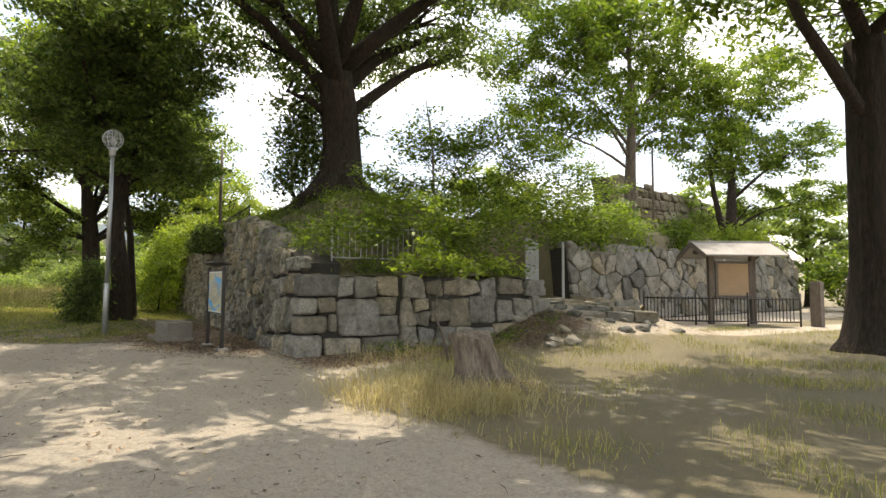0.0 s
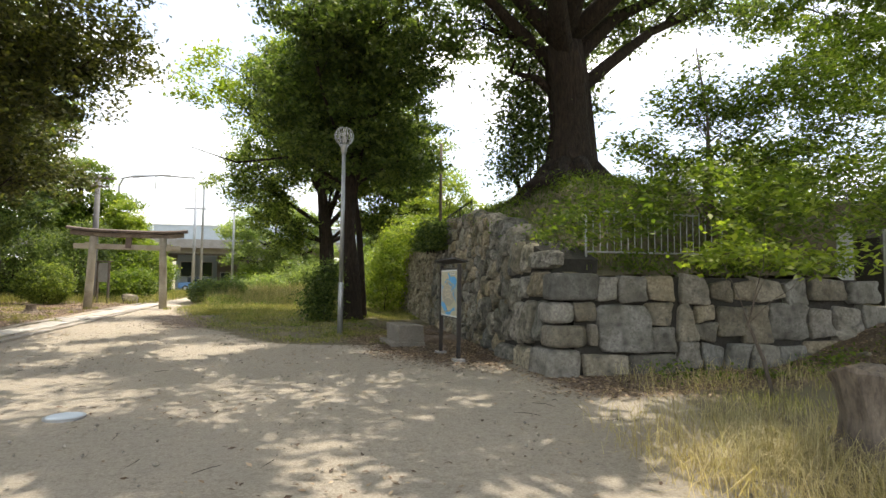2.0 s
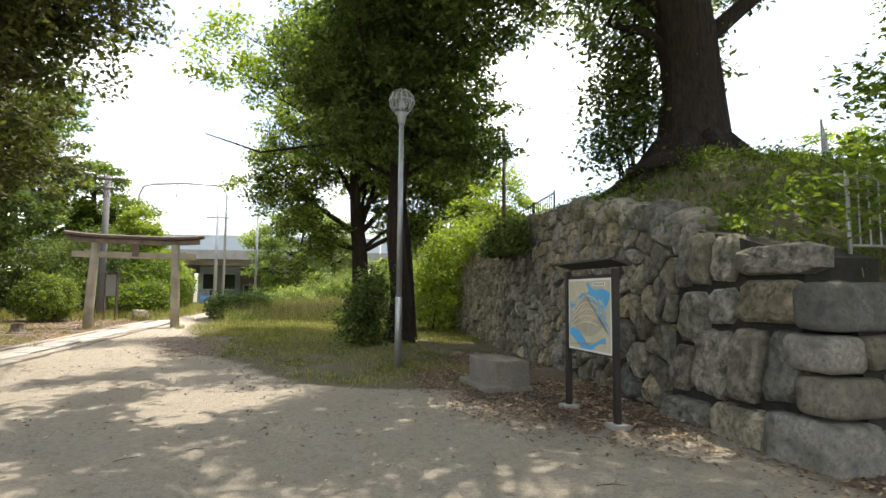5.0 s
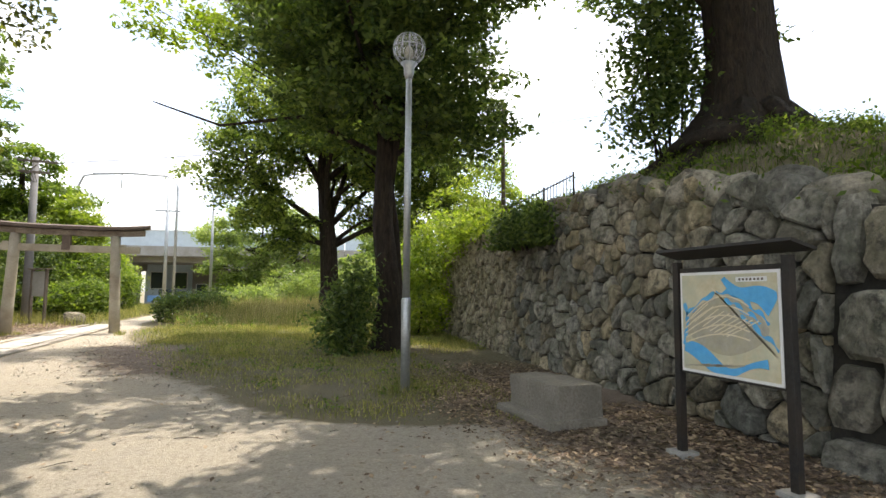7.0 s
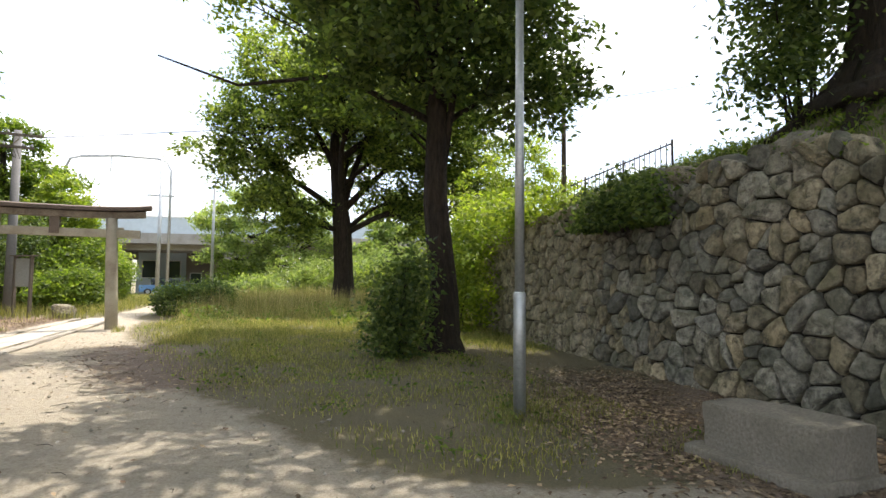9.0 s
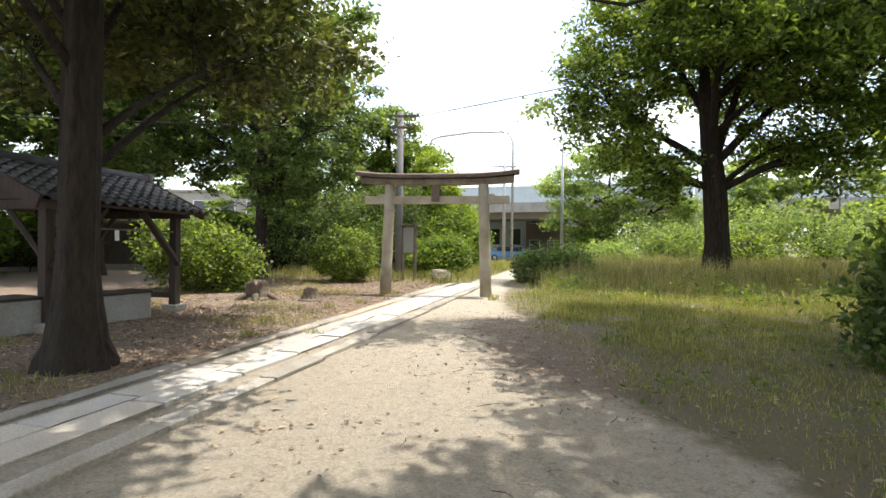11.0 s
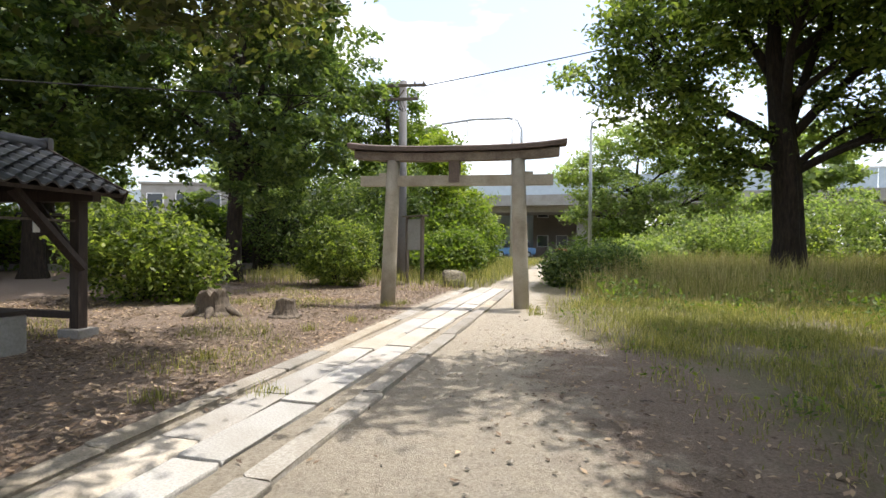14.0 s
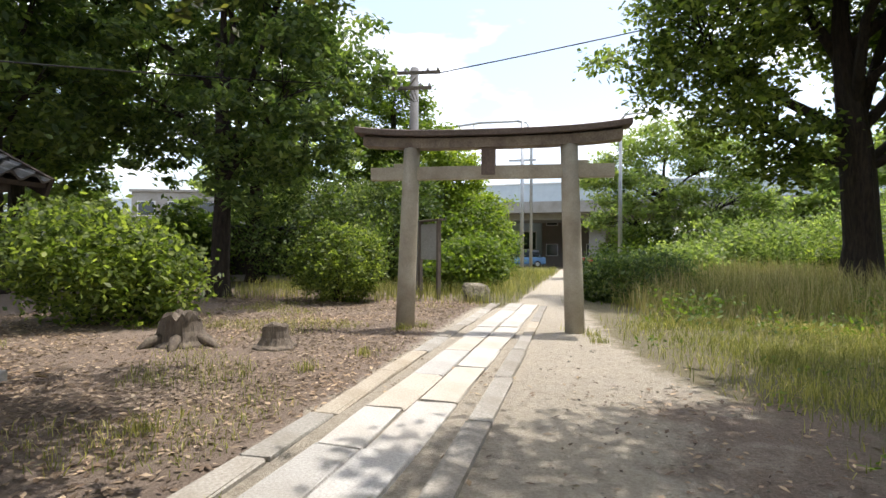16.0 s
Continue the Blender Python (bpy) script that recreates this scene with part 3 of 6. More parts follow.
stone_wall("wall_front", "castle wall of large squared grey stone blocks, dark joints", (*FOOT, 0.1), (10.7, 10.0, 0.1), 0.06, lambda u: 1.66, front_cells, M_STONE_CUT, 3, bulge=0.045, joint=0.012, inset=(0.45, 0.0), keep=0.86)

# the long side: rubble, with squared stones at the corner
LONG_TOP = ([0, 0.9, 1.6, 2.6, 4, 6, 8.5, 12, 16.8], [1.72, 2.0, 2.2, 2.4, 2.65, 3.05, 3.1, 2.95, 2.8])
CORNER = [(-0.15, 0.40, 0.54, 0.75), (0.43, 0.77, 0.63, 0.4), (0.80, 1.12, 0.39, 0.52), (1.15, 1.58, 0.83, 0.4)]
SIDE = [(0.78, 1.6, -0.12, 0.3), (1.63, 2.35, -0.12, 0.24), (0.43, 0.85, 0.42, 1.1), (0.88, 1.3, 0.34, 1.08), (1.33, 1.95, 0.3, 1.04), (0.43, 1.3, 1.13, 1.56), (1.33, 1.72, 1.08, 1.5), (1.75, 2.38, 0.85, 1.45), (1.98, 2.38, 0.27, 0.82), (0.3, 1.35, 1.6, 1.9), (1.38, 1.72, 1.55, 2.08), (1.75, 2.05, 1.5, 2.15), (2.08, 2.4, 1.48, 2.3)]
long_cells = [rect(*r, rw, 0.02) for r in SIDE]
long_cells += rubble_cells(4.4, 3.3, 0.44, random.Random(12), 2.42) + rubble_cells(16.8, 3.3, 0.33, random.Random(11), 4.4)
long_cells.sort(key=lambda c: min(p[0] for p in c))
stone_wall("wall_side", "castle rampart of irregular rubble stones with weeds on top", (5.45, 26.5, 0.15), (*FOOT, 0.1), 0.10, lambda u: float(np.interp(16.68 - u, *LONG_TOP)), [[(16.68 - p[0], p[1]) for p in c][::-1] for c in long_cells], M_STONE, 4, bulge=0.075, joint=0.012, inset=(0.0, 0.45), keep=0.66)

# boulders lying along the rampart's top edge
rb = random.Random(52)
for y, r in ((12.3, 0.3), (12.95, 0.36), (13.7, 0.34), (14.35, 0.4), (15.3, 0.3), (15.9, 0.36), (17.0, 0.3), (17.9, 0.34)):
    bm = bmesh.new()
    bmesh.ops.create_icosphere(bm, subdivisions=3, radius=1)
    o = Vector((rb.uniform(0, 50), rb.uniform(0, 50), 0))
    for v in bm.verts:
        k = 1 + 0.3 * noise.noise(v.co * 1.2 + o) + 0.12 * noise.noise(v.co * 3.1 + o)
        v.co = Vector((v.co.x * 0.9, v.co.y * 1.15, v.co.z * 0.72)) * k * r
    top_z = 0.1 + float(np.interp(y - 9.88, *LONG_TOP))
    tagged(part("boulder", bm, M_STONE, None, "", True), "rough grey boulder lying on the rampart's top edge", "boulder", "rampart boulders").matrix_world = pose(4.15 + 0.0785 * (y - 9.94) + 0.1 * top_z + 0.22, y, top_z + 0.02, rb.uniform(-12, 12), rb.uniform(-12, 12), rb.uniform(-20, 20))


for v0, v1, lx, ly in CORNER:
    bm = bmesh.new()
    bmesh.ops.create_cube(bm, size=1)
    bmesh.ops.subdivide_edges(bm, edges=bm.edges[:], cuts=5, use_grid_fill=True)
    o = Vector((v0 * 9, lx * 7, 3))
    for v in bm.verts:
        a, b, c = v.co.x + 0.5, v.co.y + 0.5, v.co.z + 0.5
        h = v0 + (v1 - v0) * c
        worn = 0.016 * max(0, sum(abs(q - 0.5) > 0.45 for q in (a, b, c)) - 1)
        v.co = Vector((FOOT[0] + 0.08 * h - 0.05 + lx * a, FOOT[1] + 0.06 * h - 0.05 + ly * b, 0.1 + h))
        v.co += Vector((worn * (1 - 2 * a), worn * (1 - 2 * b), worn * (1 - 2 * c)))
        v.co += Vector((noise.noise(v.co * 4 + o), noise.noise(v.co * 4 - o), 0.5 * noise.noise(v.co * 5 + o))) * 0.02
    part("stone", bm, M_STONE_CUT, bpy.data.objects["wall_front"], "", True)


# ---- the earth mound behind the walls ----
def mound_z(x, y):
    """Top of the mound: at the walls' height along its edges, up to the big tree's foot."""
    edge = np.interp(y, [10, 11.4, 12.4, 13.8, 16, 18.5, 22, 27], [1.62, 2.15, 2.35, 2.6, 3.0, 3.05, 2.9, 2.7])
    crest = 4.2 + 0.25 * smooth(2.4, 0.5, np.hypot(x - 8.3, y - 16.6))
    inward = smooth(4.6, 8.0, x) * smooth(10.2, 15.5, y)
    return edge + (crest - edge) * inward * smooth(30, 22, y)


mx, my = np.arange(4.3, 36.01, 0.3), np.arange(10.2, 27.31, 0.3)
MX, MY = np.meshgrid(mx, my)
MX = np.maximum(MX, 4.5 + 0.085 * (MY - 9.8) + 0.05 * (MY - 9.8).clip(0, 4))
MZ = mound_z(MX, MY) + 0.10 * np.array([noise.noise((a * 0.9, b * 0.9, 2)) + 0.6 * noise.noise((a * 2.3, b * 2.3, 5)) for a, b in zip(MX.ravel(), MY.ravel())]).reshape(MX.shape)
gate_cut = smooth(10.5, 10.9, MX) * smooth(16.3, 15.9, MX) * smooth(17.0, 16.0, MY)
MZ = MZ * (1 - gate_cut) + 0.7 * gate_cut
MZ = np.where((MX > 16) & (MY < 13.4), 0.0, MZ)
MZ[-1, :] = 0.0
mw = len(mx)
mf = [(j * mw + i, j * mw + i + 1, (j + 1) * mw + i + 1, (j + 1) * mw + i) for j in range(len(my) - 1) for i in range(mw - 1)]
mound = mesh_object("mound", np.stack([MX.ravel(), MY.ravel(), MZ.ravel()], 1), mf, M_EARTH, None, "", True)
tagged(mound, "grassy earth mound behind the old castle walls", "mound", kind="structure")
for key, val in (("grass", np.ones(MX.size)), ("litter", np.zeros(MX.size))):
    at = mound.data.attributes.new(key, "FLOAT", "POINT")
    at.data.foreach_set("value", val.astype(np.float32))


# ---- right-hand walls ----
stone_wall("wall_gate_side", "old castle wall of large grey stones beside the gate", (15.9, 13.0, 0.15), (35.0, 12.4, 0.15), 0.1, lambda u: 2.85, rubble_cells(19.1, 3.0, 0.74, random.Random(21)), M_STONE_CUT, 6, joined=False, bulge=0.05, joint=0.014, keep=0.84)
stone_wall("wall_upper", "upper castle wall of pale stones behind the trees", (26.2, 18.4, 3.6), (41.7, 17.4, 3.6), 0.2, lambda u: 4.3 - 0.08 * u, coursed_cells(15.5, 4.4, 0.6, random.Random(22)), M_STONE_CUT, 7, joined=True, bulge=0.05, joint=0.014, keep=0.84)


def boundary_wall(name, a, b, label):
    a, b = Vector(a), Vector(b)
    d = b - a
    t = thing(name, Matrix.Translation(a) @ pose(0, 0, 0, 0, 0, math.degrees(math.atan2(d.y, d.x))), label, "wall", kind="structure")
    L = d.length
    part("footing", block(0, L, -0.16, 0.16, -0.1, 0.3, 0.01), M_CONCRETE, t)
    part("wall_body", block(0, L, -0.12, 0.12, 0.3, 2.2, 0.0), M_PLANKWALL, t)
    part("coping", block(-0.1, L + 0.1, -0.28, 0.28, 2.2, 2.3, 0.02), M_TILE, t)
    for k in range(int(L / 1.8) + 1):
        part("pilaster", block(k * 1.8 - 0.07, k * 1.8 + 0.07, -0.16, -0.122, 0.3, 2.2, 0.0), M_DARKWOOD, t)


M_PLANKWALL = surface("dark_plank_wall", (0.03, 0.025, 0.021), (0.085, 0.07, 0.058), (0.05, 0.042, 0.036), 20, 1.5, 0.9, bump=0.5, stretch=(1, 1, 0.15))
boundary_wall("wall_boundary_1", (-25.0, 33.5, 0.3), (-13.8, 41.5, 0.3), "dark timber boundary wall behind the grove")
boundary_wall("wall_boundary_2", (-30.0, 20.0, 0.2), (-25.0, 33.5, 0.3), "dark timber boundary wall behind the pavilion")


# ---- torii ----
def torii():
    zb = gz(-5.8, 27.8)
    t = thing("torii", pose(-5.80, 27.8, zb, 0, 0, 3), "weathered grey stone shrine gate with stained curved lintel", "torii")
    for s in (-1, 1):
        pts = [(s * 1.37 - s * 0.105 * k / 3, 0, -0.1 + k * 1.02) for k in range(4)]
        tube_object("pillar", pts, [0.155, 0.15, 0.142, 0.135], M_TORII, t, 20)
    part("tie_beam", block(-1.95, 1.95, -0.075, 0.075, 2.44, 2.65, 0.015), M_TORII, t)
    part("centre_strut", block(-0.11, 0.11, -0.095, 0.095, 2.5, 2.97, 0.012), M_TORII_DARK, t)
    for s in (-1, 1):
        part("wedge", block(s * 1.42 - 0.14, s * 1.42 + 0.14, -0.06, 0.06, 2.653, 2.71, 0.01), M_TORII, t)
    for name, z0, z1, half, d, mat_, lift in (("lower_lintel", 2.94, 3.12, 2.06, 0.13, M_TORII_MID, 0.07), ("top_lintel", 3.124, 3.24, 2.2, 0.19, M_TORII_DARK, 0.1)):
        vs, fs = [], []
        steps = 24
        for i in range(steps + 1):
            x = -half + 2 * half * i / steps
            c = lift * abs(x / half) ** 3.2
            for y, z in ((-d, z0), (d, z0), (d, z1 - 0.03), (0, z1 + 0.02), (-d, z1 - 0.03)):
                vs.append((x * (1 + 0.02 * (z - z0)), y, z + c))
        for i in range(steps):
            for k in range(5):
                fs.append((5 * i + k, 5 * i + (k + 1) % 5, 5 * i + 5 + (k + 1) % 5, 5 * i + 5 + k))
        fs += [(4, 3, 2, 1, 0), tuple(5 * steps + k for k in range(5))]
        mesh_object(name, vs, [f[::-1] for f in fs], mat_, t)
    return t


torii()


# ---- lamp post ----
def ring_points(r, n=24, z=0.0):
    return [(r * math.cos(2 * math.pi * k / n), r * math.sin(2 * math.pi * k / n), z) for k in range(n + 1)]


M_GLOBE, _n, _l, _b = base_nodes("clear_plastic_globe", 0.12)
_b.inputs["Base Color"].default_value = (0.9, 0.92, 0.92, 1)
_b.inputs["Transmission Weight"].default_value = 0.85
_b.inputs["IOR"].default_value = 1.1


def lamp_post(x, y):
    t = thing("lamp_post", pose(x, y, gz(x, y)), "grey steel park lamp post with a globe in a wire cage", "lamp post")
    tube_object("lower_pole", [(0, 0, -0.1), (0, 0, 1.3), (0, 0, 1.32)], [0.068, 0.068, 0.055], M_METAL, t, 16)
    tube_object("upper_pole", [(0, 0, 1.3), (0, 0, 4.72)], [0.055, 0.045], M_METAL, t, 16)
    tube_object("collar", [(0, 0, 4.62), (0, 0, 4.7), (0, 0, 4.8), (0, 0, 4.86)], [0.055, 0.075, 0.085, 0.13], M_METAL, t, 20)
    bm = bmesh.new()
    bmesh.ops.create_uvsphere(bm, u_segments=24, v_segments=14, radius=0.22)
    bmesh.ops.translate(bm, vec=(0, 0, 5.09), verts=bm.verts)
    part("globe", bm, M_GLOBE, t, "clear round globe", True)
    bm = bmesh.new()
    bmesh.ops.create_uvsphere(bm, u_segments=12, v_segments=8, radius=0.06)
    bmesh.ops.scale(bm, vec=(1, 1, 1.9), verts=bm.verts)
    bmesh.ops.translate(bm, vec=(0, 0, 5.02), verts=bm.verts)
    part("bulb", bm, M_SLAB, t, "white bulb", True)
    for k in range(14):
        a = 2 * math.pi * k / 14
        pts = [(0.245 * math.sin(w) * math.cos(a), 0.245 * math.sin(w) * math.sin(a), 5.09 - 0.245 * math.cos(w)) for w in np.linspace(0.45, 2.95, 12)]
        tube_object("cage_wire", pts, [0.006] * 12, M_METAL, t, 4)
    tube_object("cage_ring", [(p[0], p[1], 5.09) for p in ring_points(0.247)], [0.006] * 25, M_METAL, t, 4)
    return t


lamp_post(1.71, 16.55)


# ---- map sign ----
M_MAP = surface("map_land", (0.50, 0.43, 0.27), (0.66, 0.60, 0.43), (0.40, 0.44, 0.33), 9, 3.5, 0.4, bump=0.02, stain_amount=0.8)
M_MAP_WATER = surface("map_water", (0.05, 0.30, 0.62), (0.10, 0.45, 0.78), (0.12, 0.40, 0.62), 12, 4, 0.4, bump=0.02)
M_MAP_TOWN = surface("map_town", (0.30, 0.28, 0.22), (0.46, 0.43, 0.36), (0.42, 0.38, 0.25), 14, 6, 0.4, bump=0.02, stain_amount=0.9)
M_MAP_ROAD = surface("map_road", (0.62, 0.54, 0.36), (0.74, 0.68, 0.52), (0.6, 0.5, 0.3), 14, 6, 0.4, bump=0.02)
M_PAPER = surface("white_border", (0.70, 0.70, 0.68), (0.80, 0.80, 0.78), (0.62, 0.62, 0.6), 14, 6, 0.4, bump=0.02)


def map_band(name, f, w, x, material, t, n=28):
    """A flat printed band on the board: centre line f(k) as (right, up) from 0 to 1, half width w(k)."""
    pts = [Vector(f(k / n)) for k in range(n + 1)]
    vs, fs = [], []
    for i, p in enumerate(pts):
        d = (pts[min(i + 1, n)] - pts[max(i - 1, 0)]).normalized()
        o = Vector((-d.y, d.x)) * w(i / n)
        for q in (p + o, p - o):
            u, h = min(max(q.x, 0.0), 1.0), min(max(q.y, 0.0), 1.0)
            vs.append((x, 0.475 - 0.95 * u, 0.785 + 0.81 * h))
    fs = [(2 * i, 2 * i + 1, 2 * i + 3, 2 * i + 2) for i in range(n)]
    ob = mesh_object(name, vs, fs, material, t)
    return ob


def map_sign():
    t = thing("map_sign", pose(3.27, 12.25, gz(3.3, 12.3), 0, 0, 0), "black framed map board on two posts with a ridge cap", "sign")
    for y in (-0.55, 0.55):
        part("post", block(-0.032, 0.032, y - 0.032, y + 0.032, -0.1, 1.72, 0.006), M_IRON, t)
        part("footing", block(-0.1, 0.1, y - 0.1, y + 0.1, -0.05, 0.05, 0.015), M_CONCRETE, t, "small concrete footing")
    part("backing", block(-0.012, 0.02, -0.51, 0.51, 0.74, 1.66, 0.0), M_IRON, t)
    part("border", block(-0.018, -0.013, -0.5, 0.5, 0.76, 1.62, 0.0), M_PAPER, t, "white printed border")
    part("map_panel", block(-0.022, -0.019, -0.475, 0.475, 0.785, 1.595, 0.0), M_MAP, t, "cream and blue printed map")
    map_band("map_town", lambda k: (0.05 + 0.86 * k, 0.42 + 0.06 * math.sin(3 * k)), lambda k: 0.29 * math.sin(math.pi * min(max(k, 0.02), 0.98)) ** 0.6, -0.024, M_MAP_TOWN, t)
    map_band("map_river", lambda k: (0.02 + 0.88 * k, 0.26 - 0.2 * math.sin(2.4 * k + 0.1) + 0.04 * math.sin(9 * k)), lambda k: 0.055 + 0.03 * math.sin(6 * k), -0.027, M_MAP_WATER, t)
    map_band("map_river", lambda k: (0.48 + 0.52 * k, 0.96 - 0.3 * k - 0.05 * math.sin(6 * k)), lambda k: 0.025 + 0.09 * k, -0.027, M_MAP_WATER, t)
    map_band("map_canal", lambda k: (0.03 + 0.03 * math.sin(4 * k), 0.7 - 0.45 * k), lambda k: 0.018 + 0.008 * math.sin(20 * k), -0.026, M_MAP_WATER, t)
    map_band("map_canal", lambda k: (0.05 + 0.6 * k, 0.56 + 0.26 * math.sin(2.2 * k) + 0.015 * math.sin(25 * k)), lambda k: 0.017 + 0.012 * math.sin(17 * k), -0.026, M_MAP_WATER, t)
    for a, b, c in ((0.5, 0.76, 0.22), (0.58, 0.84, 0.3), (0.66, 0.6, 0.3)):
        map_band("map_canal", lambda k, a=a, b=b, c=c: (a + 0.34 * k, b - c * k - 0.02 * math.sin(14 * k)), lambda k: 0.016 + 0.01 * math.sin(19 * k), -0.026, M_MAP_WATER, t)
    for i in range(11):
        map_band("map_road", lambda k, i=i: (0.06 + 0.045 * i + (0.2 + 0.012 * i) * k, 0.56 - 0.03 * i + 0.012 * i * i * 0.1 + 0.17 * k), lambda k: 0.006, -0.029, M_MAP_ROAD, t, 4)
        map_band("map_road", lambda k, i=i: (0.36 + 0.045 * i + 0.2 * k, 0.86 - 0.045 * i - 0.2 * k), lambda k: 0.006, -0.0293, M_MAP_ROAD, t, 4)
    for i in range(5):
        map_band("map_road", lambda k, i=i: (0.04 + 0.7 * k, 0.48 - 0.05 * i + 0.3 * math.sin(2.4 * k) * (1 - 0.15 * i)), lambda k: 0.007, -0.0296, M_MAP_ROAD, t, 16)
    for i in range(4):
        map_band("map_road", lambda k, i=i: (0.02 + 0.3 * k + 0.12 * i, 0.03 + 0.05 * k + 0.012 * i), lambda k: 0.007, -0.0288, M_MAP_TOWN, t, 6)
    map_band("title_strip", lambda k: (0.62 + 0.3 * k, 0.945), lambda k: 0.024, -0.0305, M_PAPER, t, 2)
    for i in range(7):
        map_band("title_mark", lambda k, i=i: (0.65 + 0.036 * i + 0.02 * k, 0.945), lambda k: 0.011, -0.032, M_OLDWOOD, t, 1)
    bm = bmesh.new()
    for s in (-1, 1):
        box(bm, 0, 0.13, -0.68, 0.68, -0.012, 0.012, 0.0, pose(0, 0, 1.79, 0, 0, 0) @ (pose(0, 0, 0, 0, 14, 0) if s > 0 else pose(0, 0, 0, 0, -14, 180)))
    part("cap", bm, M_IRON, t)
    return t


map_sign()


# ---- stone block by the wall ----
def stone_block():
    t = thing("stone_block", pose(2.9, 14.4, gz(2.9, 14.4), 0, 0, 4), "weathered square-cut stone block on a low footing", "stone block")
    for name, dims in (("block", (-0.28, 0.28, -0.52, 0.52, 0.0, 0.44)), ("footing", (-0.42, 0.3, -0.56, 0.6, -0.1, 0.09))):
        bm = block(*dims, 0.03)
        bmesh.ops.subdivide_edges(bm, edges=[e for e in bm.edges if e.calc_length() > 0.3], cuts=4, use_grid_fill=True)
        for v in bm.verts:
            v.co += Vector((noise.noise(v.co * 5), noise.noise(v.co * 5 + Vector((9, 0, 0))), noise.noise(v.co * 5 + Vector((0, 9, 0))))) * 0.018
        part(name, bm, M_BLOCK, t)


stone_block()


# ---- paved path ----
def stone_path():
    root = thing("stone_path", Matrix.Identity(4), "straight path of long pale granite slabs between stone kerbs", "pavement", kind="structure")
    rng = random.Random(31)

    def slab(name, x0, x1, y0, y1, top, lean=0.0):
        bm = block(-(x1 - x0) / 2, (x1 - x0) / 2, -(y1 - y0) / 2, (y1 - y0) / 2, -0.16, 0, 0.018)
        for v in bm.verts:
            v.co += Vector((rng.uniform(-0.014, 0.014), rng.uniform(-0.016, 0.016), rng.uniform(-0.004, 0.004)))
        ob = part(name, bm, M_KERB if name == "kerb_stone" else M_SLAB, root)
        cy = (y0 + y1) / 2
        ob.matrix_world = pose((x0 + x1) / 2, cy, gz(-5.8, cy) + top + rng.uniform(-0.006, 0.008), rng.uniform(-0.4, 0.4) + 0.57, rng.uniform(-0.6, 0.6), rng.uniform(-0.5, 0.5) + lean)

    def line(slope, at22):
        return lambda y: at22 + slope * (y - 22)

    kerb_l, slab_l, mid, slab_r, kerb_r, kerb_o = line(0.03, -6.58), line(0.035, -6.22), line(0.035, -5.88), line(0.035, -5.53), line(0.02, -5.32), line(0.015, -5.13)
    for a, b, name, top, lo, hi in ((kerb_l, lambda y: kerb_l(y) + 0.2, "kerb_stone", 0.03, 0.9, 1.7), (slab_l, lambda y: mid(y) - 0.016, "slab", 0.03, 0.8, 1.4), (lambda y: mid(y) + 0.016, slab_r, "slab", 0.032, 0.9, 1.4), (kerb_r, kerb_o, "kerb_stone", 0.045, 1.0, 1.8)):
        y = 10.0 + rng.uniform(0, 0.8)
        while y < 31:
            L = rng.uniform(lo, hi)
            c = y + L / 2
            slab(name, a(c), b(c), y, y + L - 0.028, top, math.degrees(math.atan(-(a(c + 1) + b(c + 1) - a(c) - b(c)) / 2)))
            y += L


stone_path()

# ---- trees ----
BIG = (8.32, 16.6, 4.35)
tree("camphor_tree", "huge old camphor tree with flared roots on the mound", BIG, [(0, 0, 0, 0.7), (0.05, 0.05, 1.8, 0.6), (-0.1, 0, 3.2, 0.58), (-0.3, 0, 4.2, 0.54)],
     [(-3.2, 0.5, 7.2, 2.6, 2.6, 1.6), (0, 1, 9.5, 3.8, 3.8, 3.0), (3.6, 0.3, 7.2, 2.8, 2.6, 1.6), (0, -3.0, 8.2, 3.4, 3.0, 1.8), (-4.5, -4.0, 7.8, 3.0, 3.0, 1.8), (3.8, -3.8, 8.0, 3, 3, 2.0), (0.5, 4, 7.4, 4, 3, 2.2), (-2.0, 2.0, 5.4, 1.7, 1.7, 1.3), (2.2, 1.6, 5.6, 1.7, 1.6, 1.1), (5.6, 0.5, 6.6, 1.8, 1.8, 1.0), (-5.0, 0.5, 6.6, 1.6, 1.8, 1.1), (-1.6, 0.9, 3.6, 0.9, 0.9, 1.2), (1.2, 0.6, 2.8, 0.55, 0.6, 1.0)],
     62000, 0.185, M_LEAF_DARK, M_BARK, 101, 0.7, 0.32, 1.9, limbs=[[(-0.2, 0, 3.6, 0.3), (1.6, 0.2, 5.4, 0.2), (3.6, 0.4, 6.6, 0.13), (5.4, 0.5, 7.4, 0.07)]] + [[(0.6 * math.cos(a), 0.6 * math.sin(a), 0.55, 0.28), (1.25 * math.cos(a), 1.25 * math.sin(a), float(mound_z(8.32 + 1.25 * math.cos(a), 16.6 + 1.25 * math.sin(a))) - 4.35 + 0.02, 0.17), (2.3 * math.cos(a + 0.1), 2.3 * math.sin(a + 0.1), float(mound_z(8.32 + 2.3 * math.cos(a), 16.6 + 2.3 * math.sin(a))) - 4.35 - 0.1, 0.08)] for a in (3.3, 3.9, 4.6, 5.2, 5.9, 2.6)])
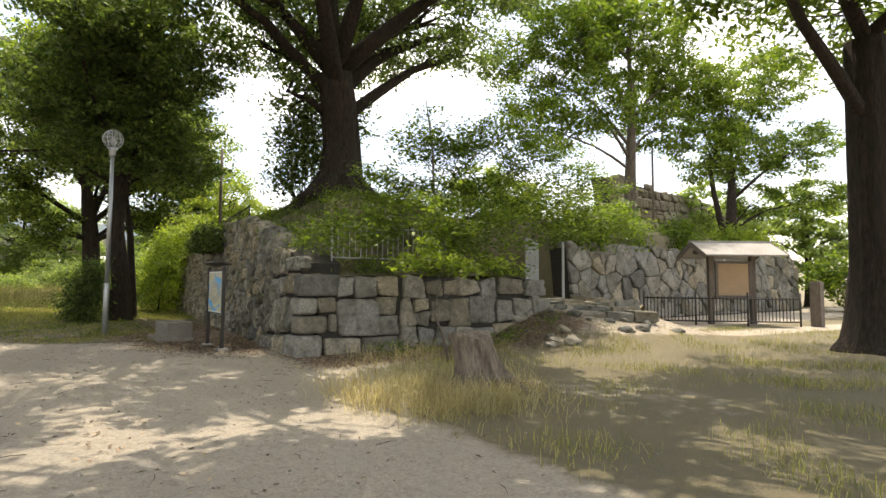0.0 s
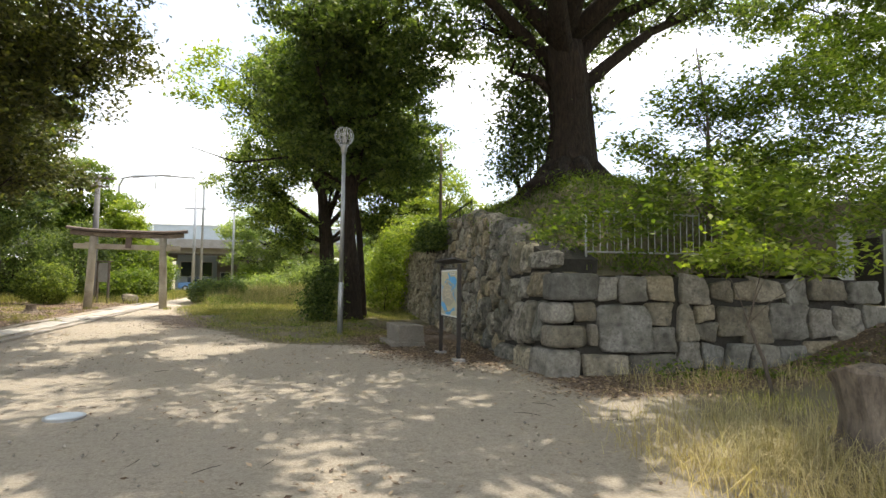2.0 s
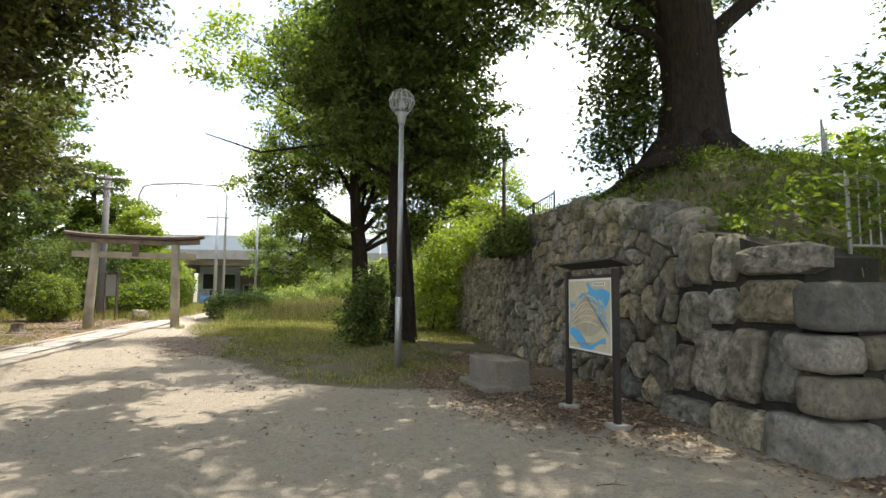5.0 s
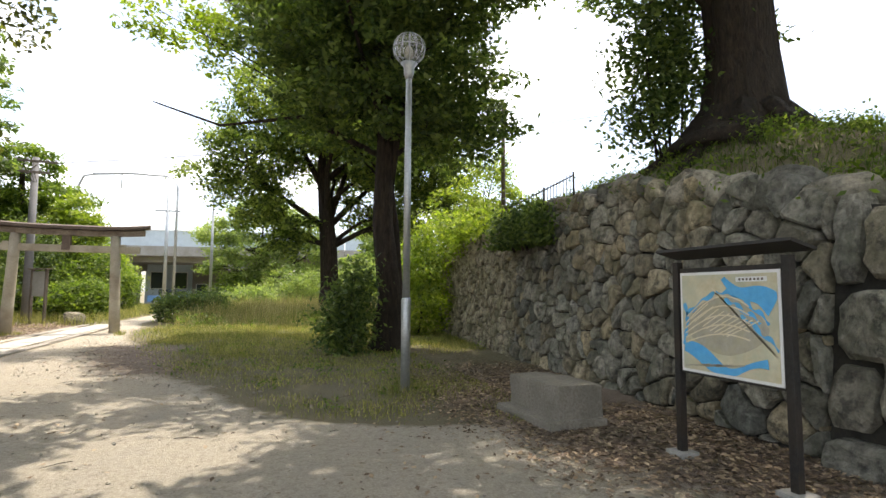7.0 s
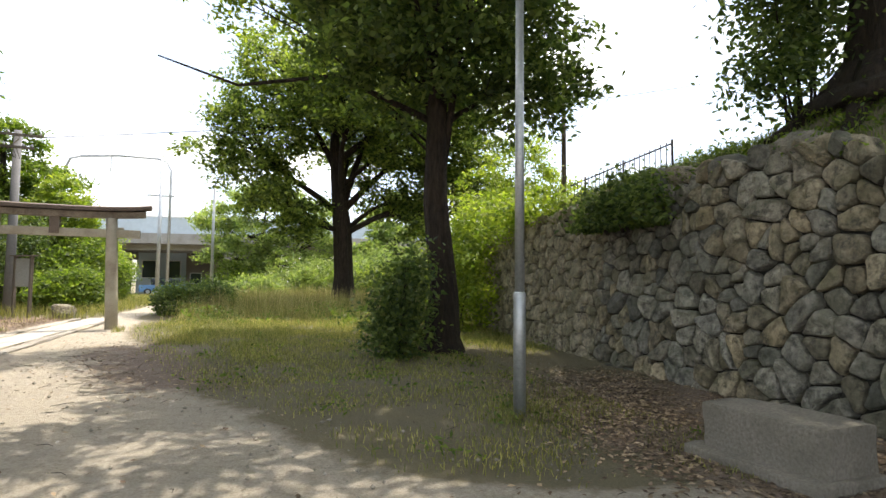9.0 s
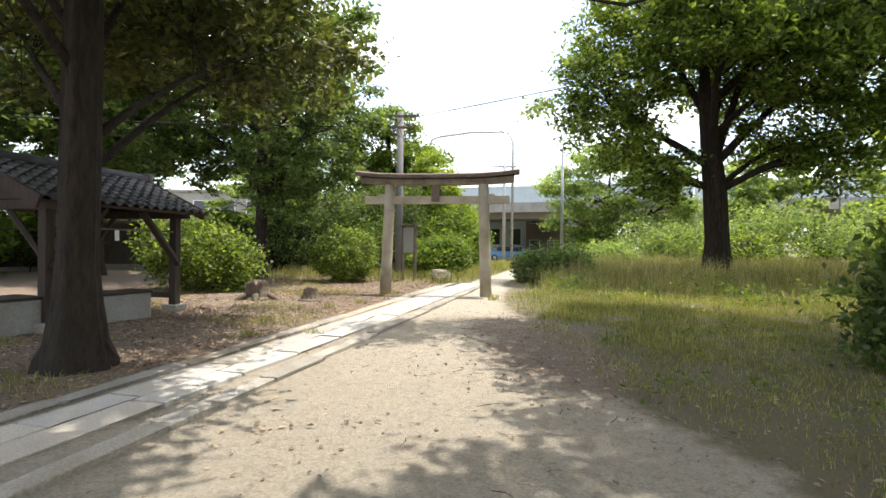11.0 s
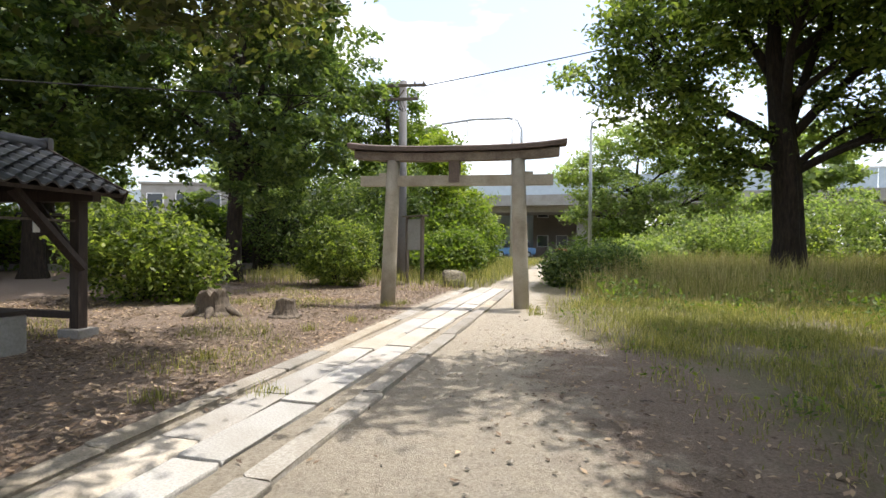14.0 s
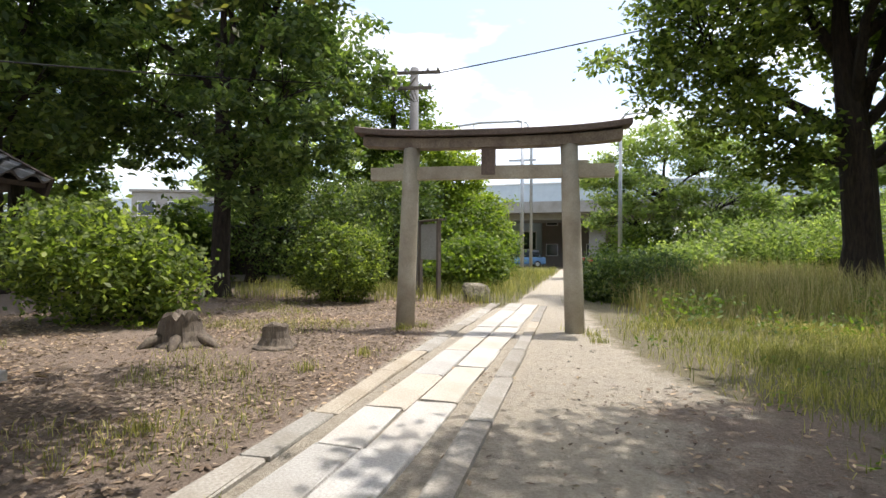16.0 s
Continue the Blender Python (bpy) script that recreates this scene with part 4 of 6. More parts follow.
tree("evergreen_tree", "dense dark evergreen tree with a slender trunk", (2.6, 21.6, gz(2.6, 21.6)), [(0, 0, 0, 0.32), (0.05, 0, 1.2, 0.28), (-0.15, 0, 3.0, 0.24), (-0.1, 0, 7, 0.14), (0, 0, 10, 0.06)],
     [(-0.4, 0, 6.3, 2.5, 2.4, 1.7), (0.6, 0, 7.6, 2.7, 2.6, 2.2), (0, 0, 10.0, 2.1, 2.1, 2.2), (1.6, -0.4, 5.6, 1.5, 1.7, 1.4), (-2.0, 0.2, 7.6, 1.7, 1.6, 1.6), (0, 0, 12.2, 1.2, 1.2, 1.4), (-1.8, -2.8, 9.6, 1.7, 1.7, 0.9), (-2.1, 2.9, 9.6, 2.0, 2.0, 1.1), (0.9, 3.9, 9.4, 2.1, 2.1, 1.2), (-1.4, 5.0, 9.8, 2.0, 2.0, 1.1), (1.5, -2.5, 8.4, 1.5, 1.5, 1.0), (-1.0, -1.3, 9.0, 1.9, 1.8, 1.0), (0.5, -2.4, 9.6, 1.8, 1.8, 1.0)],
     76000, 0.175, M_LEAF_DARK, M_BARK, 102, 0.55, 0.09, 1.4, fork=(0, 0, 3.5), hollow=0.25,
     limbs=[[(-0.1, 0, 4.6, 0.08), (-2.0, 1.2, 5.8, 0.055), (-4.0, 2.0, 5.6, 0.035), (-5.6, 2.2, 6.1, 0.015)]])
tree("slender_tree", "light-leaved tree whose branches reach past the evergreen", (3.2, 22.6, gz(3.2, 22.6)), [(0, 0, 0, 0.12), (-0.2, 0, 3, 0.11), (-0.6, 0.2, 6, 0.09), (-1.6, 0.8, 8, 0.05)],
     [(-3.6, 2.0, 8.6, 1.4, 1.4, 1.0), (-5.0, 1.6, 8.0, 1.0, 1.2, 0.8), (-3.6, 0.4, 9.6, 1.1, 1.1, 0.8), (-2.4, 0.2, 10.2, 1.6, 1.6, 1.1), (-1.2, 1.9, 9.5, 2.0, 2.0, 1.4), (-6.2, 1.2, 8.5, 0.8, 0.7, 0.8), (-5.8, 0.6, 9.4, 0.7, 0.7, 0.6)],
     10000, 0.17, M_LEAF_LIGHT, M_BARK, 112, 0.6, 0.06, 1.2)
tree("wayside_tree", "tall tree with furrowed bark beside the path", (-7.65, 18.65, gz(-7.6, 18.7)), [(0, 0, 0, 0.25), (0.0, 0, 1.2, 0.22), (0.05, 0, 3.5, 0.2), (0.1, 0, 6, 0.16)],
     [(0.5, -0.5, 5.8, 2.6, 2.6, 1.4), (0, 2.0, 7, 3, 2.8, 2), (-1, -1.8, 7, 3, 2.6, 2.2), (0.4, 0, 8, 2.4, 2.4, 2), (0.3, 2.9, 4.5, 1.9, 1.9, 1.0), (-2.6, 1.4, 4.6, 2.4, 2.2, 1.3), (-0.4, 4.6, 5.0, 1.8, 1.8, 1.2), (-2.6, 4.0, 6.6, 2.6, 2.4, 1.8), (0.2, -2.6, 5.0, 2.0, 2.0, 1.3), (2.7, -0.6, 8.6, 2.0, 2.0, 1.0), (2.4, -3.6, 9.0, 2.0, 2.0, 1.0), (3.3, -0.2, 7.2, 1.5, 1.7, 0.8), (1.6, -1.6, 6.8, 1.6, 1.6, 0.8), (2.2, 1.2, 7.4, 1.6, 1.6, 0.8), (-3.6, 3.0, 6.2, 2.2, 2.0, 1.2), (-4.6, 0.6, 6.8, 2.2, 2.0, 1.2)],
     78000, 0.165, M_LEAF_DULL, M_BARK, 103, 0.6, 0.075, 1.7, fork=(0.05, 0, 4), hollow=0.3)
tree("camphor_tree", "broad camphor tree with spreading limbs in tall grass", (2.9, 35.2, gz(3, 35)), [(0, 0, 0, 0.46), (0, 0, 1.5, 0.4), (-0.1, 0, 3.6, 0.37), (-0.3, 0, 5.2, 0.3), (-0.5, 0, 7.0, 0.2), (-0.5, 0, 9.5, 0.08)],
     [(-4.0, 0, 7.0, 2.8, 2.6, 1.9), (-2.2, 0, 10, 3.2, 3, 2.4), (1.8, 0, 10, 3.4, 3, 2.8), (4.6, 0, 7.5, 3, 3, 2.2), (-2.6, -0.5, 4.6, 1.7, 1.6, 1.1), (2.6, 0, 5.2, 2.0, 1.8, 1.2), (0, -2.5, 9, 3, 2.4, 2), (4.0, -1.2, 9.4, 3, 2.4, 2), (6.0, -0.6, 5.8, 2.2, 2, 1.4), (2.2, -1.6, 7.2, 1.8, 1.6, 1.2), (-2.0, -0.4, 3.7, 1.0, 1.0, 0.9), (3.2, -1.2, 4.2, 1.5, 1.3, 1.1), (0.6, 1.6, 7.6, 2.4, 1.6, 1.6)],
     82000, 0.215, M_LEAF_OLIVE, M_BARK, 104, 0.75, 0.17, 1.5, fork=(-0.1, 0, 3.8), hollow=0.2)
tree("roadside_tree", "massive old tree trunk beside the track", (15.1, 3.75, gz(15.1, 3.75)), [(0, 0, 0, 0.62), (0.05, 0, 2, 0.52), (0.0, 0, 5, 0.5), (-0.3, 0, 7, 0.4)],
     [(-2.5, 1, 9, 3.4, 3, 2), (2, 1, 9, 3.4, 3, 2.2), (0, -2.5, 9, 4, 3, 2.2), (-5.5, 0.5, 8.8, 3, 3, 1.4)],
     26000, 0.18, M_LEAF, M_BARK, 105, 0.8, 0.18, 1.45)
tree("sapling", "thin pale sapling with light green leaves behind the stump", (6.2, 7.9, gz(6.2, 7.9)), [(0, 0, -0.1, 0.03), (-0.12, 0.05, 0.5, 0.025), (-0.3, 0.1, 0.95, 0.018)],
     [(-0.7, 0.2, 1.9, 0.8, 0.6, 0.35), (0.2, 0.1, 1.75, 0.7, 0.6, 0.35), (0.9, 0.2, 1.8, 0.7, 0.6, 0.3), (-0.1, 0, 2.3, 0.8, 0.6, 0.35)],
     1000, 0.13, M_LEAF_LIGHT, M_BARK_PALE, 106, 0.4, 0.018, 1.0, flat=0.7)
tree("wall_maple", "wide airy maple spreading over the wall top", (8.6, 11.6, 2.1), [(0, 0, -0.3, 0.09), (-0.1, -0.1, 0.8, 0.075), (-0.3, -0.3, 1.5, 0.06)],
     [(-3.4, -1.6, 0.5, 1.1, 0.9, 0.5), (-1.9, -1.9, 0.9, 1.2, 0.9, 0.6), (-0.4, -2.0, 1.0, 1.3, 0.9, 0.7), (1.4, -2.2, 1.0, 1.3, 0.9, 0.7), (3.0, -2.0, 1.3, 1.3, 1.0, 0.7), (0.6, -1.0, 1.9, 1.5, 1.1, 0.6), (-1.6, -0.6, 1.7, 1.3, 1.0, 0.6), (2.4, -0.6, 2.1, 1.5, 1.1, 0.7), (4.6, -1.6, 1.4, 1.4, 1.0, 0.6), (6.2, -1.4, 1.3, 1.2, 1.0, 0.5), (0.5, 0, 3.2, 1.2, 1.0, 0.5), (-0.6, -2.4, 0.3, 1.4, 0.6, 0.3), (1.5, -0.8, 3.4, 1.6, 1.0, 0.6), (3.6, -0.6, 3.2, 1.6, 1.0, 0.7), (-0.6, -0.6, 2.8, 1.2, 0.9, 0.5), (5.4, -0.9, 2.5, 1.4, 1.0, 0.6), (2.4, -0.8, 4.4, 1.3, 0.9, 0.5)],
     32000, 0.11, M_LEAF, M_BARK_PALE, 116, 0.5, 0.035, 1.2, flat=0.8, hollow=0.2)
tree("bare_sapling", "thin half-bare sapling with few leaves on the mound", (8.2, 10.9, 1.95), [(0, 0, -0.2, 0.045), (-0.1, 0.05, 1.4, 0.035), (-0.2, 0, 2.8, 0.024), (-0.35, 0.1, 4.2, 0.01)],
     [(-0.9, 0, 2.9, 0.5, 0.5, 0.5), (0.7, 0.2, 2.6, 0.7, 0.5, 0.5), (1.3, 0, 3.2, 0.5, 0.5, 0.5), (-0.4, 0.1, 3.9, 0.5, 0.5, 0.5), (0.4, 0, 1.8, 0.6, 0.5, 0.4)],
     900, 0.1, M_LEAF, M_BARK_PALE, 117, 0.3, 0.03, 1.0, flat=0.7, hollow=0.2, per_clump=12)
tree("slope_tree", "slender tree rising from the mound", (22.0, 14.6, 4.0), [(0, 0, 0, 0.3), (0, 0, 2.5, 0.25), (0.2, 0, 5, 0.19), (0.1, 0, 8, 0.1)],
     [(-2.8, 0, 5.2, 2.4, 2, 1.3), (2.4, 0, 5.2, 2.4, 2, 1.2), (0, 0, 8.4, 3.6, 2.8, 2.2), (-3.6, 0, 8, 2.6, 2, 1.6), (3.8, 0, 7.8, 2.4, 2, 1.6), (-4.6, 1.0, 4.2, 2.2, 1.6, 1.0), (-4.6, 2.2, 7.4, 2.4, 2.0, 1.3), (1.0, 0, 10.6, 3.4, 2.8, 1.8), (-3.0, 1.5, 11.0, 3.0, 2.4, 1.6)],
     48000, 0.19, M_LEAF, M_BARK_PALE, 107, 0.6, 0.1, 1.4)
tree("slope_tree", "double-trunked tree behind the roofed notice board", (29.6, 13.7, 2.8), [(0, 0, 0, 0.28), (0.2, 0, 2.2, 0.24), (0.4, 0, 4.5, 0.18)],
     [(-2, 0, 5.5, 2.2, 2, 1.6), (1.5, 0, 6, 2.4, 2.2, 1.8), (2.8, 0, 3.4, 1.8, 1.6, 1.2), (0, 0, 8.4, 2.6, 2.4, 1.8), (3.6, -2.2, 6.2, 2.2, 2.0, 1.5), (2.2, -1.4, 9.6, 2.6, 2.2, 1.6), (-2.4, 0.6, 8.8, 2.4, 2.2, 1.5), (4.6, -2.6, 3.4, 1.8, 1.6, 1.2)],
     38000, 0.19, M_LEAF, M_BARK, 108, 0.6, 0.11, 1.4, limbs=[[(-0.1, 0, 0.1, 0.2), (-0.8, 0, 1.6, 0.17), (-1.6, 0, 3.4, 0.13), (-2, 0, 5, 0.08)]])
tree("grove_tree", "tall dark broadleaf tree at the grove's edge", (-13.6, 32.0, gz(-13, 32)), [(0, 0, 0, 0.24), (0.1, 0, 3, 0.2), (0, 0, 7, 0.15)],
     [(-2.5, 0, 5.6, 2.8, 2.6, 2.2), (2.0, 0, 5.4, 2.6, 2.4, 2.4), (0, 0, 9, 3.4, 3, 2.6), (2.6, -0.6, 8.8, 2.4, 2.4, 2.2), (-4.5, 0, 8.5, 3, 2.6, 2.6), (1, -0.5, 3.6, 1.8, 1.6, 1.4), (0, -1, 12.5, 3.6, 3, 2.4)],
     44000, 0.22, M_LEAF_DARK, M_BARK, 109, 0.6, 0.11, 1.4, fork=(0.1, 0, 3), hollow=0.25, group="grove", per_clump=110)
grove_b = tree("grove_tree", "tall dark tree deeper in the grove", (-20.0, 31.0, gz(-20, 31)), [(0, 0, 0, 0.3), (0, 0, 3, 0.25), (0, 0, 6, 0.18)],
     [(-2.5, 0, 6, 3, 3, 2.4), (2, -0.5, 5.5, 2.8, 2.6, 2.0), (0, 0, 9, 3.8, 3.4, 2.8), (0, -2, 7, 3, 2.4, 2), (3, -1, 9, 2.4, 2.4, 2)],
     18000, 0.28, M_LEAF_DARK, M_BARK, 113, 0.7, 0.11, 1.4, fork=(0, 0, 3), hollow=0.25, group="grove")
for gx_, gy_, ga in ((-16.5, 38.5, 40), (-24.0, 35.0, 100), (-26.0, 26.5, 200), (-19.5, 25.0, 300)):
    copy_thing(grove_b, pose(gx_, gy_, 0.3, 0, 0, ga))
tree("shade_tree", "tall park tree spreading over the open ground", (7.5, -2.5, 0), [(0, 0, 0, 0.4), (0, 0, 4, 0.34), (-0.3, 0.3, 7, 0.26)],
     [(-3.5, 5.5, 8.6, 2.2, 2.2, 1.0), (-1, 3, 9, 2.4, 2.4, 1.2), (2, 3, 9, 2.4, 2.4, 1.2), (-5.0, 2.5, 9.5, 2.2, 2.0, 1.0), (-5.4, 8.0, 10.0, 2.0, 2.0, 1.0), (-6.8, 6.5, 9.6, 2.0, 2.2, 1.0), (-2.4, 12.4, 10.4, 2.1, 2.1, 1.1), (-6.8, 11.6, 10.6, 2.2, 2.2, 1.0), (-0.6, 8.4, 10.2, 2.2, 2.4, 1.2), (3.4, 6.5, 10.0, 2.8, 2.6, 1.2), (6.0, 4.0, 9.6, 2.6, 2.6, 1.2), (-4.4, 16.3, 10.6, 1.5, 1.5, 0.9), (1.2, 11.6, 10.2, 2.4, 2.4, 1.1), (-2.8, 8.6, 10.0, 1.5, 1.5, 0.9), (-6.0, 9.6, 10.2, 1.1, 1.1, 0.7)],
     42000, 0.28, M_LEAF, M_BARK, 110, 0.75, 0.14, 1.4, hollow=0.1, per_clump=170)
tree("shade_tree", "tall leafy tree west of the open ground", (-10.5, 8.5, 0), [(0, 0, 0, 0.4), (0, 0, 4, 0.34), (0.3, 0.3, 7, 0.26)],
     [(3.0, 1.0, 8.6, 2.4, 2.4, 1.2), (6.0, 0.0, 9.4, 2.4, 2.2, 1.0), (5.2, 3.6, 9.6, 2.4, 2.2, 1.0), (8.6, 2.2, 10.2, 2.2, 2.2, 1.0), (8.4, -1.8, 9.8, 2.0, 2.2, 1.0), (2.4, 4.6, 9.0, 2.4, 2.4, 1.2), (7.8, 5.6, 10.6, 2.0, 1.8, 0.9), (10.6, 6.5, 10.6, 2.0, 2.0, 1.0), (8.2, 8.4, 10.6, 1.9, 1.7, 0.9), (-1, -1, 9, 3, 3, 1.6)],
     28000, 0.28, M_LEAF, M_BARK, 111, 0.75, 0.14, 1.4, hollow=0.1, per_clump=170)


# ---- shrubs ----
shrub("clipped_bush", "round clipped evergreen bush on leaf litter", (-10.0, 31.6, gz(-10, 31.6)), [(0, 0, 0.95, 1.12, 1.1, 0.95)], 13000, 0.095, M_LEAF_OLIVE, 201, 0.2)
shrub("azalea_bush", "large loose green bush beside the pavilion", (-12.5, 27.0, gz(-12, 27)), [(0, 0, 1.0, 1.5, 1.3, 1.0), (0.9, 0.2, 0.8, 1.0, 1.0, 0.8), (-0.7, 0, 1.4, 0.9, 0.9, 0.8)], 12500, 0.13, M_LEAF_OLIVE, 202, 0.3, hollow=0.5)
shrub("shoot_cluster", "leafy shoots growing beside the huge trunk", (7.4, 17.5, 4.2), [(0, 0, 1.5, 0.75, 0.7, 0.9), (0.25, 0.1, 2.7, 0.7, 0.7, 0.9), (-0.55, 0.1, 0.8, 0.6, 0.6, 0.5), (-0.5, 0.2, 2.2, 0.5, 0.6, 0.5), (0.5, 0, 3.8, 0.6, 0.6, 0.7)], 6500, 0.15, M_LEAF_DARK, 207, 0.6, 8, 0.05)
shrub("dark_bush", "dark conical evergreen bush at the foot of the tree", (1.55, 21.0, gz(1.5, 21)), [(0, 0, 0.5, 0.55, 0.55, 0.45), (0.05, 0, 1.05, 0.42, 0.42, 0.42), (0.2, 0, 1.55, 0.33, 0.33, 0.35)], 4200, 0.13, M_LEAF_DARK, 203, 0.42, hollow=0.25)
shrub("wall_end_bush", "bright yellow-green bush against the rampart's end", (4.6, 25.6, gz(4.6, 25.6)), [(0, 0, 0.9, 0.9, 1.6, 0.9), (0.2, 0.6, 2.1, 0.9, 1.4, 0.9), (0.5, -0.8, 3.0, 0.8, 1.6, 0.6), (0.9, -2.6, 3.3, 0.6, 1.4, 0.35)], 13000, 0.13, M_LEAF_LIGHT, 204, 0.35, 2)
shrub("ivy_clump", "dark ivy hanging over the rampart's top", (4.75, 18.4, 2.5), [(-0.1, 0, 0.3, 0.45, 0.8, 0.5), (-0.05, 0.9, 0.2, 0.35, 0.6, 0.35)], 3500, 0.12, M_LEAF_DARK, 205, 0.25, 3)
shrub("bank_bush", "dark low bush beside the torii", (-3.3, 33.4, gz(-3.3, 33.4)), [(0, 0, 0.5, 0.95, 0.9, 0.6), (1.0, 0.5, 0.55, 0.9, 0.9, 0.6)], 10000, 0.12, M_LEAF_DARK, 206, 0.3)
# several far bushes take the leaf colour with haze put in
for k, (x, y, r, h, n, mt) in enumerate([(-7.7, 36.0, 1.2, 1.6, 9000, M_LEAF), (-8.8, 39.5, 1.8, 3.0, 12000, M_LEAF), (-11.2, 38.0, 2.2, 4.2, 11000, M_LEAF_DARK), (-8.2, 43.5, 1.5, 2.2, 8000, M_LEAF), (-1.0, 39.4, 1.7, 1.3, 8000, M_LEAF_HAZE), (1.6, 43.0, 2.4, 2.4, 9000, M_LEAF_HAZE), (6.0, 42.0, 2.4, 3.4, 9000, M_LEAF_HAZE), (10.0, 38.0, 2.6, 2.8, 10000, M_LEAF_HAZE), (8.4, 31.5, 1.8, 2.4, 9000, M_LEAF), (-14.5, 38.0, 2.6, 4.0, 10000, M_LEAF_DARK), (3.6, 47.0, 2.4, 2.8, 8000, M_LEAF), (-1.6, 44.0, 1.8, 2.2, 7000, M_LEAF), (4.6, 39.6, 1.4, 1.9, 7000, M_LEAF_OLIVE)]):
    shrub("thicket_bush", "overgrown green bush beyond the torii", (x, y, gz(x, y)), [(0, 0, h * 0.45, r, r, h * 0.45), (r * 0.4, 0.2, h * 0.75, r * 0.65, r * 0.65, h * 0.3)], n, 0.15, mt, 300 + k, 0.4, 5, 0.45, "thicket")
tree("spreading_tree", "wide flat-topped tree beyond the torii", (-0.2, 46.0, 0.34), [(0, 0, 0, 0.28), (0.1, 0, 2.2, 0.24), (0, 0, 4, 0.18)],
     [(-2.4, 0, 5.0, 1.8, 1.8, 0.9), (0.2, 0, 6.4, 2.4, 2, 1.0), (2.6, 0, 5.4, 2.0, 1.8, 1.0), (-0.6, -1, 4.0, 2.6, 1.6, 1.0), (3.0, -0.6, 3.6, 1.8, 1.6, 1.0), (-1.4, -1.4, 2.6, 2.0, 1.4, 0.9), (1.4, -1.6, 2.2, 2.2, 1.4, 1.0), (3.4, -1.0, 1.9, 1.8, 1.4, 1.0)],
     36000, 0.18, M_LEAF_HAZE, M_BARK, 120, 0.6, 0.11, 1.4)
tree("thicket_tree", "bright green young tree behind the torii", (-9.4, 40.8, 0.34), [(0, 0, 0, 0.12), (0.1, 0, 2, 0.1), (0, 0, 3.4, 0.07)],
     [(0, 0, 4.0, 1.6, 1.5, 1.3), (-1.2, 0, 2.8, 1.4, 1.3, 1.2), (1.3, 0, 2.7, 1.4, 1.3, 1.2), (0.3, -0.5, 5.2, 1.1, 1.0, 0.9)], 13000, 0.17, M_LEAF_LIGHT, M_BARK, 124, 0.5, 0.05, 1.2, group="thicket")
tree("thicket_tree", "bright green young tree beside the trail", (-9.2, 46.0, 0.34), [(0, 0, 0, 0.1), (0.1, 0, 1.5, 0.08), (0, 0, 2.6, 0.06)],
     [(0, 0, 3.2, 1.4, 1.3, 1.1), (-1.0, 0, 2.2, 1.2, 1.1, 1.0), (1.0, 0, 2.0, 1.2, 1.1, 1.0)], 9000, 0.17, M_LEAF_LIGHT, M_BARK, 125, 0.5, 0.05, 1.2, group="thicket")
tree("pine_tree", "feathery pine behind the utility pole", (-12.0, 42.0, 0.34), [(0, 0, 0, 0.22), (0.1, 0, 4, 0.18), (0, 0, 7.5, 0.1)],
     [(0, 0, 7.8, 1.6, 1.6, 1.0), (-1.4, 0, 6.2, 1.6, 1.6, 0.9), (1.6, 0, 6.0, 1.8, 1.6, 0.9), (0.5, 0, 4.6, 2.2, 1.8, 0.9), (2.6, 0, 4.2, 1.4, 1.4, 1.0)],
     20000, 0.2, M_LEAF, M_BARK, 121, 0.6, 0.08, 1.3)
for k, (x, y, z, r, n, mt) in enumerate([(17.4, 14.2, 2.8, 1.5, 6000, M_LEAF), (20.2, 14.4, 2.9, 1.6, 6000, M_LEAF), (24.5, 14.0, 2.9, 1.4, 5000, M_LEAF), (29.0, 13.8, 2.9, 1.8, 6000, M_LEAF_LIGHT), (32.5, 14.2, 2.9, 2.0, 6000, M_LEAF_LIGHT)]):
    shrub("bank_shrub", "loose green shrub hanging over the far castle wall", (x, y, z), [(0, -0.4, 0.5, r, 0.9, 0.7), (0.5, 0, 1.1, r * 0.7, 0.9, 0.6)], n, 0.17, mt, 340 + k, 0.45, 4, 0.35, "bank shrubs")
tree("young_tree", "airy bright green young tree beyond the rampart's end", (8.4, 29.4, gz(8.4, 29.4)), [(0, 0, 0, 0.11), (0.1, 0, 2.2, 0.09), (0, 0, 4.4, 0.06)],
     [(0, 0, 5.6, 1.3, 1.2, 0.9), (-1.4, 0, 4.6, 1.2, 1.1, 0.8), (1.5, 0, 4.9, 1.2, 1.1, 0.7), (0.6, 0, 6.6, 0.8, 0.8, 0.6), (-0.6, 0, 3.6, 1.3, 1.1, 0.7)], 7000, 0.15, M_LEAF_LIGHT, M_BARK, 131, 0.5, 0.05, 1.2)
tree("mound_tree", "bright green tree on the far side of the mound", (21.6, 24.2, float(mound_z(21.6, 24.2))), [(0, 0, -0.2, 0.14), (0.1, 0, 1.5, 0.12), (0, 0, 2.8, 0.08)],
     [(0, 0, 3.4, 2.2, 2.0, 1.2), (-2.4, 0.4, 2.6, 1.6, 1.4, 1.0), (2.6, -0.4, 3.0, 2.0, 1.6, 1.2), (0.4, -0.6, 1.8, 2.4, 1.4, 0.9)], 12000, 0.18, M_LEAF_LIGHT, M_BARK, 132, 0.5, 0.06, 1.2)
